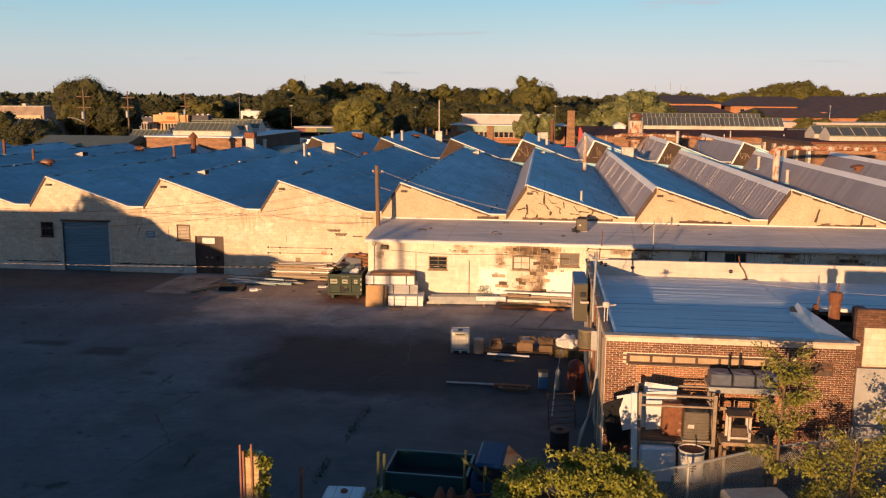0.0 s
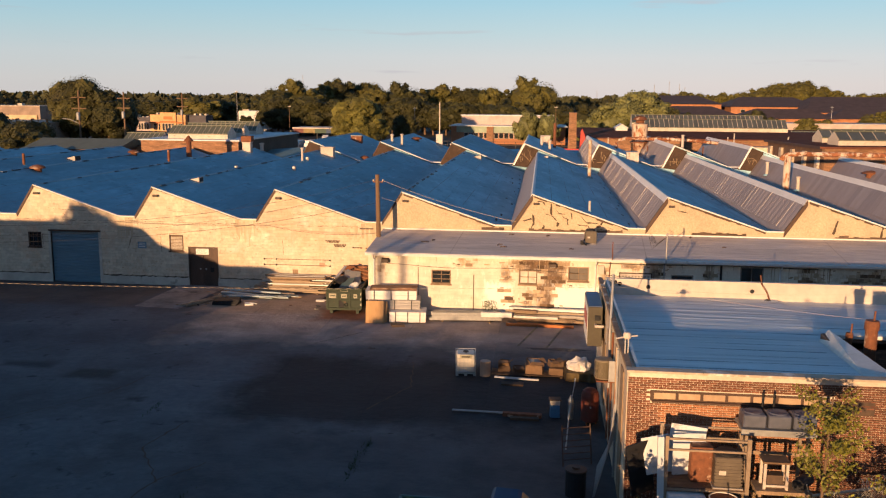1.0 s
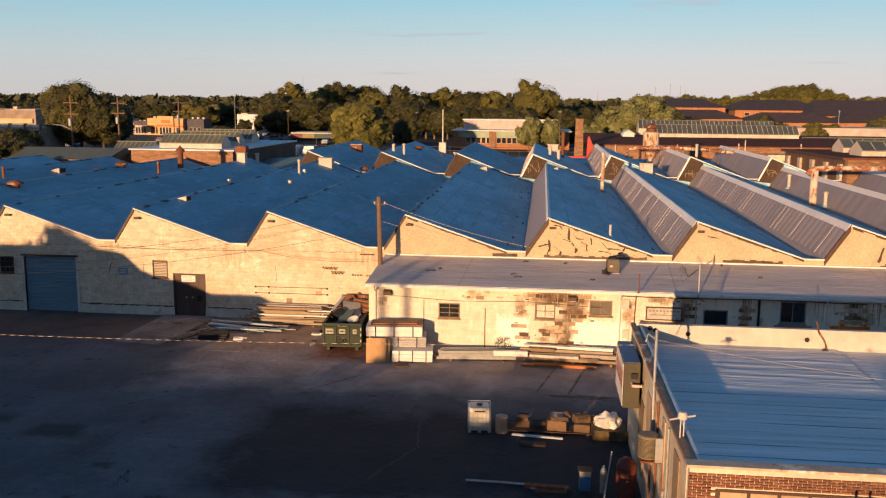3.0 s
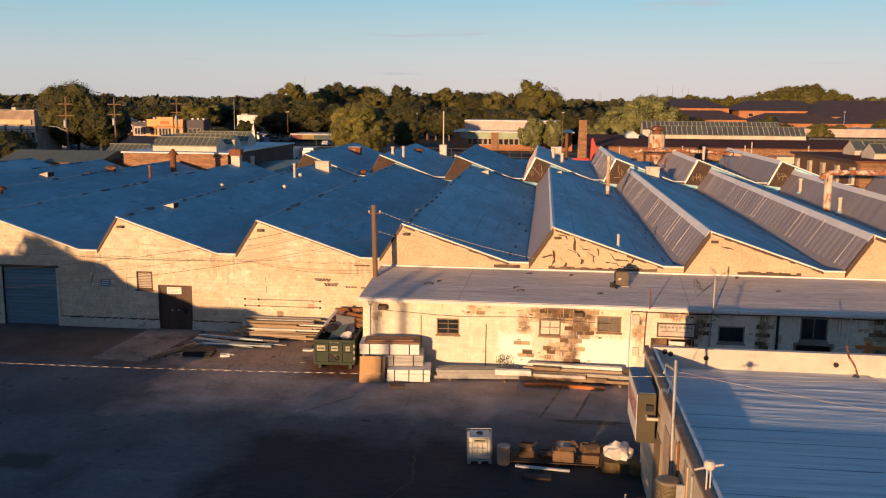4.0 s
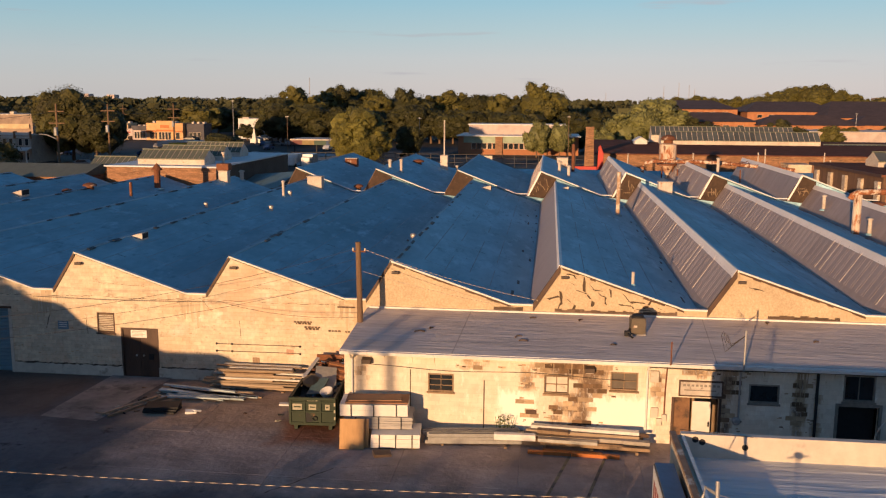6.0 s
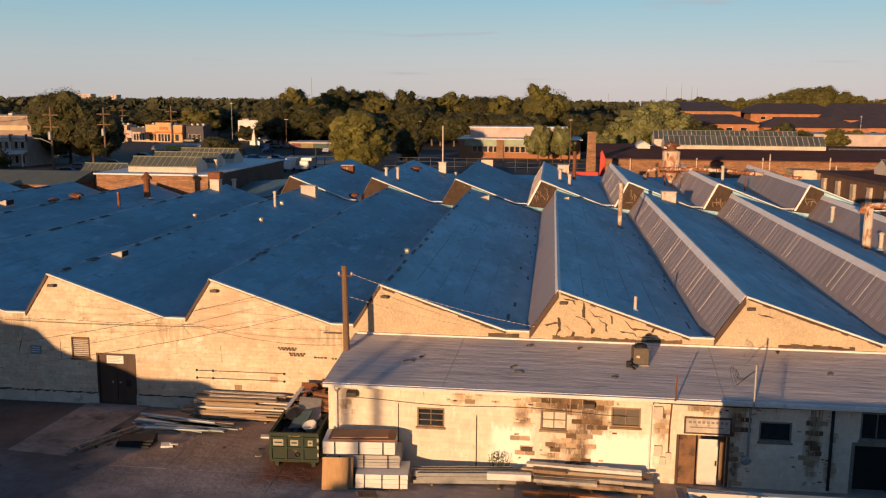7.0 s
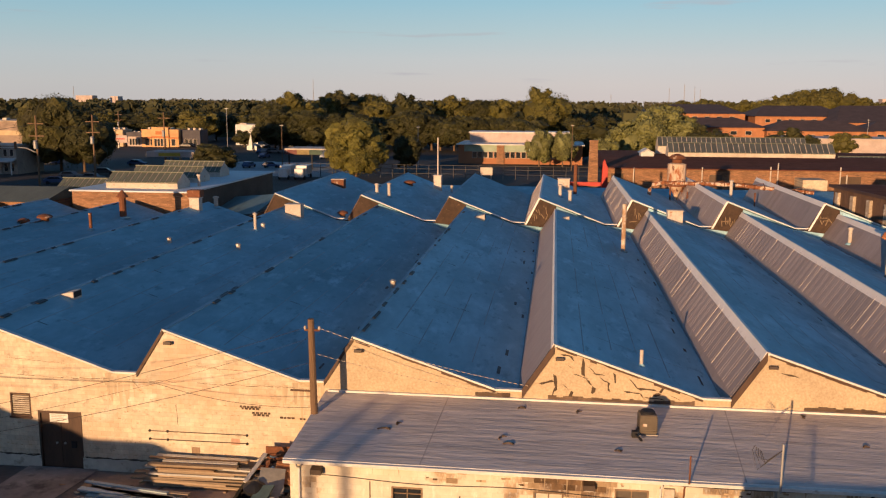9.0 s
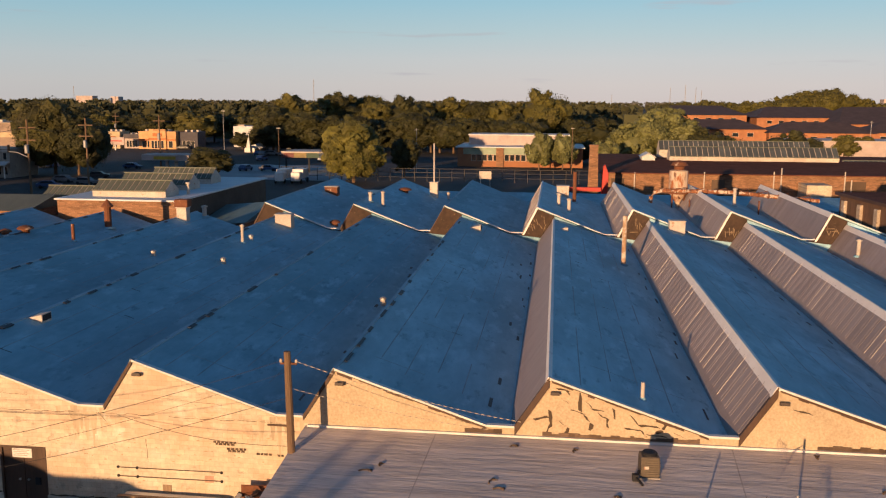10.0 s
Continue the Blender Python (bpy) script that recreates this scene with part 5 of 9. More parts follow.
heap.f += [(j * (cols_n + 1) + i, j * (cols_n + 1) + i + 1, (j + 1) * (cols_n + 1) + i + 1, (j + 1) * (cols_n + 1) + i) for j in range(rows_n) for i in range(cols_n)]
hp = solo("scrap_heap", heap, mat("mixed_rubbish", (0.05, 0.04, 0.035), (0.14, 0.11, 0.09), 5, 0.8, bump=0.8), "dark mixed rubbish filling the dumpster", "rubbish", kind="stuff")
hp.matrix_basis = dm
scrap("scrap_sheet", M().obox((0, 0, 0), (0.95, 1.5, 0.04)), SCRAPS[0], 0.15, 2.3, 1.55, 28, 8, 12, "bent grey sheet panel in the dumpster")
scrap("scrap_sheet", M().obox((0, 0, 0), (0.7, 1.1, 0.05)), SCRAPS[1], -0.05, 1.5, 1.45, 20, -10, -14, "dark teal panel lying in the dumpster")
scrap("scrap_strip", M().obox((0, 0, 0), (0.16, 1.9, 0.06)), SCRAPS[6], -0.75, 3.4, 1.72, 12, 10, -8, "pale plastic strip sticking out of the dumpster")
scrap("scrap_pallet", M().obox((0, 0, 0), (0.9, 1.0, 0.05)).obox((0, -0.3, 0.06), (0.9, 0.12, 0.06)).obox((0, 0.1, 0.06), (0.9, 0.12, 0.06)).obox((0, 0.42, 0.06), (0.9, 0.12, 0.06)), mat("orange_wood", (0.36, 0.17, 0.08), (0.26, 0.12, 0.06), 5, 0.8, stretch=(6, 1, 1)), 0.55, 3.0, 1.68, 26, 12, 8, "broken wooden rack in the dumpster")
scrap("scrap_bag", M().lathe([(0.1, 0), (0.42, 0.1), (0.45, 0.32), (0.2, 0.5), (0.05, 0.55)], seg=10), SCRAPS[4], -0.45, 2.1, 1.25, 10, 6, 0, "black rubbish bag in the dumpster")
scrap("scrap_tub", M().lathe([(0.24, 0), (0.3, 0.22), (0.27, 0.23), (0.02, 0.06)], seg=14), SCRAPS[6], 0.5, 0.9, 1.3, 20, -15, 0, "white plastic tub in the dumpster")
for i in range(46):
    k = random.randrange(7)
    l = random.uniform(0.2, 0.9)
    scrap("scrap_piece", M().obox((0, 0, 0), (l, random.uniform(0.06, 0.35), random.uniform(0.02, 0.12))), SCRAPS[k], random.uniform(-0.8, 0.8), random.uniform(0.25, 5.2), 0, random.uniform(-25, 25), random.uniform(-25, 25), random.uniform(0, 180), "loose piece of scrap in the dumpster")
    ob = scene.collection.objects[-1]
    ly = (dm.inverted() @ ob.matrix_basis.translation).y
    ob.matrix_basis = Matrix.Translation((0, 0, 1.06 + 0.5 * ly / DL)) @ ob.matrix_basis


# ---- timber, boards and metal stock along the walls ----
def board(name, x, y, z, l, w, h, rz, material, label, group, rx=0, ry=0):
    ob = solo(name, M().box(-l / 2, l / 2, -w / 2, w / 2, 0, h), material, label, name.replace("_", " "), group)
    ob.matrix_basis = pose(x, y, z, rx, ry, rz)
    return ob


PALE_WOOD = mat("pale_plank", (0.40, 0.31, 0.215), (0.27, 0.20, 0.135), 5, 0.8, stretch=(0.6, 6, 6), rnd=0.3)
ALU = mat("pale_aluminium", (0.58, 0.58, 0.56), (0.48, 0.48, 0.47), 5, 0.5, 0.3, rnd=0.2)
random.seed(11)
for layer in range(12):
    for j in range(4):
        l = random.uniform(2.4, 5.1) - 0.06 * layer
        board("plank", -15.0 + random.uniform(-0.45, 0.45), 53.07 + j * 0.26 + random.uniform(-0.04, 0.04), 0.06 + layer * 0.084, l, random.uniform(0.16, 0.27), random.uniform(0.072, 0.083), random.uniform(-2.0, 2.0), random.choice((PALE_WOOD, PALE_WOOD, WOOD, ALU)), "long weathered plank in a stack by the wall", "planks stacked by the wall")
for x in (-16.4, -13.6):
    board("bearer", x, 53.45, 0, 0.12, 1.3, 0.06, 0, WOOD, "short timber bearer under the planks", "bearers")
STRIP = mat("blue_grey_strip", (0.40, 0.49, 0.52), (0.29, 0.36, 0.385), 4, 0.6, rnd=0.2)
for x, y, l, rz, m in ((-17.6, 51.6, 4.2, -7, STRIP), (-17.3, 51.9, 3.8, -10, ALU), (-17.0, 51.4, 4.0, -4, STRIP), (-17.8, 51.1, 3.2, 3, STRIP), (-16.4, 51.0, 3.4, -6, STRIP), (-16.9, 52.5, 3.6, -12, ALU), (-16.2, 52.2, 3.4, -3, PALE_WOOD), (-17.2, 50.7, 3.0, 2, STRIP), (-18.9, 52.0, 2.6, -12, WOOD), (-14.6, 51.9, 2.4, -4, PALE_WOOD), (-17.9, 52.3, 3.9, -9, STRIP), (-18.1, 51.5, 3.6, -14, STRIP), (-16.0, 51.6, 3.8, -8, STRIP), (-15.2, 51.3, 3.0, -3, STRIP)):
    board("loose_board", -17.1 + (x + 17.1) * 0.62, 51.85 + (y - 51.6) * 0.7, 0.012 + 0.065 * (int(l * 10) % 4), l, random.uniform(0.16, 0.30), 0.06, rz, m, "long loose board lying on the dirt", "loose boards on the dirt")
t = thing("wooden_ladder", (-19.75, 50.0, 0.02), 62, "short wooden ladder lying on the ground", "ladder")
for y in (-0.22, 0.22):
    part("rail", M().box(-1.6, 1.6, y - 0.05, y + 0.05, 0, 0.10), PALE_WOOD, t)
for i in range(6):
    part("rung", M().box(-1.45 + i * 0.55, -1.38 + i * 0.55, -0.169, 0.169, 0.03, 0.07), PALE_WOOD, t)
for i in range(3):
    board("dark_mat", -18.3, 49.7 + 0.04 * i, 0.02 + 0.09 * i, 1.5, 0.9, 0.08, 6 * i, DARK, "dark rubber mat stacked on the ground", "dark mats")
solo("plastic_scrap", M().obox((0, 0, 0.06), (0.5, 0.3, 0.1), 8, 5, 20).obox((0.25, 0.1, 0.08), (0.3, 0.25, 0.06), -10, 12, 50), WHITE, "crumpled white plastic scrap on the dirt", "litter", at=(-16.9, 49.6, 0))
solo("plastic_scrap", M().obox((0, 0, 0.04), (0.7, 0.25, 0.07), 4, 3, 10).obox((0.3, 0.1, 0.05), (0.4, 0.2, 0.05), -6, 8, 35), WHITE, "crumpled white plastic scrap on the dirt", "litter", at=(-12.9, 51.2, 0))
random.seed(21)
for i in range(26):
    x, y = random.uniform(-21, -12.2), random.uniform(48.6, 53.5)
    solo("litter_piece", M().obox((0, 0, 0.03), (random.uniform(0.1, 0.4), random.uniform(0.04, 0.15), 0.05), random.uniform(-10, 10), random.uniform(-10, 10), random.uniform(0, 180)), random.choice((WOOD, STICK, DARK, BROWN)), "small scrap of wood or paper on the dirt", "litter", "litter on the dirt", at=(x, y, 0))

# white sheet stacks in front of the annex corner
SHEET = mat("white_board_stack", (0.80, 0.77, 0.72), (0.70, 0.67, 0.62), 3, 0.5, big=0.1)
SHEET_GREY = mat("grey_board_stack", (0.46, 0.44, 0.41), (0.38, 0.36, 0.34), 3, 0.6)


def bundle(x0, x1, y0, y1, z0, z1, n, material, label, straps=3):
    t = thing("sheet_bundle", (x0, y0, z0), 5.5, label, "building board", "stacks of building board")
    h = (z1 - z0) / n
    for i in range(n):
        j = random.uniform(-0.025, 0.025)
        part("sheet", M().box(j, x1 - x0 + j, j, y1 - y0 + j, i * h + 0.003, (i + 1) * h - 0.004), material, t)
    for i in range(straps):
        x = (x1 - x0) * (i + 0.5) / straps
        part("strap", M().box(x - 0.02, x + 0.02, -0.045, -0.034, 0, z1 - z0), DARK, t)
    return t


random.seed(31)
bundle(-7.95, -5.95, 46.55, 47.9, 0.06, 0.62, 3, SHEET, "strapped stack of white boards on the ground")
bundle(-9.15, -6.35, 47.0, 48.4, 0.64, 1.16, 9, SHEET_GREY, "strapped stack of grey boards")
bundle(-9.35, -6.55, 47.0, 48.35, 1.18, 1.68, 2, SHEET, "strapped stack of white boards, sunlit")
for x in (-7.6, -6.3, -8.6):
    board("bearer", x, 47.3, 0, 0.14, 1.1, 0.06, 5.5, WOOD, "timber bearer under the board stacks", "bearers")
board("support_block", -8.7, 47.5, 0, 0.9, 0.9, 0.62, 5.5, SHEET_GREY, "grey block of boards under the stack", "stacks of building board")
board("brown_sheet", -7.9, 47.75, 1.70, 2.6, 1.1, 0.06, 5.5, mat("brown_sheet_wood", (0.27, 0.14, 0.075), (0.2, 0.1, 0.055), 4, 0.75, stretch=(0.6, 5, 1)), "brown wooden sheets on the white stack", "brown sheets")
board("brown_sheet", -8.0, 47.7, 1.77, 2.2, 0.8, 0.05, 8, mat("tan_sheet_wood", (0.34, 0.19, 0.1), (0.27, 0.14, 0.08), 4, 0.75, stretch=(0.6, 5, 1)), "brown wooden sheets on the white stack", "brown sheets")
PLY = mat("plywood", (0.56, 0.34, 0.16), (0.48, 0.28, 0.12), 2.5, 0.7, stretch=(4, 4, 0.6))
board("plywood_sheet", -8.75, 46.55, 0.60, 1.0, 1.22, 0.05, 5.5, PLY, "tan plywood sheet leaning on the stacks", "plywood sheets", 76)
board("plywood_sheet", -8.60, 46.75, 0.57, 1.0, 1.15, 0.05, 5.5, PLY, "tan plywood sheet leaning on the stacks", "plywood sheets", 76)
solo("rubbish_patch", M().obox((0, 0, 0.06), (0.7, 0.5, 0.12), 3, 4, 20), BRICK_DARK, "dark clump of rubbish on the ground", "litter", at=(-7.4, 46.0, 0))
# galvanised channels
random.seed(41)
for layer in range(3):
    for j in range(5 - layer):
        ch = solo("metal_channel", M().box(-2.0, 2.0, -0.1, 0.1, 0, 0.02).box(-2.0, 2.0, -0.1, -0.085, 0.02, 0.14).box(-2.0, 2.0, 0.085, 0.1, 0.02, 0.14), METAL, "long galvanised steel channel stacked by the wall", "steel channel", "steel channels by the wall")
        ch.matrix_basis = pose(-3.85 + random.uniform(-0.15, 0.2), 47.55 + j * 0.22, 0.08 + layer * 0.15, 0, 0, 7 + random.uniform(-1, 1))
for x in (-5.2, -2.6):
    board("bearer", x, 47.9, 0, 0.1, 1.3, 0.08, 8, WOOD, "timber bearer under the steel channels", "bearers")
solo("white_gutter_length", M().box(-0.85, 0.85, -0.14, 0.14, 0, 0.26), WHITE, "short white boxed metal length by the wall", "steel channel", at=(-2.15, 47.6, 0.30), rz=2, bevel=0.02)
for i, (x, y, z, l, rz, m) in enumerate(((0.7, 48.15, 0.62, 4.4, -4, ALU), (0.6, 48.0, 0.47, 4.6, -3, PALE_WOOD), (1.0, 47.8, 0.33, 4.4, -2, PALE_WOOD), (0.3, 47.75, 0.2, 3.8, -5, WOOD), (1.1, 47.6, 0.12, 4.4, -3, WOOD), (0.0, 47.5, 0.32, 2.4, -3, METAL), (2.2, 47.9, 0.2, 2.2, -3, CONCRETE), (2.3, 47.7, 0.36, 2.0, -5, CONCRETE), (1.6, 48.3, 0.3, 3.0, -2, WOOD), (-0.6, 47.9, 0.55, 1.3, -6, WOOD), (2.4, 48.1, 0.5, 1.8, -1, BROWN))):
    board("stock_length", x, y, z, l, random.uniform(0.14, 0.3), 0.13, rz, m, "long timber or metal length piled by the annex wall", "pile by the annex wall")
for x in (-0.9, 1.0, 2.8):
    board("bearer", x, 47.85, 0, 0.12, 1.1, 0.12, -3, WOOD, "timber bearer under the pile", "bearers")
board("orange_beam", -0.75, 46.95, 0.0, 1.7, 0.16, 0.14, -1, ORANGE, "short orange steel rack beam on the ground", "orange beams")
board("orange_beam", 1.1, 46.9, 0.0, 1.9, 0.16, 0.14, -2, ORANGE, "short orange steel rack beam on the ground", "orange beams")
board("orange_beam", 0.2, 47.15, 0.0, 2.4, 0.14, 0.12, -3, ORANGE, "long orange steel rack beam on the ground", "orange beams")
# weeds at the annex foot
LEAFY = mat("weed_leaf", (0.10, 0.13, 0.03), (0.07, 0.09, 0.02), 9, 0.7, island=0.3)


def leaf_cloud(m, centre, spread, n, size, seed, flat=1.0):
    rnd = random.Random(seed)
    for _ in range(n):
        while True:
            p = Vector((rnd.uniform(-1, 1), rnd.uniform(-1, 1), rnd.uniform(-1, 1)))
            if p.length < 1:
                break
        c = Vector(centre) + Vector((p.x * spread[0], p.y * spread[1], p.z * spread[2]))
        u = Vector((rnd.gauss(0, 1), rnd.gauss(0, 1), rnd.gauss(0, 1) * flat)).normalized()
        v = u.cross(Vector((rnd.gauss(0, 1), rnd.gauss(0, 1), rnd.gauss(0, 1)))).normalized()
        s = size * rnd.uniform(0.6, 1.4)
        m.poly([c - u * s, c + v * s * 0.45, c + u * s, c - v * s * 0.45], [(0, 1, 2, 3)])
    return m


t = thing("weed_plant", (-2.6, 48.5, 0), label="thin green weed growing at the annex wall", category="weed")
for i in range(5):
    part("stem", M().tube([(0.1 * i - 0.2, 0, 0), (0.16 * i - 0.35, -0.05, 0.5), (0.2 * i - 0.4, -0.08, 0.95)], 0.012, 5), LEAFY, t)
part("leaves", leaf_cloud(M(), (0, -0.05, 0.6), (0.45, 0.15, 0.45), 160, 0.05, 1), LEAFY, t)

# ---- row of discarded goods in the yard ----
CAGE = mat("cage_steel", (0.55, 0.56, 0.55), (0.45, 0.46, 0.45), 6, 0.4, 0.5)
TANK = mat("milky_plastic", (0.70, 0.66, 0.58), (0.6, 0.56, 0.48), 3, 0.45)
t = thing("ibc_tote", (-3.05, 38.25, 0), 6, "white caged bulk liquid tote on a pallet", "liquid tote")
t.scale = (0.90, 0.90, 0.92)
part("bottle", M().box(-0.46, 0.46, -0.46, 0.46, 0.16, 1.06), TANK, t, bevel=0.07)
part("pallet", M().box(-0.5, 0.5, -0.5, 0.5, 0.10, 0.15).box(-0.5, -0.36, -0.5, 0.5, 0, 0.10).box(0.36, 0.5, -0.5, 0.5, 0, 0.10).box(-0.07, 0.07, -0.5, 0.5, 0, 0.10), CAGE, t)
for z in (0.2, 0.42, 0.64, 0.86, 1.08):
    part("cage_hoop", M().tube([(-0.49, -0.49, z), (0.49, -0.49, z), (0.49, 0.49, z), (-0.49, 0.49, z), (-0.49, -0.49, z)], 0.013, 6), CAGE, t)
for i in range(6):
    for a, b in ((-0.49 + i * 0.196, -0.49), (-0.49 + i * 0.196, 0.49), (-0.49, -0.49 + i * 0.196), (0.49, -0.49 + i * 0.196)):
        part("cage_bar", M().tube([(a, b, 0.15), (a, b, 1.08)], 0.012, 6), CAGE, t)
part("lid", M().lathe([(0.14, 1.05), (0.14, 1.10), (0.12, 1.11)], seg=14), DARK, t)
part("label_plate", M().box(-0.3, 0.3, -0.512, -0.506, 0.86, 1.05), STICK, t)
part("text_bar", M().box(-0.22, 0.22, -0.519, -0.5125, 0.92, 0.98), DARK, t)
t = thing("fibre_drum", (-2.15, 37.95, 0), label="tan fibre drum standing on the asphalt", category="drum")
t.scale = (0.76, 0.76, 0.80)
part("body", M().lathe([(0.29, 0), (0.31, 0.02), (0.31, 0.78), (0.32, 0.8), (0.32, 0.84)], seg=20), mat("tan_fibre", (0.42, 0.29, 0.20), (0.34, 0.23, 0.16), 5, 0.8), t)
part("lid", M().lathe([(0.3, 0.842), (0.3, 0.86), (0.27, 0.865)], seg=20), mat("pale_lid", (0.45, 0.36, 0.28), (0.38, 0.3, 0.23), 5, 0.7), t)
CARD = mat("cardboard", (0.21, 0.125, 0.068), (0.13, 0.08, 0.046), 4, 0.85, rnd=0.2)
CARD_DARK = mat("wet_cardboard", (0.13, 0.08, 0.048), (0.085, 0.055, 0.035), 4, 0.85, rnd=0.2)


def crate(x, y, z, s, rz, material, tilt=0, open_top=True, label="battered cardboard box on the asphalt"):
    t = thing("cardboard_box", (x, y, z), rz, label, "box", "discarded boxes")
    w, dp, h = (v * 0.86 for v in s)
    for a in ((-w / 2, w / 2, -dp / 2, -dp / 2 + 0.02, 0, h), (-w / 2, w / 2, dp / 2 - 0.02, dp / 2, 0, h), (-w / 2, -w / 2 + 0.02, -dp / 2 + 0.021, dp / 2 - 0.021, 0, h), (w / 2 - 0.02, w / 2, -dp / 2 + 0.021, dp / 2 - 0.021, 0, h)):
        part("side", M().box(*a), material, t)
    part("bottom", M().box(-w / 2 + 0.021, w / 2 - 0.021, -dp / 2 + 0.021, dp / 2 - 0.021, 0.0, 0.02), material, t)
    if open_top:
        part("flap", M().obox((0, -dp / 2 - 0.09, h + 0.02), (w * 0.95, 0.2, 0.012), 25), material, t)
        part("flap", M().obox((w / 2 + 0.08, 0, h + 0.03), (0.18, dp * 0.9, 0.012), 0, -30), material, t)
        part("filling", M().box(-w / 2 + 0.03, w / 2 - 0.03, -dp / 2 + 0.03, dp / 2 - 0.03, 0.03, h * 0.75), SCRAPS[0] if rz > 0 else BRICK_DARK, t)
    else:
        part("top", M().box(-w / 2, w / 2, -dp / 2, dp / 2, h + 0.002, h + 0.03), material, t)
    if tilt:
        t.matrix_basis = pose(x, y, z, tilt, tilt * 0.6, rz)
    return t


crate(-1.35, 38.6, 0.10, (0.62, 0.55, 0.28), 5, CARD_DARK, 0, False)
crate(-1.33, 38.58, 0.36, (0.54, 0.45, 0.22), -9, CARD)
crate(-0.70, 38.5, 0.10, (0.48, 0.45, 0.26), 14, CARD_DARK)
crate(-0.20, 38.35, 0.10, (0.46, 0.48, 0.46), 6, CARD, 3, False)
crate(0.22, 38.25, 0.10, (0.42, 0.45, 0.42), -9, CARD, -4, False)
crate(0.0, 38.5, 0.50, (0.75, 0.55, 0.16), 26, CARD, 16, True, "flattened cardboard carton on top of the boxes")
crate(0.98, 38.3, 0.10, (0.72, 0.5, 0.32), -4, CARD, 0, False)
crate(0.82, 38.5, 0.385, (0.44, 0.4, 0.34), 24, CARD_DARK, 8)
crate(1.20, 38.5, 0.385, (0.40, 0.36, 0.30), -20, CARD_DARK, -10)
t = thing("low_trolley", (-0.2, 38.4, 0), 0, "low dark pallet under the boxes", "pallet")
for i in range(5):
    part("slat", M().box(-1.7, 1.6, -0.42 + i * 0.19, -0.30 + i * 0.19, 0.07, 0.098), CARD_DARK, t)
for x in (-1.4, 0, 1.4):
    part("bearer", M().box(x - 0.05, x + 0.05, -0.42, 0.46, 0, 0.069), CARD_DARK, t)
board("white_strip", -0.75, 37.55, 0.03, 1.95, 0.1, 0.07, -6, WHITE, "white metal strip lying before the boxes", "strips")
board("wooden_pallet_board", -0.9, 36.85, 0.0, 0.95, 0.35, 0.08, -2, CARD_DARK, "dark broken pallet board on the asphalt", "boards")
bag = M()
random.seed(8)
bm = bmesh.new()
bmesh.ops.create_icosphere(bm, subdivisions=3, radius=0.5)
for v in bm.verts:
    k = noise.noise(v.co * 4.0) * 0.28 + noise.noise(v.co * 11.0) * 0.12
    v.co = Vector((v.co.x * 1.0, v.co.y * 0.75, max(v.co.z, -0.32) * 0.85)) * (1 + 1.5 * k)
me = bpy.data.meshes.new("plastic_sheeting")
bm.to_mesh(me)
bm.free()
solo("plastic_sheeting", me, mat("crumpled_white_plastic", (0.66, 0.62, 0.58), (0.5, 0.47, 0.44), 7, 0.35, bump=0.6), "crumpled white plastic sheeting over a heap", "plastic sheet", at=(1.95, 38.2, 0.52))
solo("rubbish_mound", M().obox((0, 0, 0.2), (1.3, 0.8, 0.4), 3, 4, 5).obox((0.5, -0.3, 0.2), (0.35, 0.4, 0.4), 0, 8, 30), mat("ochre_rubbish", (0.16, 0.11, 0.04), (0.06, 0.045, 0.03), 4, 0.85), "dark heap of rubbish under the plastic", "rubbish", at=(2.0, 38.0, 0))
ob = solo("steel_pole", M().tube([(-1.05, 0, 0.06), (0, 0.02, 0.06), (1.05, 0, 0.06)], 0.045, 8), METAL, "long steel pole lying on the asphalt", "pole", at=(-2.1, 33.2, 0), rz=-2)
board("dark_rail", -0.4, 33.0, 0, 1.5, 0.22, 0.14, -3, RUST, "rusty steel rail lying on the asphalt", "rails")
board("dark_rail", -0.3, 32.65, 0, 1.1, 0.2, 0.1, 0, CARD_DARK, "rusty steel rail lying on the asphalt", "rails")
t = thing("blue_cabinet", (0.85, 33.1, 0), 4, "blue and white metal cabinet standing in shade", "cabinet")
t.scale = (0.76, 0.76, 0.74)
part("body", M().box(-0.24, 0.24, -0.22, 0.22, 0.03, 0.72), mat("blue_enamel", (0.06, 0.20, 0.38), (0.05, 0.16, 0.3), 5, 0.4), t, bevel=0.015)
part("top_panel", M().box(-0.24, 0.24, -0.22, 0.22, 0.722, 0.98), mat("cream_enamel", (0.55, 0.52, 0.44), (0.45, 0.42, 0.36), 5, 0.5), t, bevel=0.015)
part("lid", M().box(-0.3, 0.3, -0.26, 0.26, 0.982, 1.03), CARD_DARK, t, bevel=0.01)
t = thing("gas_cylinder", (1.45, 33.0, 0), label="grey gas cylinder standing in shade", category="gas cylinder")
part("body", M().lathe([(0.1, 0), (0.11, 0.03), (0.11, 0.75), (0.05, 0.88), (0.035, 0.95)], seg=14), METAL, t)
t = thing("oil_tank", (2.15, 32.6, 0), label="upright rusty red oil tank by the brick building", category="tank")
t.scale = (0.80, 0.80, 0.84)
part("shell", M().lathe([(0.30, 0.12), (0.42, 0.2), (0.42, 1.35), (0.36, 1.55), (0.2, 1.66), (0.04, 1.70)], seg=20), mat("red_oxide", (0.17, 0.04, 0.025), (0.11, 0.03, 0.02), 4, 0.6, stain=((0.1, 0.05, 0.04), 2, 0.6, 0.7)), t, smooth=False)
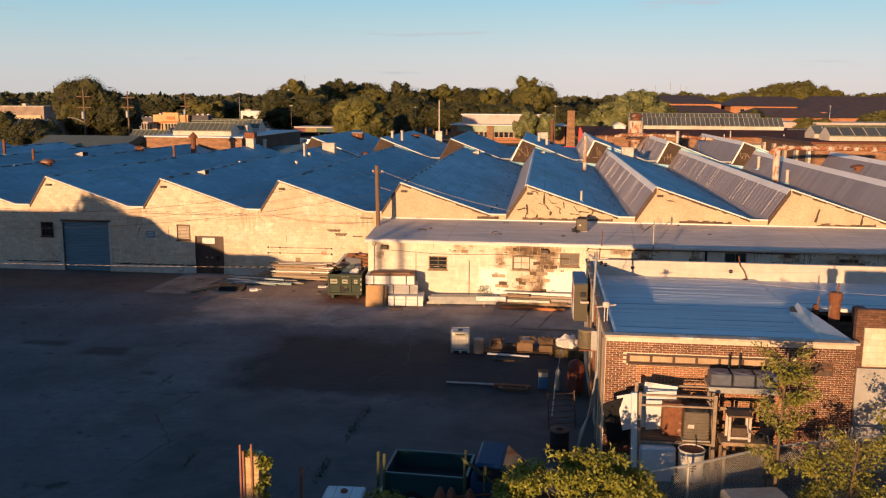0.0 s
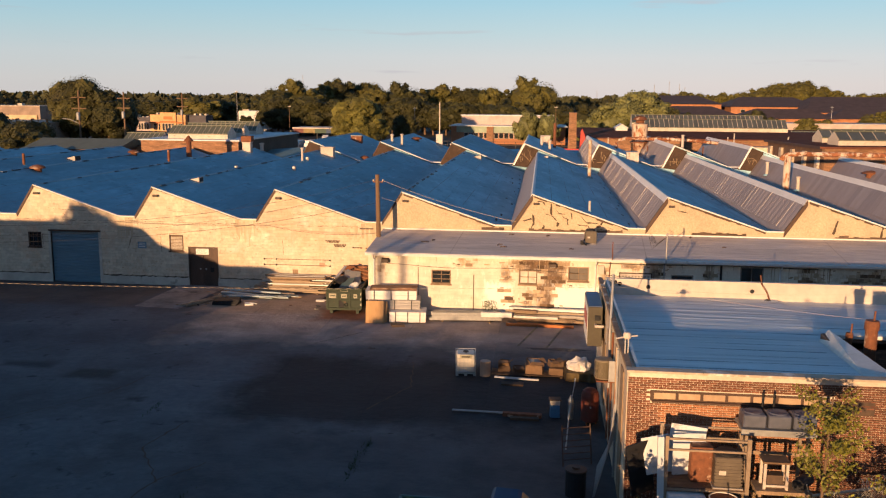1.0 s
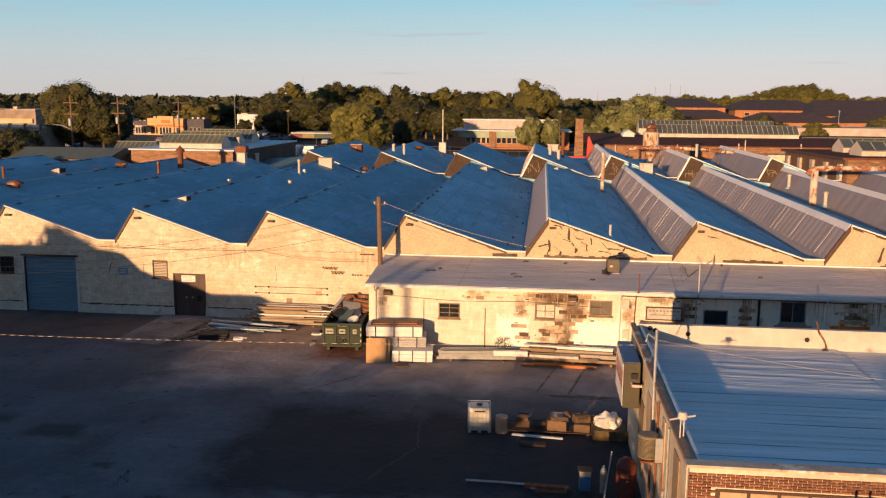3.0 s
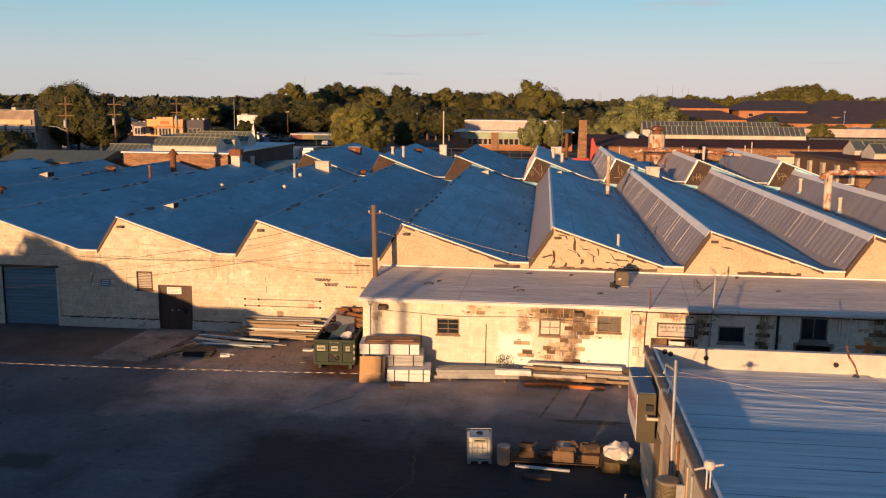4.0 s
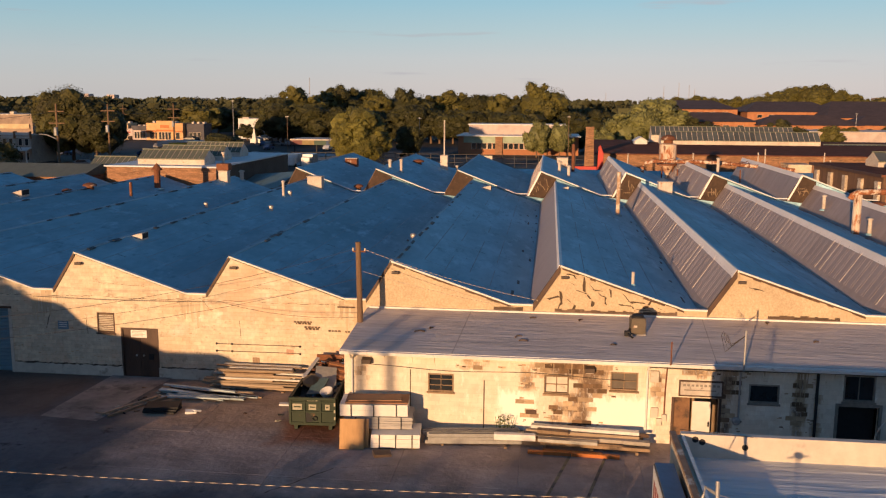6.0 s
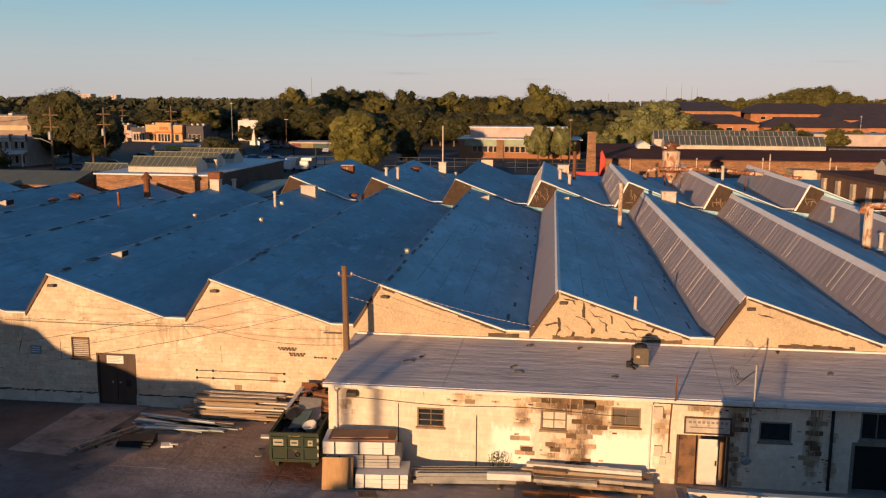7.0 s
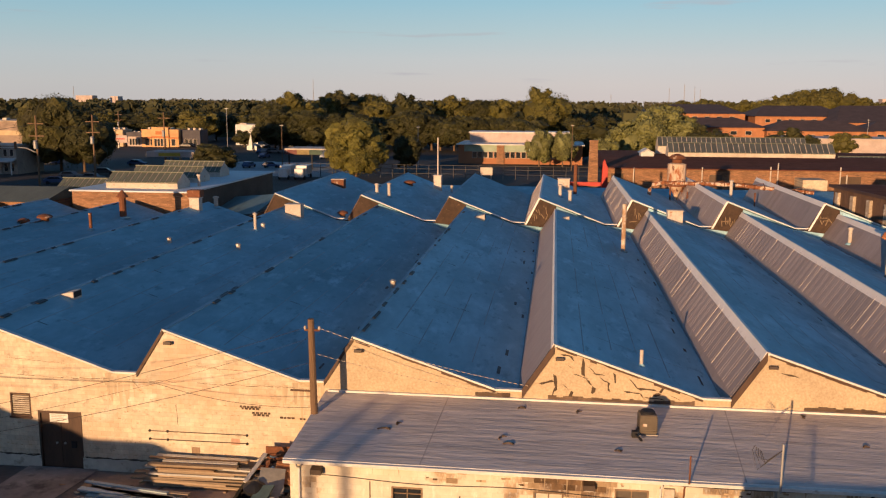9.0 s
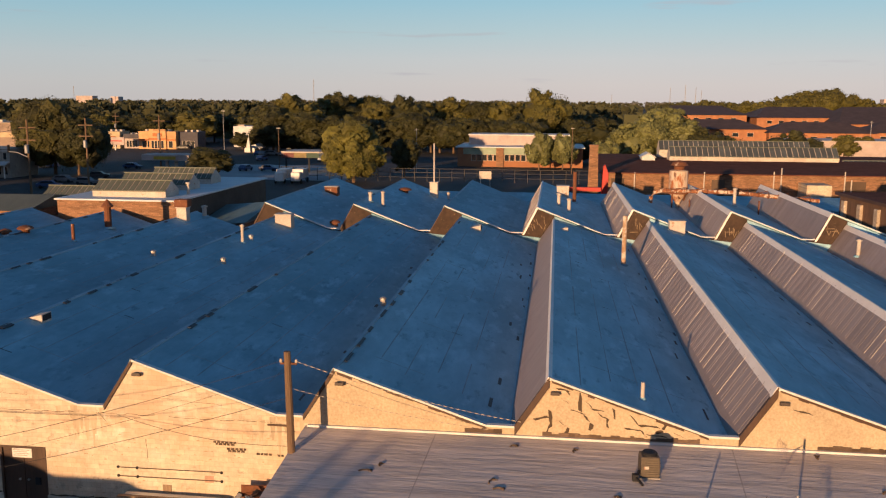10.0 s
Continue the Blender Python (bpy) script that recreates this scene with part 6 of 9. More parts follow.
for a in range(3):
    part("leg", M().tube([(0.3 * math.cos(a * 2.1), 0.3 * math.sin(a * 2.1), 0), (0.3 * math.cos(a * 2.1), 0.3 * math.sin(a * 2.1), 0.25)], 0.04, 6), RUST, t)
part("fitting", M().tube([(0, -0.42, 0.9), (0, -0.5, 0.9)], 0.04, 8), METAL, t)
# racks, pipes and tubs along the side wall of the brick building
for i in range(9):
    y = 26.2 + i * 0.28
    ob = solo("steel_tube", M().tube([(0, 0, 0.02), (0.35 + 0.03 * i, 0.15, 1.3), (0.55, 0.4, 2.3 + 0.05 * (i % 3))], 0.03, 6), COND, "grey steel tube leaning on the side wall", "tube", "tubes leaning on the wall", at=(1.95 + 0.03 * i, y, 0))
t = thing("tubular_rack", (1.55, 28.6, 0), 18, "tubular brown steel rack standing by the side wall", "rack")
for x in (-0.5, 0.5):
    part("upright", M().tube([(x, 0, 0), (x, 0.25, 1.35)], 0.025, 6), BROWN, t)
for i in range(6):
    part("rung", M().tube([(-0.5, 0.05 + 0.035 * i, 0.2 + 0.21 * i), (0.5, 0.05 + 0.035 * i, 0.2 + 0.21 * i)], 0.018, 6), BROWN, t)
t = thing("reel_drum", (1.4, 26.3, 0), label="dark drum with a pale reel on it in shade", category="drum")
part("body", M().lathe([(0.3, 0), (0.32, 0.02), (0.32, 0.8), (0.3, 0.82)], seg=18), DARK, t)
part("reel", M().lathe([(0.34, 0.83), (0.34, 0.87), (0.12, 0.88), (0.12, 0.95)], seg=18), BROWN, t)
solo("steel_pole", M().tube([(0, 0, 0), (0.1, 0.5, 1.2), (0.3, 1.0, 2.3)], 0.03, 6), METAL, "pale steel pole leaning in shade", "pole", at=(1.2, 29.9, 0))

# ---- brick building: roof and side details ----
TAR = mat("tar_seam", (0.06, 0.065, 0.07), (0.04, 0.045, 0.05), 6, 0.6)
for i in range(8):
    y = 25.7 + i * 1.05
    x1 = BX1 - 0.7 if y < 31.4 else 29.5
    part("roof_seam", M().prism([(y - 0.014, flat_z(y - 0.014) - 0.01), (y + 0.014, flat_z(y + 0.014) - 0.01), (y + 0.014, flat_z(y + 0.014) + 0.004), (y - 0.014, flat_z(y - 0.014) + 0.006)], "x", BX0 + 0.3, x1), ROOF_LINE, brick_house)
# sloped white kerb on the east edge
part("east_kerb", M().poly([(9.25, 25.05, flat_z(25.05) + 0.005), (10.05, 25.05, flat_z(25.05) + 0.08), (10.05, 31.0, flat_z(31) + 0.42), (9.75, 31.0, flat_z(31) + 0.005), (10.05, 25.05, 4.2), (10.05, 31.0, 3.9)],
                          [(0, 1, 2, 3), (1, 4, 5, 2), (3, 2, 5)]), WHITE, brick_house, "sloping white roof kerb")
part("front_lip", M().box(BX0 + 0.25, BX1 - 0.3, BY0 + 0.301, BY0 + 0.36, 4.46, 4.565), TAR, brick_house)
part("side_lip", M().box(BX0 + 0.251, BX0 + 0.34, BY0 + 0.37, BY1 - 0.23, 3.7, 4.56), ROOF_LAP, brick_house)
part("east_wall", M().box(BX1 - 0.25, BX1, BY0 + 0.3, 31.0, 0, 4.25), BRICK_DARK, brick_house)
part("notch_wall", M().box(BX1, 30, 31.0, 31.25, 0, 4.10), BRICK_SIDE, brick_house, "dark brick wall of the rear wing")
part("notch_coping", M().box(BX1 - 0.02, 30, 30.94, 31.3, 4.10, 4.22), WHITE, brick_house)
low = thing("low_brick_shed", label="low dark shed beside the brick building with a tar roof", category="shed", kind="structure")
part("shed_roof", M().box(BX1 + 0.01, 16, 25.5, 30.9, 3.0, 3.1), TAR, low)
part("shed_wall", M().box(BX1 + 0.12, 16, 25.25, 25.5, 0, 5.5), BRICK_SIDE, low, "brown brick wall")
part("rendered_panel", M().box(10.4, 12.2, 25.19, 25.246, 3.75, 4.95), CREAM, low, "cream rendered wall panel")
part("grey_panel", M().box(10.25, 12.4, 25.15, 25.24, 0.4, 3.7), SHEET_GREY, low, "grey metal wall panel")
for x, y, h, r, cap in ((10.72, 29.0, 2.1, 0.19, True), (11.38, 28.6, 1.7, 0.19, False), (10.5, 30.3, 1.35, 0.10, True)):
    t = thing("flue_pipe", (x, y, 3.1), label="rusty flue pipe on the low shed roof", category="flue", group="flues on the shed")
    part("pipe", M().lathe([(r, 0), (r, h)], seg=14), RUST, t)
    part("collar", M().lathe([(r * 1.2, h - 0.25), (r * 1.2, h - 0.05), (r * 1.05, h + 0.04)], seg=14), RUST, t)
    if cap:
        part("finial", M().tube([(0.05, 0, h), (0.07, 0, h + 0.35)], 0.03, 6), RUST, t)
# drains and a bent pipe on the back parapet
for x, z in ((3.55, 4.38), (4.75, 4.28), (9.05, 4.22), (3.35, 4.45)):
    part("scupper", M().lathe([(0.09, 0), (0.09, 0.03), (0.05, 0.035)], seg=12), DARK, brick_house).matrix_basis = pose(x, BY1 - 0.221, z, 90)
part("bent_pipe", M().tube([(9.65, 37.6, 3.86), (9.7, 37.6, 3.95), (9.6, 37.65, 4.25), (9.4, 37.7, 4.55), (9.38, 37.95, 4.9)], 0.032, 8), RUST, brick_house, "bent rusty vent pipe")
part("pipe_boot", M().lathe([(0.22, 0), (0.16, 0.05), (0.07, 0.12)], (9.65, 37.6, 3.83), 12), TAR, brick_house)
# mast with stays, and a weather sensor on the west edge
part("service_mast", M().tube([(2.62, 30.3, 2.2), (2.62, 30.6, 4.2), (2.72, 31.3, 6.05)], 0.045, 8), COND, brick_house, "grey service mast")
part("weatherhead", M().tube([(2.72, 31.3, 5.75), (2.45, 31.2, 5.95), (2.40, 31.2, 5.7)], 0.04, 8), COND, brick_house)
part("stay", M().tube([(2.7, 31.25, 5.7), (2.72, 32.6, 4.65)], 0.015, 6), COND, brick_house)
cable("overhead_cable", (2.72, 31.3, 5.75), (26.0, 25.0, 6.6), 0.9, PALE_WIRE, 0.0045)
cable("overhead_cable", (2.72, 31.3, 5.6), (22.0, 38.0, 5.2), 0.5, PALE_WIRE, 0.004)
cable("overhead_cable", (2.9, 37.8, 4.75), (20.0, 38.2, 5.0), 0.45, WIRE, 0.012)
sensor = part("roof_sensor", M().lathe([(0.10, 0), (0.12, 0.03), (0.12, 0.14), (0.08, 0.19)], (2.78, 26.4, 5.05), 14), STACK_WHITE, brick_house, "white roof sensor with two arms")
part("arm", M().tube([(2.78, 26.4, 5.1), (2.45, 26.25, 5.08)], 0.025, 6), STACK_WHITE, sensor)
part("arm", M().tube([(2.78, 26.4, 5.1), (3.10, 26.5, 5.12)], 0.025, 6), STACK_WHITE, sensor)
for dx, dy in ((-0.05, -0.05), (0.05, 0.05)):
    part("leg", M().tube([(2.78 + dx, 26.4 + dy, 4.3), (2.78 + dx, 26.4 + dy, 5.06)], 0.018, 6), STACK_WHITE, sensor)
# lit sign box and air conditioner on the west wall
SIGN_SIDE = mat("olive_sign_metal", (0.08, 0.066, 0.04), (0.06, 0.05, 0.03), 5, 0.5)
t = thing("sign_box", (2.35, 34.6, 3.0), 0, "projecting olive sign box with a worn white and red face", "sign")
part("case", M().box(-0.33, 0.22, -1.0, 1.7, -0.25, 1.3), SIGN_SIDE, t, bevel=0.02)
part("top_plate", M().box(-0.31, 0.20, -0.98, 1.68, 1.302, 1.33), mat("blue_sign_top", (0.07, 0.12, 0.22), (0.06, 0.1, 0.18), 4, 0.5), t)
part("face", M().box(-0.345, -0.332, -0.95, 1.65, -0.2, 1.25), WHITE, t)
for i in range(6):
    part("text_bar", M().box(-0.353, -0.346, -0.75 + 0.38 * i, -0.5 + 0.38 * i, 0.35, 0.95), mat("red_lettering", (0.33, 0.12, 0.11), (0.26, 0.09, 0.085), 5) if i == 0 else bpy.data.materials["red_lettering"], t)
part("bracket", M().tube([(-0.05, -1.0, 0.62), (-0.05, -1.3, 0.62), (0.25, -1.3, 0.62)], 0.05, 8), STACK_WHITE, t)
part("bracket_lamp", M().box(-0.08, 0.12, -1.12, -1.02, 0.8, 0.98), DARK, t)
for y in (0.0, 1.2):
    part("arm", M().box(0.222, 0.348, y - 0.05, y + 0.05, 0.5, 0.6), SIGN_SIDE, t)
t = thing("round_condenser", (2.33, 29.0, 2.98), 0, "round-fronted cream air conditioner bracketed on the side wall", "air conditioner")
t.scale = (0.88, 0.88, 0.82)
part("drum", M().lathe([(0.33, 0), (0.35, 0.03), (0.35, 0.74), (0.32, 0.79), (0.2, 0.81)], seg=22), mat("cream_condenser", (0.26, 0.21, 0.14), (0.2, 0.16, 0.1), 5, 0.5), t)
for i in range(16):
    part("slat", M().lathe([(0.355, 0.06 + 0.042 * i), (0.365, 0.07 + 0.042 * i), (0.355, 0.08 + 0.042 * i)], seg=22), SIGN_SIDE, t)
part("corner_panel", M().box(0.15, 0.42, -0.5, -0.40, 0.0, 0.85), COND, t)
part("shelf", M().box(-0.3, 0.42, -0.45, 0.45, -0.06, -0.002), RUST, t)
# doors and boarded strips in the side wall
SIDE_PAINT = mat("flaking_side_paint", (0.62, 0.50, 0.36), (0.46, 0.30, 0.18), 3, 0.8, stain=((0.34, 0.15, 0.08), 1.6, 0.52, 0.64))
for y0, y1, z0, z1, m in ((25.9, 26.75, 0.1, 4.15, WOOD), (28.4, 28.9, 1.9, 4.2, SIDE_PAINT), (30.1, 30.6, 0.5, 4.1, SIDE_PAINT), (31.2, 32.4, 1.0, 3.8, SIDE_PAINT), (33.0, 34.4, 0.6, 3.0, WOOD)):
    part("side_panel", M().box(BX0 - 0.035, BX0 - 0.002, y0, y1, z0, z1), m, brick_house, bevel=0.008)
for y in (27.6, 29.7, 30.9):
    part("side_pipe", M().tube([(BX0 - 0.05, y, 0.1), (BX0 - 0.05, y, 4.35)], 0.035, 8), COND if y < 28 else RUST, brick_house)

# blocked opening in the front wall: steel lintel with pale infill cells
CELL_TAN = mat("tan_plaster", (0.52, 0.37, 0.23), (0.42, 0.28, 0.17), 5, 0.85)
part("lintel_back", M().box(3.32, 8.2, BY0 - 0.02, BY0 + 0.028, 3.72, 4.02), BROWN, brick_house)
for i in range(7):
    x = 3.42 + i * 0.68
    part("lintel_cell", M().box(x, x + 0.60, BY0 - 0.045, BY0 - 0.022, 3.79, 3.97), CELL_TAN, brick_house, "tan plaster infill", bevel=0.01)
part("lintel_flange", M().box(3.36, 8.2, BY0 - 0.10, BY0 - 0.021, 3.69, 3.75), BROWN, brick_house)
part("wall_patch", M().box(8.7, 9.4, BY0 - 0.012, BY0 - 0.004, 3.55, 3.95), BRICK_DARK, brick_house)

# ---- goods stacked in front of the brick building ----
GALV = mat("dull_angle_iron", (0.36, 0.28, 0.20), (0.26, 0.19, 0.13), 6, 0.7, 0.2)
t = thing("storage_rack", (3.55, 22.75, 0), 0, "rusty angle-iron storage rack loaded with salvage", "storage rack")
for x in (0, 2.1):
    for y in (0, 0.95):
        part("post", M().box(x - 0.05, x + 0.05, y - 0.05, y + 0.05, 0, 3.45), GALV, t)
for z in (2.0, 3.1, 3.40):
    for y in (0, 0.95):
        part("beam", M().box(0.051, 2.049, y - 0.03, y + 0.03, z - 0.05, z), GALV, t)
for x in (0, 2.1):
    part("side_brace", M().tube([(x, 0.05, 2.0), (x, 0.9, 3.35)], 0.025, 6), GALV, t)
for i in range(5):
    part("shelf_board", M().box(-0.02, 2.12, 0.02 + i * 0.19, 0.19 + i * 0.19, 2.002, 2.03), CARD_DARK, t)
condenser((5.18, 23.15, 2.03), 0, 0.70, 0.86, "grey-green condenser standing on the storage rack")
t = thing("rusty_heater", (4.55, 23.35, 2.03), 0, "rusty brown heater casing on the storage rack", "heater")
part("casing", M().box(-0.28, 0.28, -0.22, 0.22, 0.0, 1.0), RUST, t, bevel=0.03)
for i in range(9):
    part("vent_slot", M().box(-0.24 + i * 0.055, -0.21 + i * 0.055, -0.225, -0.2205, 0.86, 0.94), DARK, t)
CRINKLE = mat("white_sheet_metal", (0.70, 0.72, 0.72), (0.58, 0.62, 0.64), 3, 0.5, stain=((0.35, 0.36, 0.36), 1.6, 0.6, 0.7))
for x, y, z, s, r in ((3.55, 23.62, 2.03, (0.75, 0.03, 1.15), (8, -12, 4)), (4.1, 23.66, 2.03, (0.95, 0.03, 1.45), (6, 6, -3)), (4.3, 23.6, 2.05, (0.9, 0.03, 1.25), (9, -4, 6))):
    ob = solo("white_sheet", M().box(-s[0] / 2, s[0] / 2, 0, s[1], 0, s[2]), CRINKLE, "pale dented metal sheet leaning in the rack", "sheet metal", "pale sheets in the rack", bevel=0.006)
    ob.matrix_basis = pose(x, y, z, *r)
solo("blue_white_post", M().obox((0, 0, 1.75), (0.16, 0.12, 3.5), 0, -2), CRINKLE, "tall bluish-white painted post before the rack", "post", at=(3.42, 22.55, 0))
solo("dark_sheet", M().obox((0, 0, 1.25), (0.7, 0.05, 1.7), 12, -14, 20), DARK, "dark panel leaning beside the rack", "panel", at=(3.0, 23.6, 0.9))
solo("glass_door_leaf", M().obox((0, 0, 0.75), (0.5, 0.05, 1.5), 8, 3, 10), METAL, "grey framed panel leaning beside the rack", "panel", at=(3.1, 22.9, 0))
t = thing("white_tub", (5.0, 22.35, 1.1), label="large white plastic drum without lid by the rack", category="drum")
part("body", M().lathe([(0.31, 0), (0.33, 0.03), (0.36, 0.85), (0.38, 0.88), (0.35, 0.89), (0.30, 0.2)], seg=22), TANK, t)
for i in range(3):
    part("text_bar", M().box(-0.12, 0.1 - 0.03 * i, -0.362, -0.35, 0.50 - i * 0.08, 0.54 - i * 0.08), DARK, t)
part("rust_ring", M().lathe([(0.345, 0.80), (0.352, 0.86), (0.33, 0.86)], seg=22), RUST, t)
solo("tub_stand", M().box(-0.5, 0.5, -0.4, 0.4, 0, 1.1), CARD_DARK, "dark wooden crate under the drum", "crate", at=(5.0, 22.4, 0), bevel=0.02)
t = thing("fridge_liner", (4.15, 22.55, 0.9), 3, "open white appliance shell lying under the rack", "appliance shell")
part("shell", M().box(-0.55, 0.45, -0.1, 0.3, 0, 1.0), CRINKLE, t, bevel=0.04)
for x, h in ((3.5, 0.5), (3.8, 0.45), (4.4, 0.4), (5.5, 0.6)):
    t = thing("plastic_bucket", (x, 21.75 + 0.1 * (x % 1), 0), label="pale plastic bucket behind the fence", category="bucket", group="buckets")
    part("body", M().lathe([(0.15, 0), (0.18, h), (0.19, h + 0.02), (0.16, h - 0.02), (0.13, 0.05)], seg=14), TANK, t)
# shelf with two roof units and a wooden stand
t = thing("unit_shelf", (6.55, 23.9, 0), 0, "grey steel shelf carrying two old fan units", "shelf")
part("tray", M().box(-0.95, 0.95, -0.45, 0.45, 3.38, 3.46), METAL, t)
part("tray_lip", M().box(-0.97, 0.97, -0.49, -0.452, 3.30, 3.47), METAL, t)
for x in (-0.8, 0.8):
    for y in (-0.35, 0.35):
        part("leg", M().box(x - 0.04, x + 0.04, y - 0.04, y + 0.04, 0, 3.379), GALV, t)
part("cross_beam", M().box(-0.9, 0.9, -0.4, -0.36, 2.75, 2.85), WOOD, t)
FAN_GREY = mat("blue_grey_fan_metal", (0.13, 0.14, 0.18), (0.09, 0.10, 0.13), 5, 0.5, 0.2)
for x in (5.95, 6.6, 7.25):
    u = thing("fan_unit", (x, 23.85, 3.465), 0, "square grey metal fan unit with a dished top", "fan unit", "fan units")
    part("case", M().box(-0.30, 0.30, -0.30, 0.30, 0, 0.36), FAN_GREY, u, bevel=0.03)
    part("top_dish", M().lathe([(0.26, 0.362), (0.24, 0.39), (0.05, 0.37)], seg=16), FAN_GREY, u)
for x, z in ((6.15, 0.0), (6.45, 0.0)):
    solo("vent_stub", M().tube([(0, 0, 0), (0, 0, 0.75)], 0.03, 6), DARK, "dark pipe stub above the shelf", "pipe", at=(x + 0.15, 24.3, 3.46))
t = thing("wooden_stand", (6.35, 22.9, 0), 0, "small cream wooden frame on a stacked trolley", "stand")
for x in (-0.28, 0.28):
    for y in (-0.2, 0.2):
        part("leg", M().box(x - 0.035, x + 0.035, y - 0.035, y + 0.035, 2.1, 2.85), STACK_WHITE, t)
part("top", M().box(-0.34, 0.34, -0.26, 0.26, 2.852, 2.90), CARD, t)
part("rail", M().box(-0.24, 0.24, -0.22, -0.19, 2.2, 2.26), STACK_WHITE, t)
part("box", M().box(-0.2, 0.2, -0.15, 0.15, 2.14, 2.5), BRICK_DARK, t)
part("trolley_deck", M().box(-0.5, 0.9, -0.35, 0.35, 2.04, 2.139), WOOD, t)
for x in (-0.4, 0.8):
    for y in (-0.28, 0.28):
        part("trolley_leg", M().box(x - 0.04, x + 0.04, y - 0.04, y + 0.04, 0, 2.039), WOOD, t)
part("trolley_shelf", M().box(-0.5, 0.9, -0.3, 0.3, 1.1, 1.2), WOOD, t)
part("rolled_mat", M().tube([(0.55, -0.25, 2.3), (0.95, 0.25, 2.3)], 0.17, 12), DARK, t)
t = thing("hand_cart", (6.6, 22.2, 0), 10, "small rusty wheeled cart behind the fence", "cart")
part("basket", M().box(-0.5, 0.5, -0.3, 0.3, 0.45, 0.8), RUST, t)
for i in range(10):
    part("basket_bar", M().tube([(-0.5 + 0.11 * i, -0.32, 0.4), (-0.5 + 0.11 * i, -0.32, 1.0)], 0.012, 5), METAL, t)
for x in (-0.4, 0.4):
    for y in (-0.25, 0.25):
        part("wheel", M().tube([(x, y - 0.03, 0.1), (x, y + 0.03, 0.1)], 0.1, 10), DARK, t)

# ---- chain-link fence ----
FENCE = [(2.2, 19.8), (3.0, 20.2), (4.72, 21.1), (7.2, 22.7), (9.9, 23.75), (12.5, 24.6)]
LINK = mat("zinc_wire", (0.62, 0.58, 0.50), (0.48, 0.45, 0.39), 6, 0.5, 0.5)
f = thing("chain_link_fence", label="grey chain-link fence with leaning barbed-wire arms", category="fence")
for (xa, ya), (xb, yb) in zip(FENCE, FENCE[1:]):
    part("top_rail", M().tube([(xa, ya, 2.0), (xb, yb, 2.0)], 0.04, 8), LINK, f)
    n = int(math.hypot(xb - xa, yb - ya) / 0.075)
    m = M()
    for i in range(-27, n):
        for s in (1, -1):
            pts = []
            for j in (0, 27):
                k = (i + j) if s > 0 else (i + 27 - j)
                pts.append((k, 0.03 + 1.94 * j / 27))
            (ka, za), (kb, zb) = pts
            if ka == kb:
                continue
            lo, hi = 0.0, 1.0
            for kk in (0, n):
                u = (kk - ka) / (kb - ka)
                if (kk == 0) == (kb > ka):
                    lo = max(lo, u)
                else:
                    hi = min(hi, u)
            if lo < hi:
                A = [xa + (xb - xa) * (ka + (kb - ka) * lo) / n, ya + (yb - ya) * (ka + (kb - ka) * lo) / n, za + (zb - za) * lo]
                B = [xa + (xb - xa) * (ka + (kb - ka) * hi) / n, ya + (yb - ya) * (ka + (kb - ka) * hi) / n, za + (zb - za) * hi]
                m.tube([A, B], 0.0045, 3)
    part("mesh", m, LINK, f)
for x, y in FENCE:
    p = part("post", M().tube([(x, y, 0), (x, y, 2.06)], 0.035, 8), LINK, f)
    part("barb_arm", M().tube([(x, y, 2.05), (x - 0.12, y - 0.2, 2.4)], 0.02, 6), LINK, p)
part("barb_coil", M().tube([(8.6 + 0.012 * i, 23.1 + 0.006 * i + 0.17 * math.cos(i * 0.55), 2.2 + 0.17 * math.sin(i * 0.55)) for i in range(120)], 0.01, 4), LINK, f)
solo("concrete_block", M().box(-0.8, 0.8, -0.5, 0.5, 0, 1.62), CONCRETE, "massive tan concrete block by the fence", "concrete block", "concrete blocks", at=(6.35, 20.3, 0), rz=12, bevel=0.06)
solo("concrete_block", M().box(-1.1, 1.1, -0.6, 0.6, 0, 1.2), CONCRETE, "massive tan concrete block by the fence", "concrete block", "concrete blocks", at=(9.6, 21.3, 0), rz=14, bevel=0.06)

# ---- plants in front ----
BARK = mat("bark", (0.20, 0.13, 0.08), (0.13, 0.085, 0.055), 9, 0.9, stretch=(5, 5, 0.8), bump=0.5)
LEAF_A = mat("young_leaf", (0.24, 0.225, 0.032), (0.125, 0.13, 0.020), 6, 0.6, island=0.35, bump=0)
LEAF_B = mat("vine_leaf", (0.27, 0.26, 0.03), (0.13, 0.145, 0.020), 6, 0.6, island=0.35, bump=0)


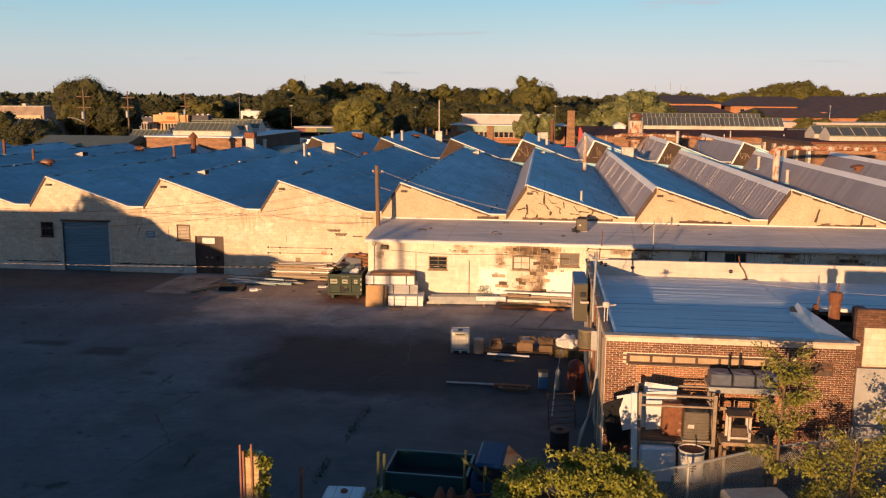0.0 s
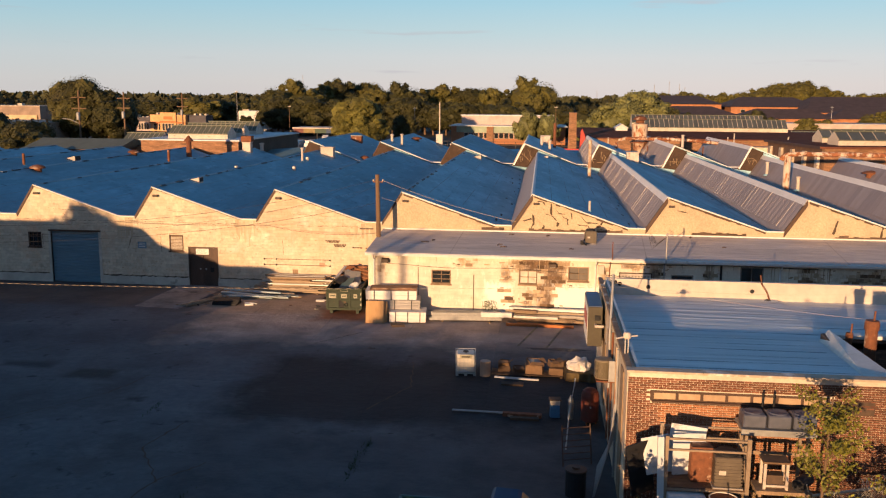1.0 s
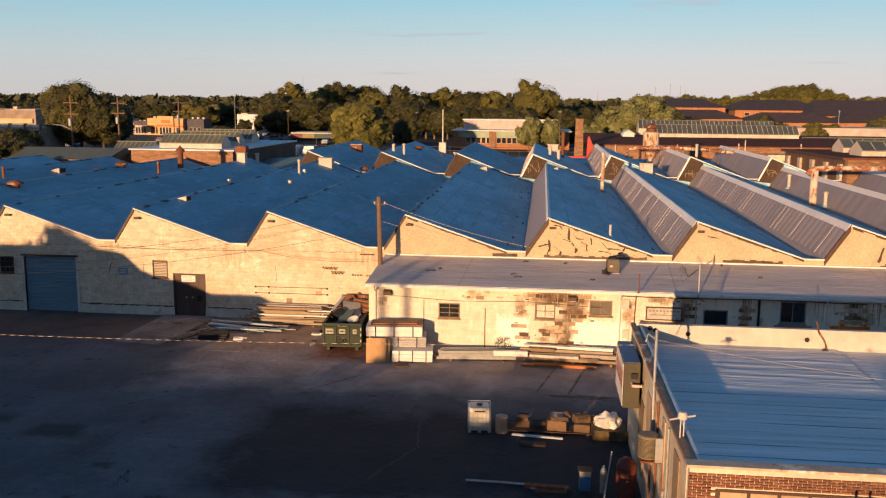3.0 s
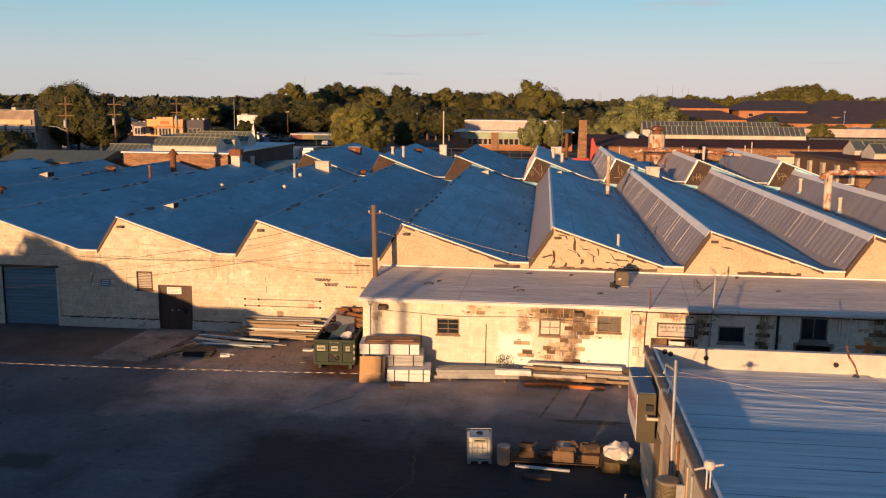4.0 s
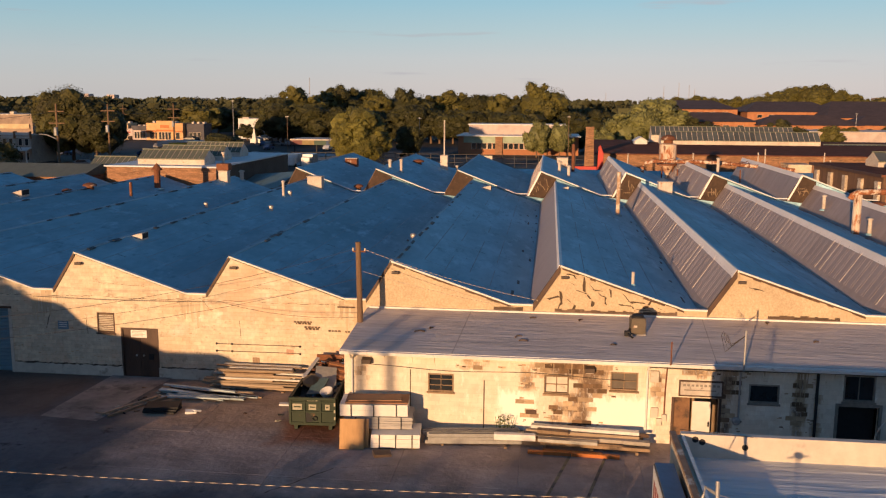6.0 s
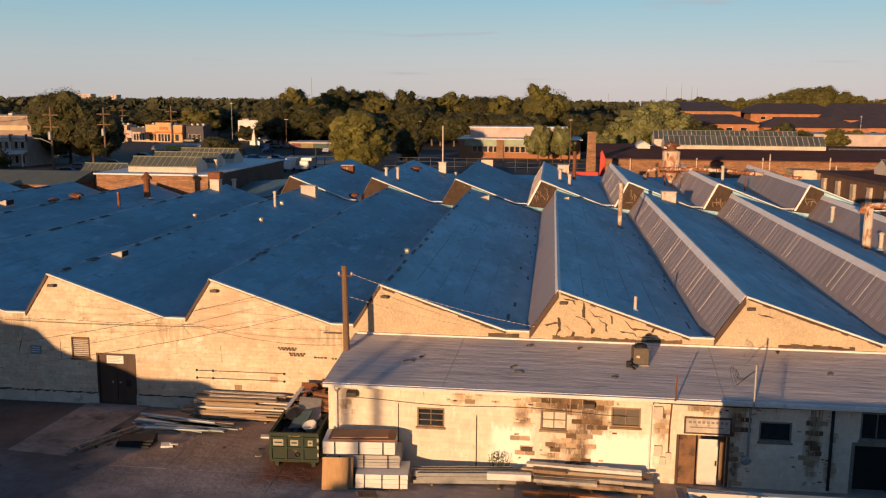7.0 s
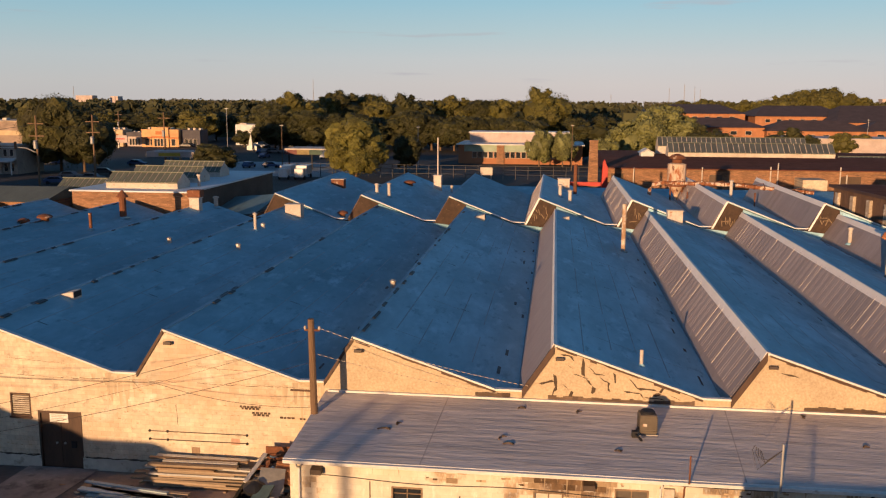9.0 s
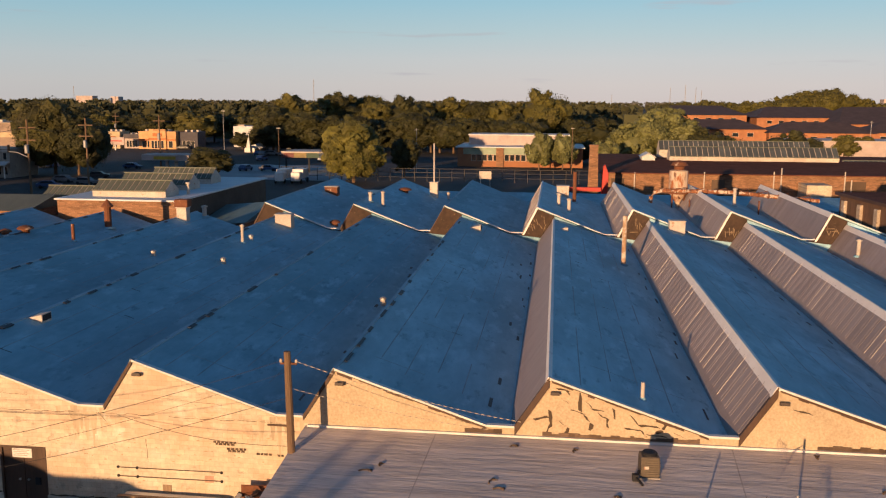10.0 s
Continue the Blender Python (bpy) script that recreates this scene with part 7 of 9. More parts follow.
def branchy(parent, base, top, crown, seed, limbs, leaf_n, leaf, leaf_mat, r=0.05):
    """A thin stem with limbs that carry clumps of leaves."""
    rnd = random.Random(seed)
    b, t = Vector(base), Vector(top)
    mid = b.lerp(t, 0.5) + Vector((rnd.uniform(-0.12, 0.12), rnd.uniform(-0.1, 0.1), 0))
    part("trunk", M().tube([b, b.lerp(mid, 0.5), mid, mid.lerp(t, 0.5), t], r, 8, r * 0.35), BARK, parent)
    leaves = M()
    wood = M()
    for i in range(limbs):
        s = mid.lerp(t, rnd.uniform(-0.35, 0.95))
        a = rnd.uniform(0, 2 * math.pi)
        e = s + Vector((math.cos(a) * crown[0] * rnd.uniform(0.4, 1), math.sin(a) * crown[1] * rnd.uniform(0.4, 1), rnd.uniform(0.05, crown[2])))
        wood.tube([s, s.lerp(e, 0.5) + Vector((0, 0, 0.06)), e], r * 0.35, 5, r * 0.1)
        for k in range(3):
            c = s.lerp(e, 0.45 + 0.28 * k)
            leaf_cloud(leaves, c, (0.24, 0.24, 0.19), leaf_n // (limbs * 3), leaf, seed * 100 + i * 3 + k)
    part("limbs", wood, BARK, parent)
    part("leaves", leaves, leaf_mat, parent)


t = thing("sapling_tree", (7.0, 21.2, 0), label="slender young tree with yellow-green leaves by the fence", category="tree")
branchy(t, (0, 0, 0), (0.1, 0, 5.2), (0.9, 0.7, 0.6), 7, 26, 3000, 0.052, LEAF_A, 0.06)
for i, (x, y, h, c) in enumerate(((7.9, 21.0, 2.5, 0.7), (9.0, 21.2, 2.8, 0.8), (10.2, 21.6, 3.7, 0.9), (10.9, 21.9, 4.0, 0.9), (9.4, 20.2, 1.9, 0.7))):
    t = thing("weed_tree", (x, y, 0), label="bushy yellow-green weed tree growing through the fence", category="shrub", group="weed trees by the fence")
    branchy(t, (0, 0, 0), (0.1, 0.05, h), (c, 0.7, 0.5), 20 + i, 22, 1900, 0.052, LEAF_A, 0.04)
t = thing("vine_bush", (1.75, 19.4, 0), label="dense yellow-green vine bush over the fence end", category="bush")
m = M()
rnd = random.Random(77)
for i in range(150):
    x = rnd.uniform(-2.05, 2.0)
    top = 3.0 - 0.13 * (x - 0.1) ** 2 - 0.16 * abs(x - 0.1) + 0.13 * math.sin(3.3 * x) + 0.1 * math.sin(8 * x + 1)
    f = rnd.random() ** 0.6
    leaf_cloud(m, (x, rnd.uniform(-0.8, 0.8), 0.7 + (top - 0.85) * f), (0.30, 0.30, 0.16), 95, 0.062, 300 + i)
for i in range(12):
    x = rnd.uniform(-1.9, 1.9)
    leaf_cloud(m, (x, rnd.uniform(-0.5, 0.3), 2.75 - 0.2 * x * x + rnd.uniform(0.1, 0.35)), (0.12, 0.12, 0.22), 26, 0.06, 900 + i)
part("leaves", m, LEAF_B, t)
for i in range(8):
    part("stem", M().tube([(rnd.uniform(-0.5, 0.5), rnd.uniform(-0.3, 0.3), 0), (rnd.uniform(-1, 1), rnd.uniform(-0.4, 0.4), 1.2), (rnd.uniform(-1.8, 1.8), rnd.uniform(-0.4, 0.4), 2.2)], 0.03, 5, 0.01), BARK, t)
STAKE_GREEN = mat("mossy_stake", (0.07, 0.085, 0.04), (0.05, 0.06, 0.03), 6, 0.85, stretch=(5, 5, 0.6))
# the brick gate pillar with creeper
t = thing("gate_pillar", (-6.63, 19.0, 0), label="old brick gate pillar with rusty pipes and creeper", category="pillar")
PILLAR_BRICK = mat("cream_pillar_brick", (0.62, 0.44, 0.22), (0.50, 0.32, 0.15), 12, 0.85, rnd=0.2)
PILLAR = [(M().box(-0.2 + 0.002, 0.2 - 0.002, -0.2 + 0.002, 0.2 - 0.002, 0, 2.6))]
part("core", PILLAR[0], MORTAR, t)
for k in range(39):
    z = k * 0.067
    for i in range(2):
        a = -0.205 + i * 0.205 + (0.0 if k % 2 else 0.0)
        part("brick", M().box(a + 0.004, a + 0.201, -0.21, -0.198, z + 0.006, z + 0.061), PILLAR_BRICK, t)
    part("brick", M().box(0.198, 0.21, -0.2, 0.2, z + 0.006, z + 0.061), PILLAR_BRICK, t)
for x, h in ((-0.26, 2.92), (-0.175, 2.75), (0.04, 2.95)):
    part("pipe", M().tube([(x, -0.24, 0), (x, -0.24, h)], 0.03, 8), mat("pink_rust", (0.42, 0.2, 0.13), (0.33, 0.14, 0.09), 6, 0.8) if x == -0.26 else bpy.data.materials["pink_rust"], t)
m = M()
for i in range(14):
    leaf_cloud(m, (rnd.uniform(0.1, 0.42), rnd.uniform(-0.25, 0.2), rnd.uniform(1.2, 2.6)), (0.14, 0.14, 0.18), 60, 0.06, 500 + i)
leaf_cloud(m, (-0.05, -0.1, 2.62), (0.3, 0.2, 0.1), 90, 0.06, 520)
part("creeper", m, LEAF_B, t)
for x, y, h in ((-5.85, 20.6, 1.6), (-3.75, 21.0, 2.0), (-3.6, 21.1, 1.9), (-1.3, 20.7, 2.3), (-0.75, 20.6, 1.9)):
    solo("wooden_stake", M().tube([(0, 0, 0), (0.03, 0, h)], 0.045, 7), STAKE_GREEN if x > -5 else RUST, "short weathered stake at the yard edge", "stake", "stakes", at=(x, y, 0))
solo("timber_brace", M().obox((0, 0, 0), (0.07, 0.07, 1.1), 0, -52, 0), STAKE_GREEN, "slanting timber brace on the stakes", "brace", at=(-0.95, 20.65, 1.75))
t = thing("white_cooler", (-4.6, 20.55, 0), 2, "white plastic storage tank at the yard edge", "storage tank")
part("body", M().box(-0.55, 0.55, -0.4, 0.4, 0.0, 0.95), mat("bluish_white_plastic", (0.66, 0.7, 0.74), (0.56, 0.6, 0.64), 3, 0.4), t, bevel=0.05)
part("lid", M().lathe([(0.10, 0.951), (0.10, 1.0), (0.08, 1.02)], seg=12), RUST, t)
for x in (-0.25, 0.2):
    part("groove", M().box(x - 0.012, x + 0.012, -0.36, 0.36, 0.951, 0.956), SHEET_GREY, t)
t = thing("low_shrub", (-3.6, 20.2, 0), label="small green shrub at the yard edge", category="shrub")
part("leaves", leaf_cloud(leaf_cloud(M(), (0, 0, 0.7), (0.5, 0.35, 0.55), 500, 0.06, 600), (0.4, 0.1, 0.9), (0.35, 0.3, 0.3), 250, 0.06, 601), LEAF_B, t)
part("stem", M().tube([(0, 0, 0), (0.05, 0, 0.8)], 0.03, 6), BARK, t)
for x in (-1.9, -1.6, -1.1):
    t = thing("hydrant_post", (x, 20.3, 0), label="rusty pipe stump at the yard edge", category="pipe stump", group="pipe stumps")
    part("stump", M().lathe([(0.13, 0), (0.13, 0.9), (0.2, 0.92), (0.2, 1.0), (0.1, 1.25), (0.05, 1.35)], seg=10), RUST, t)
solo("rusty_bar", M().tube([(-0.9, 0, 0), (0.9, 0.3, 0.12)], 0.03, 6), RUST, "rusty bar resting on the pipe stumps", "bar", at=(-1.3, 20.2, 1.05))

# ---- pickup truck ----
TEAL = mat("dark_teal_paint", (0.010, 0.05, 0.055), (0.012, 0.06, 0.065), 3, 0.3, 0.1, bump=0.02, big=0.1, spec=0.6)
BLUE_ROOF = mat("blue_cab_paint", (0.02, 0.07, 0.15), (0.018, 0.06, 0.13), 3, 0.6, 0.0, bump=0.02, big=0.1, spec=0.15)
TYRE = mat("tyre_rubber", (0.02, 0.02, 0.02), (0.03, 0.03, 0.03), 8, 0.9)
t = thing("pickup_truck", (-3.62, 22.25, 0), -3, "dark teal pickup truck with an empty bed parked in shade", "pickup truck")
part("bed_side", M().prism([(0.0, 0.55), (2.42, 0.55), (2.42, 1.22), (0.0, 1.22)], "y", -0.88, -0.78), TEAL, t, bevel=0.02)
part("bed_side", M().prism([(0.0, 0.55), (2.42, 0.55), (2.42, 1.22), (0.0, 1.22)], "y", 0.78, 0.88), TEAL, t, bevel=0.02)
part("tailgate", M().box(0.0, 0.07, -0.779, 0.779, 0.6, 1.22), TEAL, t, bevel=0.015)
part("bed_floor", M().box(0.071, 2.35, -0.779, 0.779, 0.68, 0.74), DARK, t)
part("bulkhead", M().box(2.351, 2.42, -0.779, 0.779, 0.6, 1.24), TEAL, t)
part("cab", M().prism([(2.45, 0.5), (3.95, 0.5), (3.95, 1.12), (3.35, 1.66), (2.62, 1.68), (2.48, 1.15)], "y", -0.86, 0.86), BLUE_ROOF, t, bevel=0.06)
part("windscreen", M().poly([(3.40, -0.74, 1.63), (3.97, -0.78, 1.14), (3.97, 0.78, 1.14), (3.40, 0.74, 1.63)], [(0, 1, 2, 3)]), GLASS, t)
part("rear_window", M().poly([(2.50, -0.62, 1.22), (2.61, -0.6, 1.58), (2.61, 0.6, 1.58), (2.50, 0.62, 1.22)], [(0, 1, 2, 3)]), GLASS, t)
for y in (-0.868, 0.868):
    part("side_window", M().poly([(2.68, y, 1.16), (3.75, y, 1.16), (3.32, y, 1.56), (2.74, y, 1.58)], [(0, 1, 2, 3)]), GLASS, t)
    part("mirror", M().obox((3.65, y * 1.12, 1.2), (0.12, 0.18, 0.16)), DARK, t, bevel=0.02)
part("bonnet", M().prism([(3.951, 0.45), (5.1, 0.45), (5.1, 0.92), (3.951, 1.08)], "y", -0.86, 0.86), mat("primer_brown_panel", (0.22, 0.12, 0.07), (0.16, 0.09, 0.05), 4, 0.5), t, bevel=0.05)
part("bumper", M().box(-0.12, -0.01, -0.85, 0.85, 0.48, 0.64), METAL, t, bevel=0.02)
for y in (-0.86, 0.86):
    part("tail_light", M().box(-0.012, 0.06, y - 0.03, y + 0.03, 0.78, 1.1), mat("red_lens", (0.3, 0.02, 0.02), (0.25, 0.015, 0.015), 5, 0.3) if y < 0 else bpy.data.materials["red_lens"], t)
for x in (0.85, 4.35):
    for y in (-0.80, 0.80):
        w_ = part("wheel", M().tube([(x, y - 0.11, 0.36), (x, y + 0.11, 0.36)], 0.36, 20), TYRE, t)
        part("rim", M().tube([(x, y - 0.115, 0.36), (x, y + 0.115, 0.36)], 0.2, 14), METAL, w_)

# ---- trees ----
# LEAF_DARK also paints the wood's shaded foot, LEAF_SUN a sunlit head
LEAF_DARK = mat("dark_leaf", (0.056, 0.053, 0.011), (0.028, 0.031, 0.008), 0.9, 0.7, bump=0, big=0.3, big_scale=0.12, island=0.35)
LEAF_OLD = mat("old_oak_leaf", (0.082, 0.072, 0.014), (0.038, 0.040, 0.009), 0.9, 0.7, bump=0, big=0.4, big_scale=0.2, island=0.4)
LEAF_MID = mat("maple_leaf", (0.125, 0.108, 0.019), (0.062, 0.062, 0.013), 0.9, 0.7, bump=0, big=0.3, big_scale=0.12, island=0.35)
LEAF_SUN = mat("sunlit_leaf", (0.155, 0.138, 0.024), (0.08, 0.08, 0.016), 0.9, 0.7, bump=0, big=0.3, big_scale=0.25, island=0.35)
LEAF_SILVER = mat("willow_leaf", (0.18, 0.185, 0.06), (0.12, 0.125, 0.042), 0.9, 0.6, bump=0, big=0.25, big_scale=0.2, island=0.35)


def crown_mesh(name, seed, lumps, per, leaf, wide=0.5, low=0.2, rough=0.42):
    """A crown of billowing lumps, each a dark heart under a coat of leaves; one unit high, with a bare foot."""
    rnd = random.Random(seed)
    m = M()
    bm = bmesh.new()
    bmesh.ops.create_icosphere(bm, subdivisions=2, radius=1)
    ball = [v.co.copy() for v in bm.verts]
    faces = [tuple(v.index for v in f.verts) for f in bm.faces]
    bm.free()

    def blob(c, rx, rz, wob):
        off = Vector((rnd.uniform(0, 50), rnd.uniform(0, 50), 0))
        m.poly([c + Vector((p.x * rx, p.y * rx, p.z * rz)) * (1 + wob * noise.noise(p * 1.7 + off)) for p in ball], faces)

    mid = low + (1 - low) * 0.5
    blob(Vector((0, 0, mid)), wide * 0.66, (1 - low) * 0.34, 0.35)
    for i in range(lumps):
        s = rnd.uniform(-0.85, 0.98)
        a = rnd.uniform(0, 6.2832)
        flat = math.sqrt(max(0.0, 1 - s * s))
        size = rnd.choice((0.45, 0.6, 0.8, 1.0, 1.3, 1.6))
        k = rnd.uniform(0.62, 0.92) - 0.14 * (size - 1) + 0.14 * noise.noise(Vector((math.cos(a) * 1.3, math.sin(a) * 1.3, s * 1.3 + seed * 3.7)))
        out = Vector((math.cos(a) * flat, math.sin(a) * flat, s))
        c = Vector((out.x * wide * k, out.y * wide * k, mid + (1 - low) * 0.5 * s * k))
        cr = wide * 0.30 * size
        blob(c, cr * 0.72, cr * 0.58, 0.7)
        for _ in range(int(per * size * size) + 12):
            d = Vector((rnd.gauss(0, 1), rnd.gauss(0, 1), rnd.gauss(0, 1))).normalized()
            if d.dot(out) < -0.25:
                d = -d
            p = c + Vector((d.x * cr, d.y * cr, d.z * cr * 0.82)) * rnd.uniform(0.62, 1.06)
            nrm = (d + out * 0.6 + Vector((rnd.gauss(0, rough), rnd.gauss(0, rough), rnd.gauss(0, rough)))).normalized()
            u = nrm.cross(Vector((rnd.gauss(0, 1), rnd.gauss(0, 1), rnd.gauss(0, 1)))).normalized()
            v = nrm.cross(u)
            q = leaf * rnd.uniform(0.6, 1.4)
            m.poly([p - u * q, p - v * q * 0.6, p + u * q, p + v * q * 0.6], [(0, 1, 2, 3)])
    me = bpy.data.meshes.new(name)
    me.from_pydata(m.v, [], m.f)
    return me


CROWNS = [crown_mesh("crown", 11 + i, 60, 110, 0.015, w, l, 0.5) for i, (w, l) in enumerate(((0.46, 0.10), (0.52, 0.12), (0.42, 0.08), (0.56, 0.14), (0.48, 0.10)))]
WILLOWS = [crown_mesh("crown", 31 + i, 40, 130, 0.022, w, 0.04, 0.55) for i, w in enumerate((0.46, 0.54))]
FINE = crown_mesh("crown", 51, 130, 150, 0.011, 0.48, 0.03, 0.5)
BIG = crown_mesh("crown", 53, 130, 150, 0.011, 0.54, 0.08, 0.5)


def tree(x, y, h, crown, leaf, label, group="", width=1.0, rz=0):
    t = thing("tree", (x, y, 0), rz, label, "tree", group)
    t.scale = (h * width, h * width, h)
    trunk = bpy.data.meshes.get("trunk_shape")
    if not trunk:
        m = M().tube([(0, 0, 0), (0.005, 0, 0.2), (0, 0.01, 0.5)], 0.028, 8, 0.012)
        for a in range(5):
            m.tube([(0, 0, 0.16 + 0.04 * a), (0.1 * math.cos(a * 1.3), 0.1 * math.sin(a * 1.3), 0.36), (0.22 * math.cos(a * 1.3), 0.22 * math.sin(a * 1.3), 0.5)], 0.012, 6, 0.004)
        trunk = m.mesh("trunk_shape")
    part("trunk", trunk, BARK, t)
    c = new("crown", crown.copy() if crown.materials and crown.materials[0] != leaf else crown)
    if not c.data.materials:
        c.data.materials.append(leaf)
    elif c.data.materials[0] != leaf:
        c.data.materials[0] = leaf
    c.parent = t
    return t


random.seed(17)
tree(-41.4, 200, 12.3, FINE, LEAF_SUN, "broad green tree standing before the wood", "", 1.0)
tree(-33.2, 214, 8.6, CROWNS[2], LEAF_DARK, "lower green tree beside the broad tree", "", 0.9, 200)
tree(-111.5, 208, 16.6, BIG, LEAF_OLD, "large dark round-headed tree by the street", "", 0.88)
tree(-104.8, 206, 13.0, CROWNS[3], LEAF_DARK, "dark tree under the large street tree", "", 0.85, 30)
tree(-72.2, 200, 7.0, CROWNS[1], LEAF_DARK, "low green tree beside the parking", "", 1.35)
for x, y, h in ((-72.5, 118, 8.9), (-78.5, 121, 9.4), (-66.5, 109, 7.6), (-70.0, 112, 6.5), (-84, 124, 9.0)):
    tree(x, y, h, CROWNS[int(-x) % 5], LEAF_DARK, "dark tree at the street edge", "trees at the street edge", 1.05, x * 31)
# an unseen tree row added further west to shade the road
for i in range(7):
    tree(-112 + 1.5 * (i % 3), 70 + i * 12.5, 12 + (i * 5) % 3, CROWNS[i % 5], LEAF_DARK, "unseen street tree, added to shade the road", "street trees west of the works", 1.1, i * 50)
# more unseen trees, added to shade the row house fronts
for x, y, h in ((-127.0, 166, 10.2), (-131.5, 163, 10.6), (-122.8, 170, 9.6), (-136, 166, 10.4)):
    tree(x, y, h, CROWNS[int(h * 5) % 5], LEAF_DARK, "unseen street tree, added to shade the row houses", "street trees before the row houses", 1.1, x * 17)
# the wood behind the factory: tall heads first, then the lower edge
for i, (x, y, h, w_) in enumerate(((-91.0, 300, 15.3, 0.8), (-87.0, 308, 17.9, 0.9), (-84.5, 330, 17.6, 1.0), (-77.5, 338, 19.6, 0.85), (-71.0, 348, 18.9, 0.9), (-62.0, 330, 16.4, 1.0), (-53.0, 332, 17.8, 0.85), (-46.5, 345, 16.4, 1.05), (-37.0, 350, 18.1, 0.95), (-28.3, 346, 17.0, 0.95), (-18.9, 345, 17.2, 0.85), (-5.4, 345, 20.2, 0.82), (-11.5, 350, 15.0, 0.9))):
    tree(x, y, h, CROWNS[(i * 3) % 5], LEAF_MID if i % 3 else LEAF_DARK, "tall green tree in the wood behind the works", "trees of the wood", w_ * 1.12, i * 67)
# shade at the wood's foot is put into this darker leaf colour
for i in range(20):
    x = -88 + i * 3.9 + random.uniform(-1.5, 1.5)
    y = 292 + 1.1 * i + random.uniform(-6, 6)
    tree(x, y, random.uniform(10.5, 13.5), CROWNS[(i * 2) % 5], LEAF_DARK, "lower green tree at the edge of the wood", "trees of the wood", 1.25, random.uniform(0, 360))
for x, y, h, k, w_ in ((-4.4, 241, 9.4, 0, 0.72), (1.4, 243, 8.8, 1, 0.72), (11.5, 246, 7.4, 1, 0.8), (19.5, 262, 11.4, 0, 0.95), (25.0, 266, 13.6, 1, 0.9), (29.0, 272, 15.6, 0, 0.95), (33.5, 268, 12.0, 1, 1.0)):
    tree(x, y, h, WILLOWS[k], LEAF_SILVER, "silvery green willow tree beyond the works", "willows", w_ * 1.1, x * 20)
for x, y, h in ((7.0, 330, 11.0), (13.5, 322, 10.0), (17, 345, 11.5), (38.5, 262, 9.6), (43, 258, 8.0), (58.0, 250, 9.6), (85, 300, 7.5), (92, 305, 7.0), (118, 330, 9), (9, 270, 6)):
    tree(x, y, h, CROWNS[int(x) % 5], LEAF_DARK if x < 80 else LEAF_MID, "green tree among the far buildings", "trees among far buildings", 1.15, x * 7)
for i in range(30):
    x = -270 + i * 6.2 + random.uniform(-3, 3)
    tree(x, 352 + random.uniform(-8, 30), random.uniform(9.5, 13.0), CROWNS[i % 5], LEAF_DARK if i % 3 else LEAF_MID, "green street tree behind the shops", "trees behind the shops", 1.3, random.uniform(0, 360))
for i in range(34):
    x = 70 + i * 4.4 + random.uniform(-1.5, 1.5)
    tree(x, 535 + random.uniform(-10, 25), 16.6 + random.uniform(0, 1.6) + 7.2 * math.exp(-((x - 146) / 17) ** 2), CROWNS[i % 5], LEAF_MID, "sunlit green tree on the far rise", "trees on the far rise", 1.0, random.uniform(0, 360))


def woods(name, y0, y1, half, n, h, leaf, seed, label):
    """A far belt of tree tops."""
    rnd = random.Random(seed)
    m = M()
    for _ in range(n):
        y = rnd.uniform(y0, y1)
        x = rnd.uniform(-half, half) * y / y1
        if 36 < x < 215 and y < 560:
            continue
        r = rnd.uniform(4, 7) * y / y0 * 0.8
        top = h * rnd.uniform(0.75, 1.1)
        for _ in range(16):
            a, s = rnd.uniform(0, 6.28), rnd.uniform(-0.2, 1)
            c = Vector((x + r * math.cos(a) * math.sqrt(1 - s * s), y + r * math.sin(a) * math.sqrt(1 - s * s), top - r * 0.8 + r * 0.8 * s))
            q = r * 0.42
            u = Vector((rnd.gauss(0, 1), rnd.gauss(0, 1), rnd.gauss(0, 0.7))).normalized() * q
            v = u.cross(Vector((rnd.gauss(0, 1), rnd.gauss(0, 1), rnd.gauss(0, 1)))).normalized() * q * 0.7
            m.poly([c - u, c + v, c + u, c - v], [(0, 1, 2, 3)])
        m.box(x - r * 0.7, x + r * 0.7, y - r * 0.7, y + r * 0.7, -0.02, max(1.0, top - r * 0.75))
    solo(name, m, leaf, label, "woods", kind="stuff")


FAR_GREEN = mat("far_foliage", (0.075, 0.075, 0.032), (0.05, 0.055, 0.026), 0.05, 0.9, bump=0, big=0.25, big_scale=0.01, island=0.3)
# distance haze is put into this paler, greyer foliage colour
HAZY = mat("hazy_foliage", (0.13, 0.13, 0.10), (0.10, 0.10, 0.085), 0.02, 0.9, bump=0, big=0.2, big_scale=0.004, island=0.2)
woods("far_woods", 400, 640, 520, 620, 13.5, FAR_GREEN, 61, "far belt of green woods")
woods("farther_woods", 700, 1500, 1200, 900, 15.5, FAR_GREEN, 62, "far woods toward the horizon")
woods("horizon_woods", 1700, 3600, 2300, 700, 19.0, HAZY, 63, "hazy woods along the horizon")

# ---- orange brick building with roof monitors ----
OXIDE = mat("green_copper_sheet", (0.14, 0.155, 0.12), (0.10, 0.115, 0.09), 2.5, 0.6, stretch=(4, 1, 1), big=0.2)
GLAZE = mat("skylight_glazing", (0.10, 0.115, 0.115), (0.07, 0.08, 0.082), 3, 0.35, big=0.2, rnd=0.2)
mb = thing("monitor_building", label="orange brick works with green roof monitors", category="building", kind="structure")
part("front_wall", M().box(-47.1, -35.2, 100.6, 100.9, 0, 7.1), FAR_BRICK, mb, "orange brick wall")
# the east side's shade is put into its darker brick colour
part("side_wall", M().box(-35.5, -35.2, 100.9, 126, 0, 7.1), mat("shaded_old_brick", (0.12, 0.085, 0.06), (0.09, 0.065, 0.05), 3, 0.85), mb)
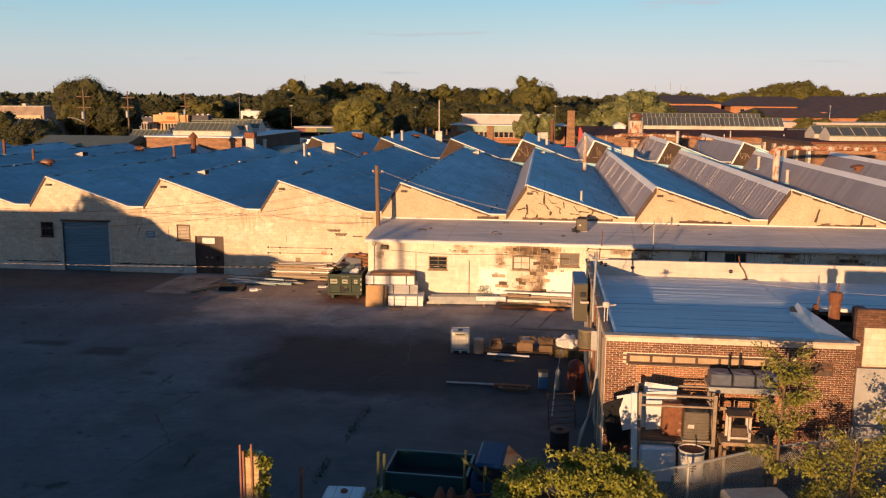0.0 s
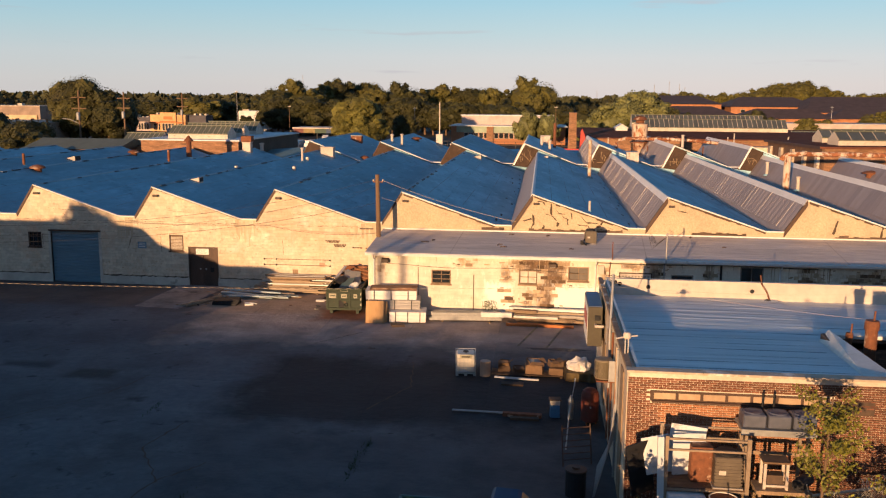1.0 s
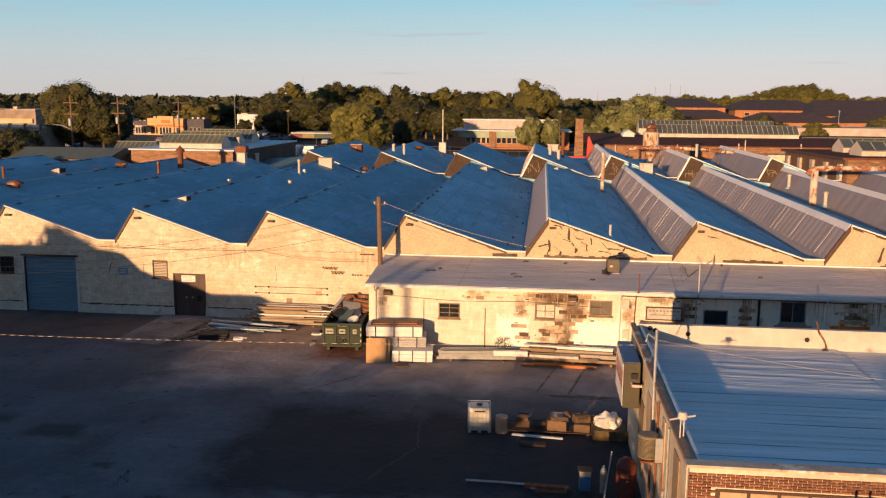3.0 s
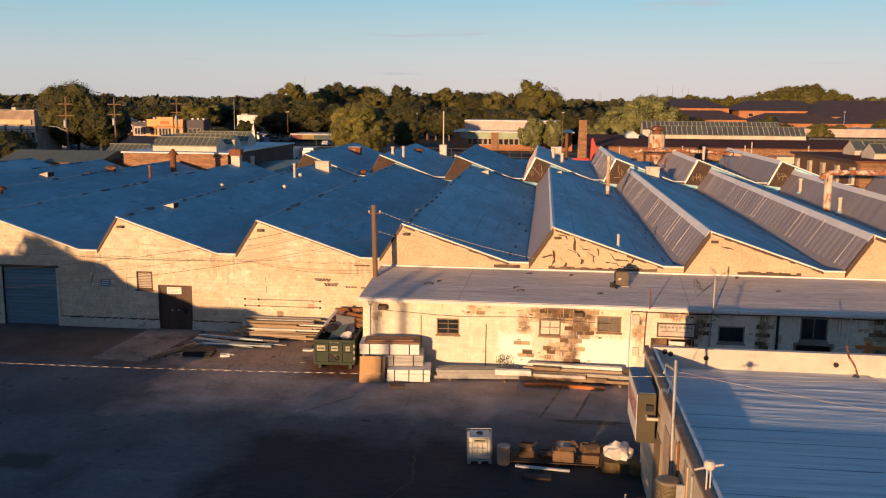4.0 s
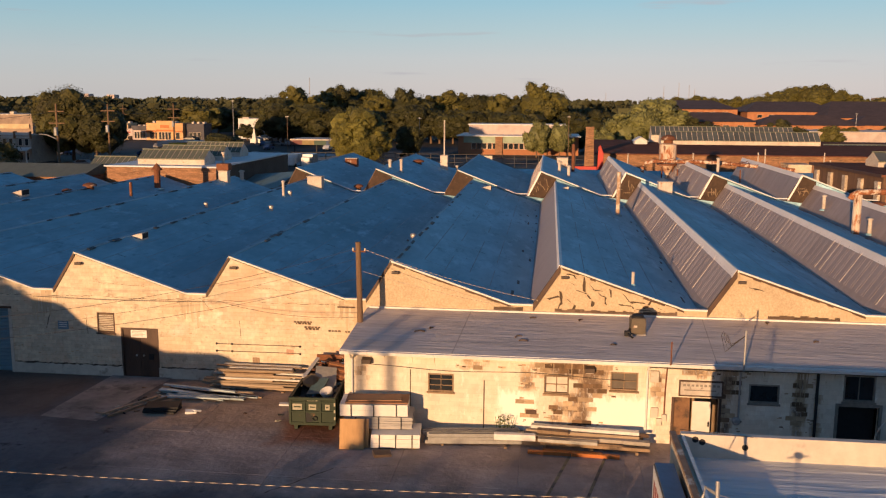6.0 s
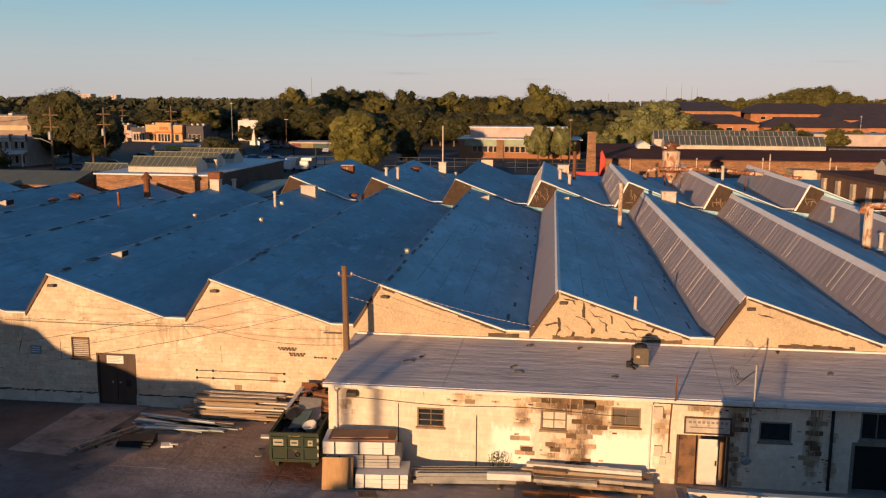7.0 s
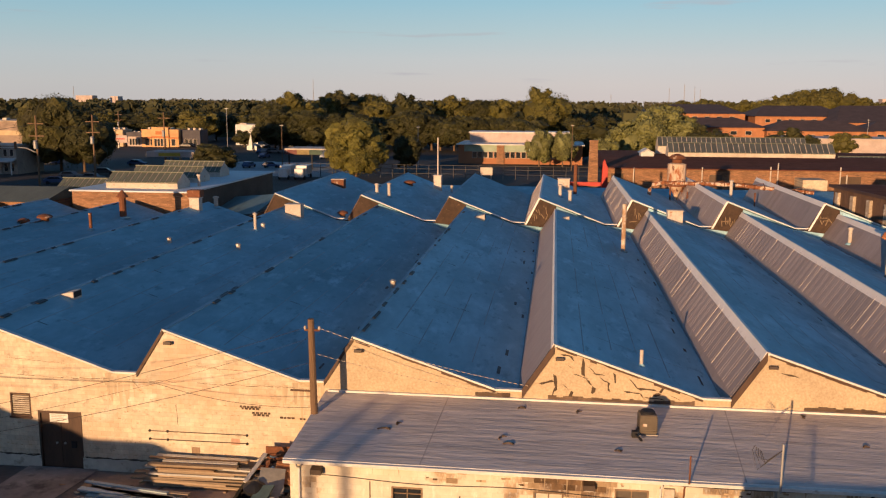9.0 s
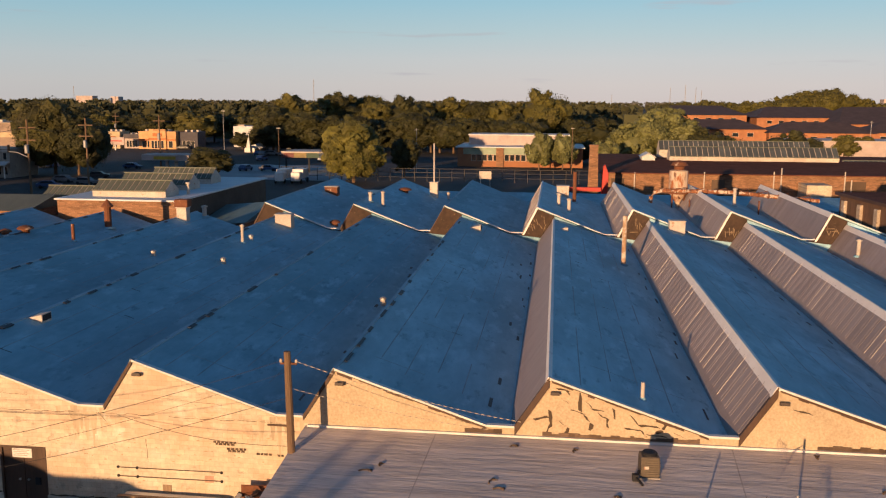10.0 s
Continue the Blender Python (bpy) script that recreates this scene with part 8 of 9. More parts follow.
part("roof", M().box(-47.3, -35.0, 100.4, 126.2, 7.1, 7.25), ROOF_LAP, mb, "pale flat roof")


def monitor(parent, x0, x1, y, z, run, eave, rise, panes, glaze):
    """A roof lantern: low walls, glazed slopes, ridge cap."""
    m = part("roof_monitor", M().prism([(y, z), (y + run, z), (y + run, z + eave), (y + run / 2, z + eave + rise), (y, z + eave)], "x", x0, x1), STACK_WHITE, parent, "roof monitor with glazed slopes")
    w = (x1 - x0) / panes
    for i in range(panes):
        for ya, yb in ((y - 0.05, y + run / 2), (y + run + 0.05, y + run / 2)):
            part("pane", M().poly([(x0 + i * w + 0.05, ya, z + eave + 0.04), (x0 + (i + 1) * w - 0.05, ya, z + eave + 0.04), (x0 + (i + 1) * w - 0.05, yb, z + eave + rise + 0.04), (x0 + i * w + 0.05, yb, z + eave + rise + 0.04)], [(0, 1, 2, 3)]), glaze, m)
    part("ridge", M().box(x0 - 0.1, x1 + 0.1, y + run / 2 - 0.12, y + run / 2 + 0.12, z + eave + rise + 0.01, z + eave + rise + 0.12), OXIDE, m)
    part("eave_strip", M().box(x0 - 0.06, x1 + 0.06, y - 0.1, y - 0.052, z + eave - 0.08, z + eave + 0.03), OXIDE, m)
    return m


monitor(mb, -44.6, -37.2, 102.6, 7.25, 3.0, 0.62, 0.85, 12, OXIDE)
monitor(mb, -45.5, -37.9, 109.6, 7.25, 3.0, 0.62, 0.95, 12, OXIDE)
monitor(mb, -45.5, -38.4, 116.8, 7.25, 3.0, 0.62, 1.0, 12, OXIDE)
part("west_wing", M().box(-54.5, -47.4, 106, 126, 0, 6.2), FAR_BRICK, mb)
monitor(mb, -52.5, -47.6, 107, 6.2, 3.0, 0.6, 0.8, 8, OXIDE)
part("vent", M().lathe([(0.15, 0), (0.15, 1.0), (0.25, 1.02), (0.2, 1.2)], (-36.4, 106.0, 7.25), 10), STACK_WHITE, mb)
sh = thing("green_roofed_shed", label="low shed with a dull green sheet roof", category="shed", kind="structure")
part("wall", M().box(-62, -50.3, 101, 110, 0, 5.9), FAR_BRICK, sh)
part("roof", M().prism([(100.6, 5.9), (105.5, 7.0), (110.4, 5.9)], "x", -62.3, -50.2), OXIDE, sh)
sh = thing("sheet_roof_shed", label="small shed with a blue-green sheet roof between the works", category="shed", kind="structure")
part("wall", M().box(-34.5, -30, 104, 112, 0, 4.6), BROWN, sh)
part("roof", M().poly([(-34.8, 103.4, 4.5), (-29.7, 103.4, 4.9), (-29.7, 112, 6.0), (-34.8, 112, 5.6)], [(0, 1, 2, 3)]), mat("teal_sheet_roof", (0.13, 0.20, 0.20), (0.10, 0.15, 0.15), 3, 0.5, stretch=(5, 1, 1)), sh)

# ---- long brick works with skylights, brick stack and yard ----
lw = thing("long_brick_works", label="long red brick works with a dark roof and glazed skylights", category="building", kind="structure")
ROOF_BROWN = mat("brown_roof_felt", (0.19, 0.078, 0.05), (0.13, 0.055, 0.038), 1.0, 0.95, big=0.2, spec=0.05)
part("wall", M().box(6.9, 110, 165, 165.3, 0, 5.4), FAR_BRICK, lw, "weathered red brick wall")
part("roof", M().prism([(164.6, 5.4), (164.6, 5.55), (186, 6.2), (206, 6.2), (206, 5.4)], "x", 6.6, 110), ROOF_BROWN, lw, "dark brown felt roof")
monitor(lw, 20.1, 49.4, 186.6, 5.4, 4.2, 1.58, 1.6, 30, GLAZE)
monitor(lw, 19.2, 46.9, 195.5, 5.4, 4.2, 2.3, 1.6, 30, GLAZE)
monitor(lw, 51.0, 70.0, 188.0, 5.2, 4.0, 0.35, 0.8, 22, GLAZE)
for x, h in ((12.1, 2.1), (22.8, 2.3), (33.3, 2.5), (34.4, 3.1), (43.8, 2.6), (44.8, 1.4)):
    part("wall_pipe", M().tube([(x, 164.7, 1.0), (x, 164.7, 3.5 + h)], 0.11, 8), STACK_WHITE, lw)
# flat dark panels set just before the wall face
for x0, x1 in ((8.5, 10.5), (24, 26), (44, 47)):
    part("wall_recess", M().box(x0, x1, 164.9, 164.99, 1.0, 4.6), BRICK_DARK, lw)
part("hung_shed", M().box(37.0, 40.6, 160, 164.9, 0, 4.4), CREAM, lw, "cream shed against the works")
st = thing("brick_chimney", (5.4, 160, 0), label="square red brick chimney stack", category="chimney")
part("shaft", M().prism([(-0.85, 0), (0.85, 0), (0.62, 9.8), (-0.62, 9.8)], "y", -0.8, 0.8), FAR_BRICK, st)
part("crown", M().box(-0.68, 0.68, -0.88, 0.88, 9.8, 10.1), FAR_BRICK, st)
RED = mat("red_machine_paint", (0.55, 0.045, 0.03), (0.45, 0.035, 0.025), 4, 0.5)
t = thing("red_loader_arm", (7.0, 156.5, 0), label="bright red machine with an upright arm and long boom", category="machine")
part("arm", M().prism([(-0.5, 1.0), (0.45, 1.0), (0.55, 6.0), (0.0, 7.4), (-0.3, 7.0)], "y", -0.4, 0.4), RED, t, bevel=0.05)
part("boom", M().box(-7.2, -0.51, -0.35, 0.35, 3.3, 3.9), RED, t, bevel=0.03)
part("base", M().box(-7.0, 1.0, -1.2, 1.2, 0.0, 0.99), DARK, t)
part("leg", M().box(-6.9, -6.5, -0.3, 0.3, 0.991, 3.3), RED, t)
SHACK = mat("white_shed_siding", (0.72, 0.72, 0.70), (0.62, 0.62, 0.6), 3, 0.6)
t = thing("white_garage", (16.3, 186, 6.0), label="small white gabled hut above the roofs", category="hut")
t.scale = (0.72, 0.8, 0.72)
part("wall", M().prism([(-1.6, -0.4), (1.6, -0.4), (1.6, 1.0), (0.0, 1.9), (-1.6, 1.0)], "y", 0, 6), SHACK, t)
part("roof", M().prism([(-1.9, 0.95), (0, 2.02), (1.9, 0.95), (1.9, 1.1), (0, 2.2), (-1.9, 1.1)], "y", -0.3, 6.3), SHACK, t)
# clutter in the rear yard
random.seed(71)
YARD_COL = [RUST, WOOD, STACK_WHITE, DARK, BRICK_DARK, bpy.data.materials["rust_orange_steel"], CONCRETE]
for i in range(90):
    x, y = random.uniform(-30, 48), random.uniform(143, 160)
    s = (random.uniform(0.8, 4.5), random.uniform(0.6, 2.0), random.uniform(0.6, 2.6))
    solo("yard_stock", M().obox((0, 0, s[2] / 2), s).obox((s[0] * 0.2, 0, s[2] + 0.15), (s[0] * 0.5, s[1] * 0.7, 0.3), 0, 0, 12), random.choice(YARD_COL), "pile of stock in the rear yard", "stock pile", "stock in the rear yard", at=(x, y, 0), rz=random.uniform(-15, 15))
t = thing("yard_fence", (0, 0, 0), label="dark rail fence along the rear yard", category="fence")
for i in range(34):
    part("post", M().box(-58 + i * 2.6, -57.9 + i * 2.6, 203.9, 204.1, 0, 2.8), WIRE, t)
for z in (0.9, 1.9, 2.7):
    part("rail", M().box(-58, 28, 203.95, 204.05, z, z + 0.08), WIRE, t)
solo("signboard", M().box(-1.2, 1.2, -0.05, 0.05, 1.5, 3.0).box(-1.0, -0.87, -0.05, 0.05, 0, 1.5).box(0.87, 1.0, -0.05, 0.05, 0, 1.5), STACK_WHITE, "blank pale signboard by the rear fence", "sign", at=(-14.0, 196, 0))
for x, y, h in ((-32.75, 228, 10.3), (-64.8, 224, 10.5), (-84.3, 240, 14.2), (3.4, 230, 10.9), (62, 262, 8.5), (99.5, 322, 11.1)):
    t = thing("lamp_post", (x, y, 0), label="slim street pole among the far buildings", category="street pole", group="street poles")
    part("pole", M().tube([(0, 0, 0), (0, 0, h)], 0.10, 8, 0.06), POLE if x in (-64.8, 3.4) else COND, t)
    part("head", M().box(-0.45, 0.45, -0.08, 0.08, h - 0.4, h - 0.28), COND, t)

# ---- school and shops ----
TEALBAND = mat("teal_fascia", (0.34, 0.42, 0.31), (0.28, 0.35, 0.26), 3, 0.6)
PINKISH = mat("pinkish_render", (0.56, 0.46, 0.42), (0.48, 0.39, 0.36), 3, 0.8)


def windows_row(parent, x0, x1, y, z0, z1, n, gap=0.25, frame_mat=None):
    w = (x1 - x0) / n
    for i in range(n):
        a, b = x0 + i * w + gap * w / 2, x0 + (i + 1) * w - gap * w / 2
        p = part("window", M().box(a, b, y - 0.06, y - 0.02, z0, z1), GLASS, parent)
        part("window_frame", M().wall(a - 0.08, b + 0.08, z0 - 0.08, z1 + 0.08, y - 0.1, y - 0.01, [(a, b, z0, z1)]), frame_mat or STACK_WHITE, p)


sc = thing("school_building", label="low school with teal fascia, window rows and a pale upper storey", category="building", kind="structure")
part("base_wall", M().box(-25.5, 6.5, 250, 272, 0, 4.9), BRICK_PALE, sc)
part("fascia", M().box(-24, 5, 249.8, 249.99, 3.2, 4.9), TEALBAND, sc, "teal fascia band")
part("roof", M().box(-26, 7, 249.2, 272, 4.9, 5.15), WHITE, sc)
part("upper_storey", M().box(-23.5, 3, 260, 271, 5.1, 7.7), PINKISH, sc, "pinkish rendered upper storey")
part("upper_roof", M().box(-23.8, 3.3, 259.7, 271.3, 7.7, 7.95), WHITE, sc)
windows_row(sc, -22, 3.5, 250, 1.6, 3.1, 18)
part("brick_pier", M().box(-15.5, -13.6, 249.5, 250, 0, 4.9), FAR_BRICK, sc)
fs = thing("far_school_complex", label="wide orange brick complex with dark hipped roofs", category="building", kind="structure")
ORANGE_WALL = mat("orange_far_brick", (0.46, 0.21, 0.10), (0.38, 0.16, 0.08), 1.0, 0.85)
ROOF_VIOLET = mat("dark_shingle", (0.085, 0.06, 0.06), (0.065, 0.048, 0.05), 1.0, 0.85)
for x0, x1, y, d, hw, hr in ((45, 86, 440, 44, 11.2, 15.4), (88.5, 132, 440, 40, 10.2, 15.0), (118, 186, 418, 50, 8.0, 15.2), (42, 76, 356, 22, 7.2, 10.6), (74, 112, 352, 20, 6.2, 9.9), (110, 150, 360, 22, 6.2, 9.8)):
    part("wall", M().box(x0 + 1, x1 - 1, y, y + d, 0, hw), ORANGE_WALL, fs)
    part("roof", M().poly([(x0, y - 1, hw), (x1, y - 1, hw), (x1, y + d + 1, hw), (x0, y + d + 1, hw), (x0 + 9, y + d / 2, hr), (x1 - 9, y + d / 2, hr)], [(0, 1, 5, 4), (1, 2, 5), (2, 3, 4, 5), (3, 0, 4)]), ROOF_VIOLET, fs, "dark hipped roof")
    windows_row(fs, x0 + 4, x1 - 4, y, hw - 2.6, hw - 1.3, int((x1 - x0) / 6), 0.6)
t = thing("flat_store", label="long pale flat-roofed store beyond the works", category="building", kind="structure")
part("wall", M().box(70, 130, 300, 320, 0, 5.4), PINKISH, t)
part("roof", M().box(69.5, 130.5, 299.5, 320.5, 5.4, 5.6), ROOF_GREY, t)


def shop(name, x0, x1, y, h, wall, label, awning=None, n=4):
    t = thing(name, label=label, category="shop", kind="structure")
    part("wall", M().box(x0, x1, y, y + 7, 0, h), wall, t)
    part("parapet", M().box(x0 - 0.1, x1 + 0.1, y - 0.1, y + 7.1, h, h + 0.4), wall, t)
    windows_row(t, x0 + 1, x1 - 1, y, 0.5, 2.7, n, 0.3)
    if awning:
        part("awning", M().prism([(y - 1.4, 3.0), (y - 0.11, 4.2), (y - 0.11, 3.0)], "x", x0 + 1.5, x1 - 1.5), awning, t)
    for i in range(3):
        part("roof_unit", M().box(x0 + 1 + i * (x1 - x0) / 3.3, x0 + 1.8 + i * (x1 - x0) / 3.3, y + 3, y + 5, h + 0.4, h + 1.0), STACK_WHITE, t)
    return t


PEACH = mat("peach_render", (0.72, 0.42, 0.20), (0.62, 0.34, 0.16), 1.0, 0.8)
DARK_RENDER = mat("dark_far_render", (0.10, 0.095, 0.11), (0.075, 0.07, 0.085), 1, 0.8)
CREAMY = mat("cream_far_render", (0.62, 0.48, 0.30), (0.54, 0.4, 0.25), 1.0, 0.8)
shop("corner_shop", -155.5, -149.5, 312, 5.4, CREAMY, "small cream shop on the far street", ORANGE, 3)
s = shop("grey_shop", -149.2, -143.0, 314, 4.2, PINKISH, "pink shop with a grey top band on the far street", None, 4)
part("top_band", M().box(-149.3, -142.9, 313.6, 313.89, 3.4, 5.0), DARK_RENDER, s, "grey top band")
s = shop("fried_food_shop", -142.6, -129.2, 312, 5.6, PEACH, "sunlit peach and orange restaurant on the far street", None, 6)
part("gable_front", M().box(-138.6, -132.6, 311.4, 311.99, 0, 6.8), PEACH, s, "raised peach entrance front")
for x0, x1, z0, z1 in ((-138.7, -132.5, 3.1, 3.75), (-142.6, -138.75, 2.9, 3.4), (-132.45, -129.2, 2.9, 3.4), (-137.2, -134.0, 4.3, 5.4)):
    part("orange_band", M().box(x0, x1, 311.2, 311.39, z0, z1), ORANGE, s, "bright orange band")
windows_row(s, -137.9, -133.3, 311.4, 0.3, 2.8, 4, 0.25)
shop("dark_shop", -129.0, -122.3, 314, 5.4, DARK_RENDER, "dark low shop on the far street", None, 3)
t = thing("billboard", (-146.0, 302, 0), label="pale billboard on a post before the shops", category="billboard")
part("post", M().box(-0.2, 0.2, -0.2, 0.2, 0, 1.8), COND, t)
part("board", M().box(-3.2, 3.2, -0.15, 0.15, 1.8, 4.3), PINKISH, t)
part("text_bar", M().box(-2.4, 2.4, -0.2, -0.151, 2.9, 3.3), RED, t)
t = thing("fuel_canopy", (-84.2, 207, 0), label="pale fuel station canopy with a yellow band", category="canopy")
part("roof", M().box(-5.4, 5.4, -2, 5, 3.6, 4.8), PINKISH, t)
part("band", M().box(-2.6, 2.4, -2.06, -2.001, 3.8, 4.5), mat("yellow_band", (0.60, 0.42, 0.05), (0.5, 0.35, 0.04), 3, 0.6), t)
for x in (-0.5, 1.6, 4.0):
    part("column", M().box(x - 0.25, x + 0.25, -0.3, 0.3, 0, 3.599), STACK_WHITE, t)
t = thing("mural_canopy", (-54.6, 227, 1.3), label="canopy with a painted blue, red and yellow fascia", category="canopy")
part("roof", M().box(-9, 9, -5, 5, 3.3, 3.6), STACK_WHITE, t)
for i, c in enumerate(((0.22, 0.06, 0.05), (0.30, 0.22, 0.08), (0.04, 0.09, 0.06), (0.03, 0.08, 0.20), (0.03, 0.07, 0.16), (0.2, 0.21, 0.22))):
    part("painted_panel", M().box(-9 + i * 3, -6.02 + i * 3, -5.05, -5.001, 2.2, 3.3), mat("mural_paint", c, tuple(v * 0.6 for v in c), 1.2, 0.6, stain=((0.5, 0.45, 0.4), 0.5, 0.6, 0.66)), t)
for x in (-8, -2.5, 3, 8):
    part("column", M().box(x - 0.15, x + 0.15, -4.8, -4.5, -1.3, 3.299), DARK, t)
t = thing("chapel", (-99.0, 300, 0), label="small white chapel with a pointed steeple", category="chapel")
part("nave", M().prism([(-1.7, 0), (1.7, 0), (1.7, 1.2), (0, 2.0), (-1.7, 1.2)], "y", 0, 4), SHACK, t)
part("tower", M().box(-0.6, 0.6, -1.2, -0.01, 0, 2.2), SHACK, t)
part("spire", M().poly([(-0.6, -1.2, 2.2), (0.6, -1.2, 2.2), (0.6, -0.01, 2.2), (-0.6, -0.01, 2.2), (0, -0.6, 5.6)], [(0, 1, 4), (1, 2, 4), (2, 3, 4), (3, 0, 4)]), SHACK, t)
t = thing("white_store", label="white block of a store beyond the trees", category="building", kind="structure")
tree(-107.6, 317, 5.6, CROWNS[3], LEAF_DARK, "low green tree before the white store", "", 1.5)
part("wall", M().box(-116.2, -107.9, 332, 344, 0, 7.4), SHACK, t)
part("roof_unit", M().box(-115.2, -112.8, 334, 336, 7.401, 7.9), STACK_WHITE, t)
t = thing("long_plaza", label="long low tan shopping plaza in the distance", category="building", kind="structure")
part("wall", M().box(-300, -205, 380, 400, 0, 7.0), CREAMY, t)
part("roof", M().box(-300, -205, 379.5, 400, 7.0, 7.3), ROOF_GREY, t)
t = thing("tower_block", label="far pale apartment blocks on the horizon", category="building", kind="structure")
for x, y, w_, h in ((-925, 1650, 34, 25), (-880, 1700, 16, 24), (560, 1650, 26, 25)):
    part("block", M().box(x, x + w_, y, y + 20, 0, h), PINKISH, t)
for x, y, h in ((-410, 1500, 53), (205, 1700, 44), (232, 1700, 50), (258, 1750, 47), (276, 1800, 42), (-900, 1600, 42), (100, 1700, 32)):
    t = thing("radio_mast", (x, y, 0), label="thin radio mast on the horizon", category="radio mast", group="radio masts")
    part("mast", M().tube([(0, 0, 0), (0, 0, h)], 0.55, 5, 0.35), CONCRETE, t)
# white houses with porches at the street
PAINTED_FRONT = mat("old_white_front", (0.60, 0.56, 0.50), (0.48, 0.45, 0.40), 3, 0.8, big=0.3)
for i in range(4):
    x = -116.9 - i * 3.75
    t = thing("row_house", (x, 197.0, 0), 0, "narrow white row house with a cornice and a porch", "house", "row houses", "structure")
    part("wall", M().box(-1.8, 1.8, 0, 10, 0, 6.1), PAINTED_FRONT if i % 2 else CONCRETE, t)
    part("cornice", M().box(-1.62, 1.62, -0.35, 0.2, 6.101, 6.75), SHACK, t)
    part("cornice_band", M().box(-1.62, 1.62, -0.28, -0.001, 5.6, 5.85), SHACK, t)
    for px in (-1.72, 1.72):
        part("party_pier", M().box(px - 0.09, px + 0.09, -0.4, 0.3, 5.4, 7.0), FAR_BRICK, t)
    part("porch_roof", M().prism([(-2.0, 2.9), (-0.01, 3.5), (-0.01, 3.2), (-2.0, 2.7)], "x", -1.75, 1.75), SHACK, t)
    for px in (-1.6, 1.6):
        part("porch_post", M().box(px - 0.1, px + 0.1, -1.95, -1.75, 0, 2.72), SHACK, t)
    windows_row(t, -1.5, 1.5, 0, 3.9, 5.3, 2, 0.5)
    windows_row(t, -1.5, 1.5, 0, 0.7, 2.3, 2, 0.5)
t = thing("long_pale_store", label="long low tan store with a pale front band", category="building", kind="structure")
part("wall", M().box(-262, -178, 300, 325, 0, 8.6), mat("tan_store_brick", (0.36, 0.275, 0.22), (0.29, 0.215, 0.17), 2, 0.85, big=0.3), t)
part("parapet", M().box(-262.2, -177.8, 299.7, 325.2, 8.601, 8.9), COPING_TAN, t)
for x0, x1, m in ((-260, -232, CREAMY), (-231, -205, PINKISH), (-204, -179, CREAMY)):
    part("front_band", M().box(x0, x1, 299.4, 299.69, 4.0, 5.6), m, t)
for i in range(6):
    part("roof_unit", M().box(-255 + i * 13, -253.5 + i * 13, 306, 308, 8.901, 9.7), STACK_WHITE, t)
# street poles with crossarms
for x, y, h in ((-86.0, 176.2, 13.2), (-85.0, 156.4, 13.3), (-88.0, 211, 13.25), (-160, 330, 12)):
    t = thing("street_utility_pole", (x, y, 0), label="wooden utility pole with two crossarms", category="utility pole", group="street utility poles")
    part("pole", M().tube([(0, 0, 0), (0, 0, h)], 0.22, 8, 0.15), POLE, t)
    for z in (h - 1.4, h - 3.4):
        part("crossarm", M().box(-1.4, 1.4, -0.08, 0.08, z, z + 0.18), POLE, t)
    part("transformer", M().lathe([(0.3, h - 5.4), (0.32, h - 5.2), (0.32, h - 4.2), (0.2, h - 4.0)], (0.0, -0.5, 0), 12), COND, t)
t = bpy.data.objects["street_utility_pole.001"]
part("lamp_arm", M().tube([(0, 0, 7.2), (-2.0, 0, 8.0), (-3.4, 0, 8.1)], 0.08, 6), COND, t, "street lamp arm")
for a, b in (((-86.0, 176.2, 11.9), (-85.0, 156.4, 12.0)), ((-86.0, 176.2, 11.9), (-88.0, 211, 12.0)), ((-88.0, 211, 12.0), (-84.3, 240, 12.5)), ((-85.0, 156.4, 12.0), (-83.5, 110, 11.5))):
    cable("street_cable", a, b, 0.8, WIRE, 0.03)
PALE_LOT = mat("pale_lot_concrete", (0.34, 0.37, 0.39), (0.26, 0.285, 0.30), 1.5, 0.85, big=0.25, big_scale=0.08)
solo("rear_lot", M().poly([(-82, 203, -0.012), (-44, 203, -0.012), (-46, 246, -0.012), (-88, 246, -0.012)], [(0, 1, 2, 3)]), PALE_LOT, "pale concrete lot behind the works", "lot", kind="structure")
# parked vehicles
CARS = [mat("car_white", (0.7, 0.7, 0.7), (0.62, 0.62, 0.62), 2, 0.3), mat("car_grey", (0.2, 0.2, 0.21), (0.16, 0.16, 0.17), 2, 0.3), mat("car_dark", (0.03, 0.03, 0.035), (0.04, 0.04, 0.045), 2, 0.3), mat("car_blue", (0.05, 0.09, 0.2), (0.04, 0.08, 0.17), 2, 0.3)]


def car(x, y, rz, paint):
    t = thing("parked_car", (x, y, 0), rz, "parked car in the far lot", "car", "parked cars")
    part("body", M().prism([(-2.2, 0.35), (2.2, 0.35), (2.25, 0.8), (1.2, 0.95), (0.6, 1.45), (-1.2, 1.45), (-1.9, 0.98), (-2.25, 0.9)], "y", -0.88, 0.88), paint, t, bevel=0.06)
    for yy in (-0.885, 0.885):
        part("side_glass", M().poly([(-1.6, yy, 1.0), (1.0, yy, 1.0), (0.55, yy, 1.38), (-1.15, yy, 1.38)], [(0, 1, 2, 3)]), GLASS, t)
    for wx in (-1.4, 1.4):
        for yy in (-0.8, 0.8):
            part("wheel", M().tube([(wx, yy - 0.1, 0.33), (wx, yy + 0.1, 0.33)], 0.33, 12), TYRE, t)


random.seed(91)
for i in range(26):
    car(random.uniform(-128, -62), random.choice((226, 240, 262, 284, 312)) + random.uniform(-1, 1), random.choice((0, 90, 85, 5, 180)), random.choice(CARS))
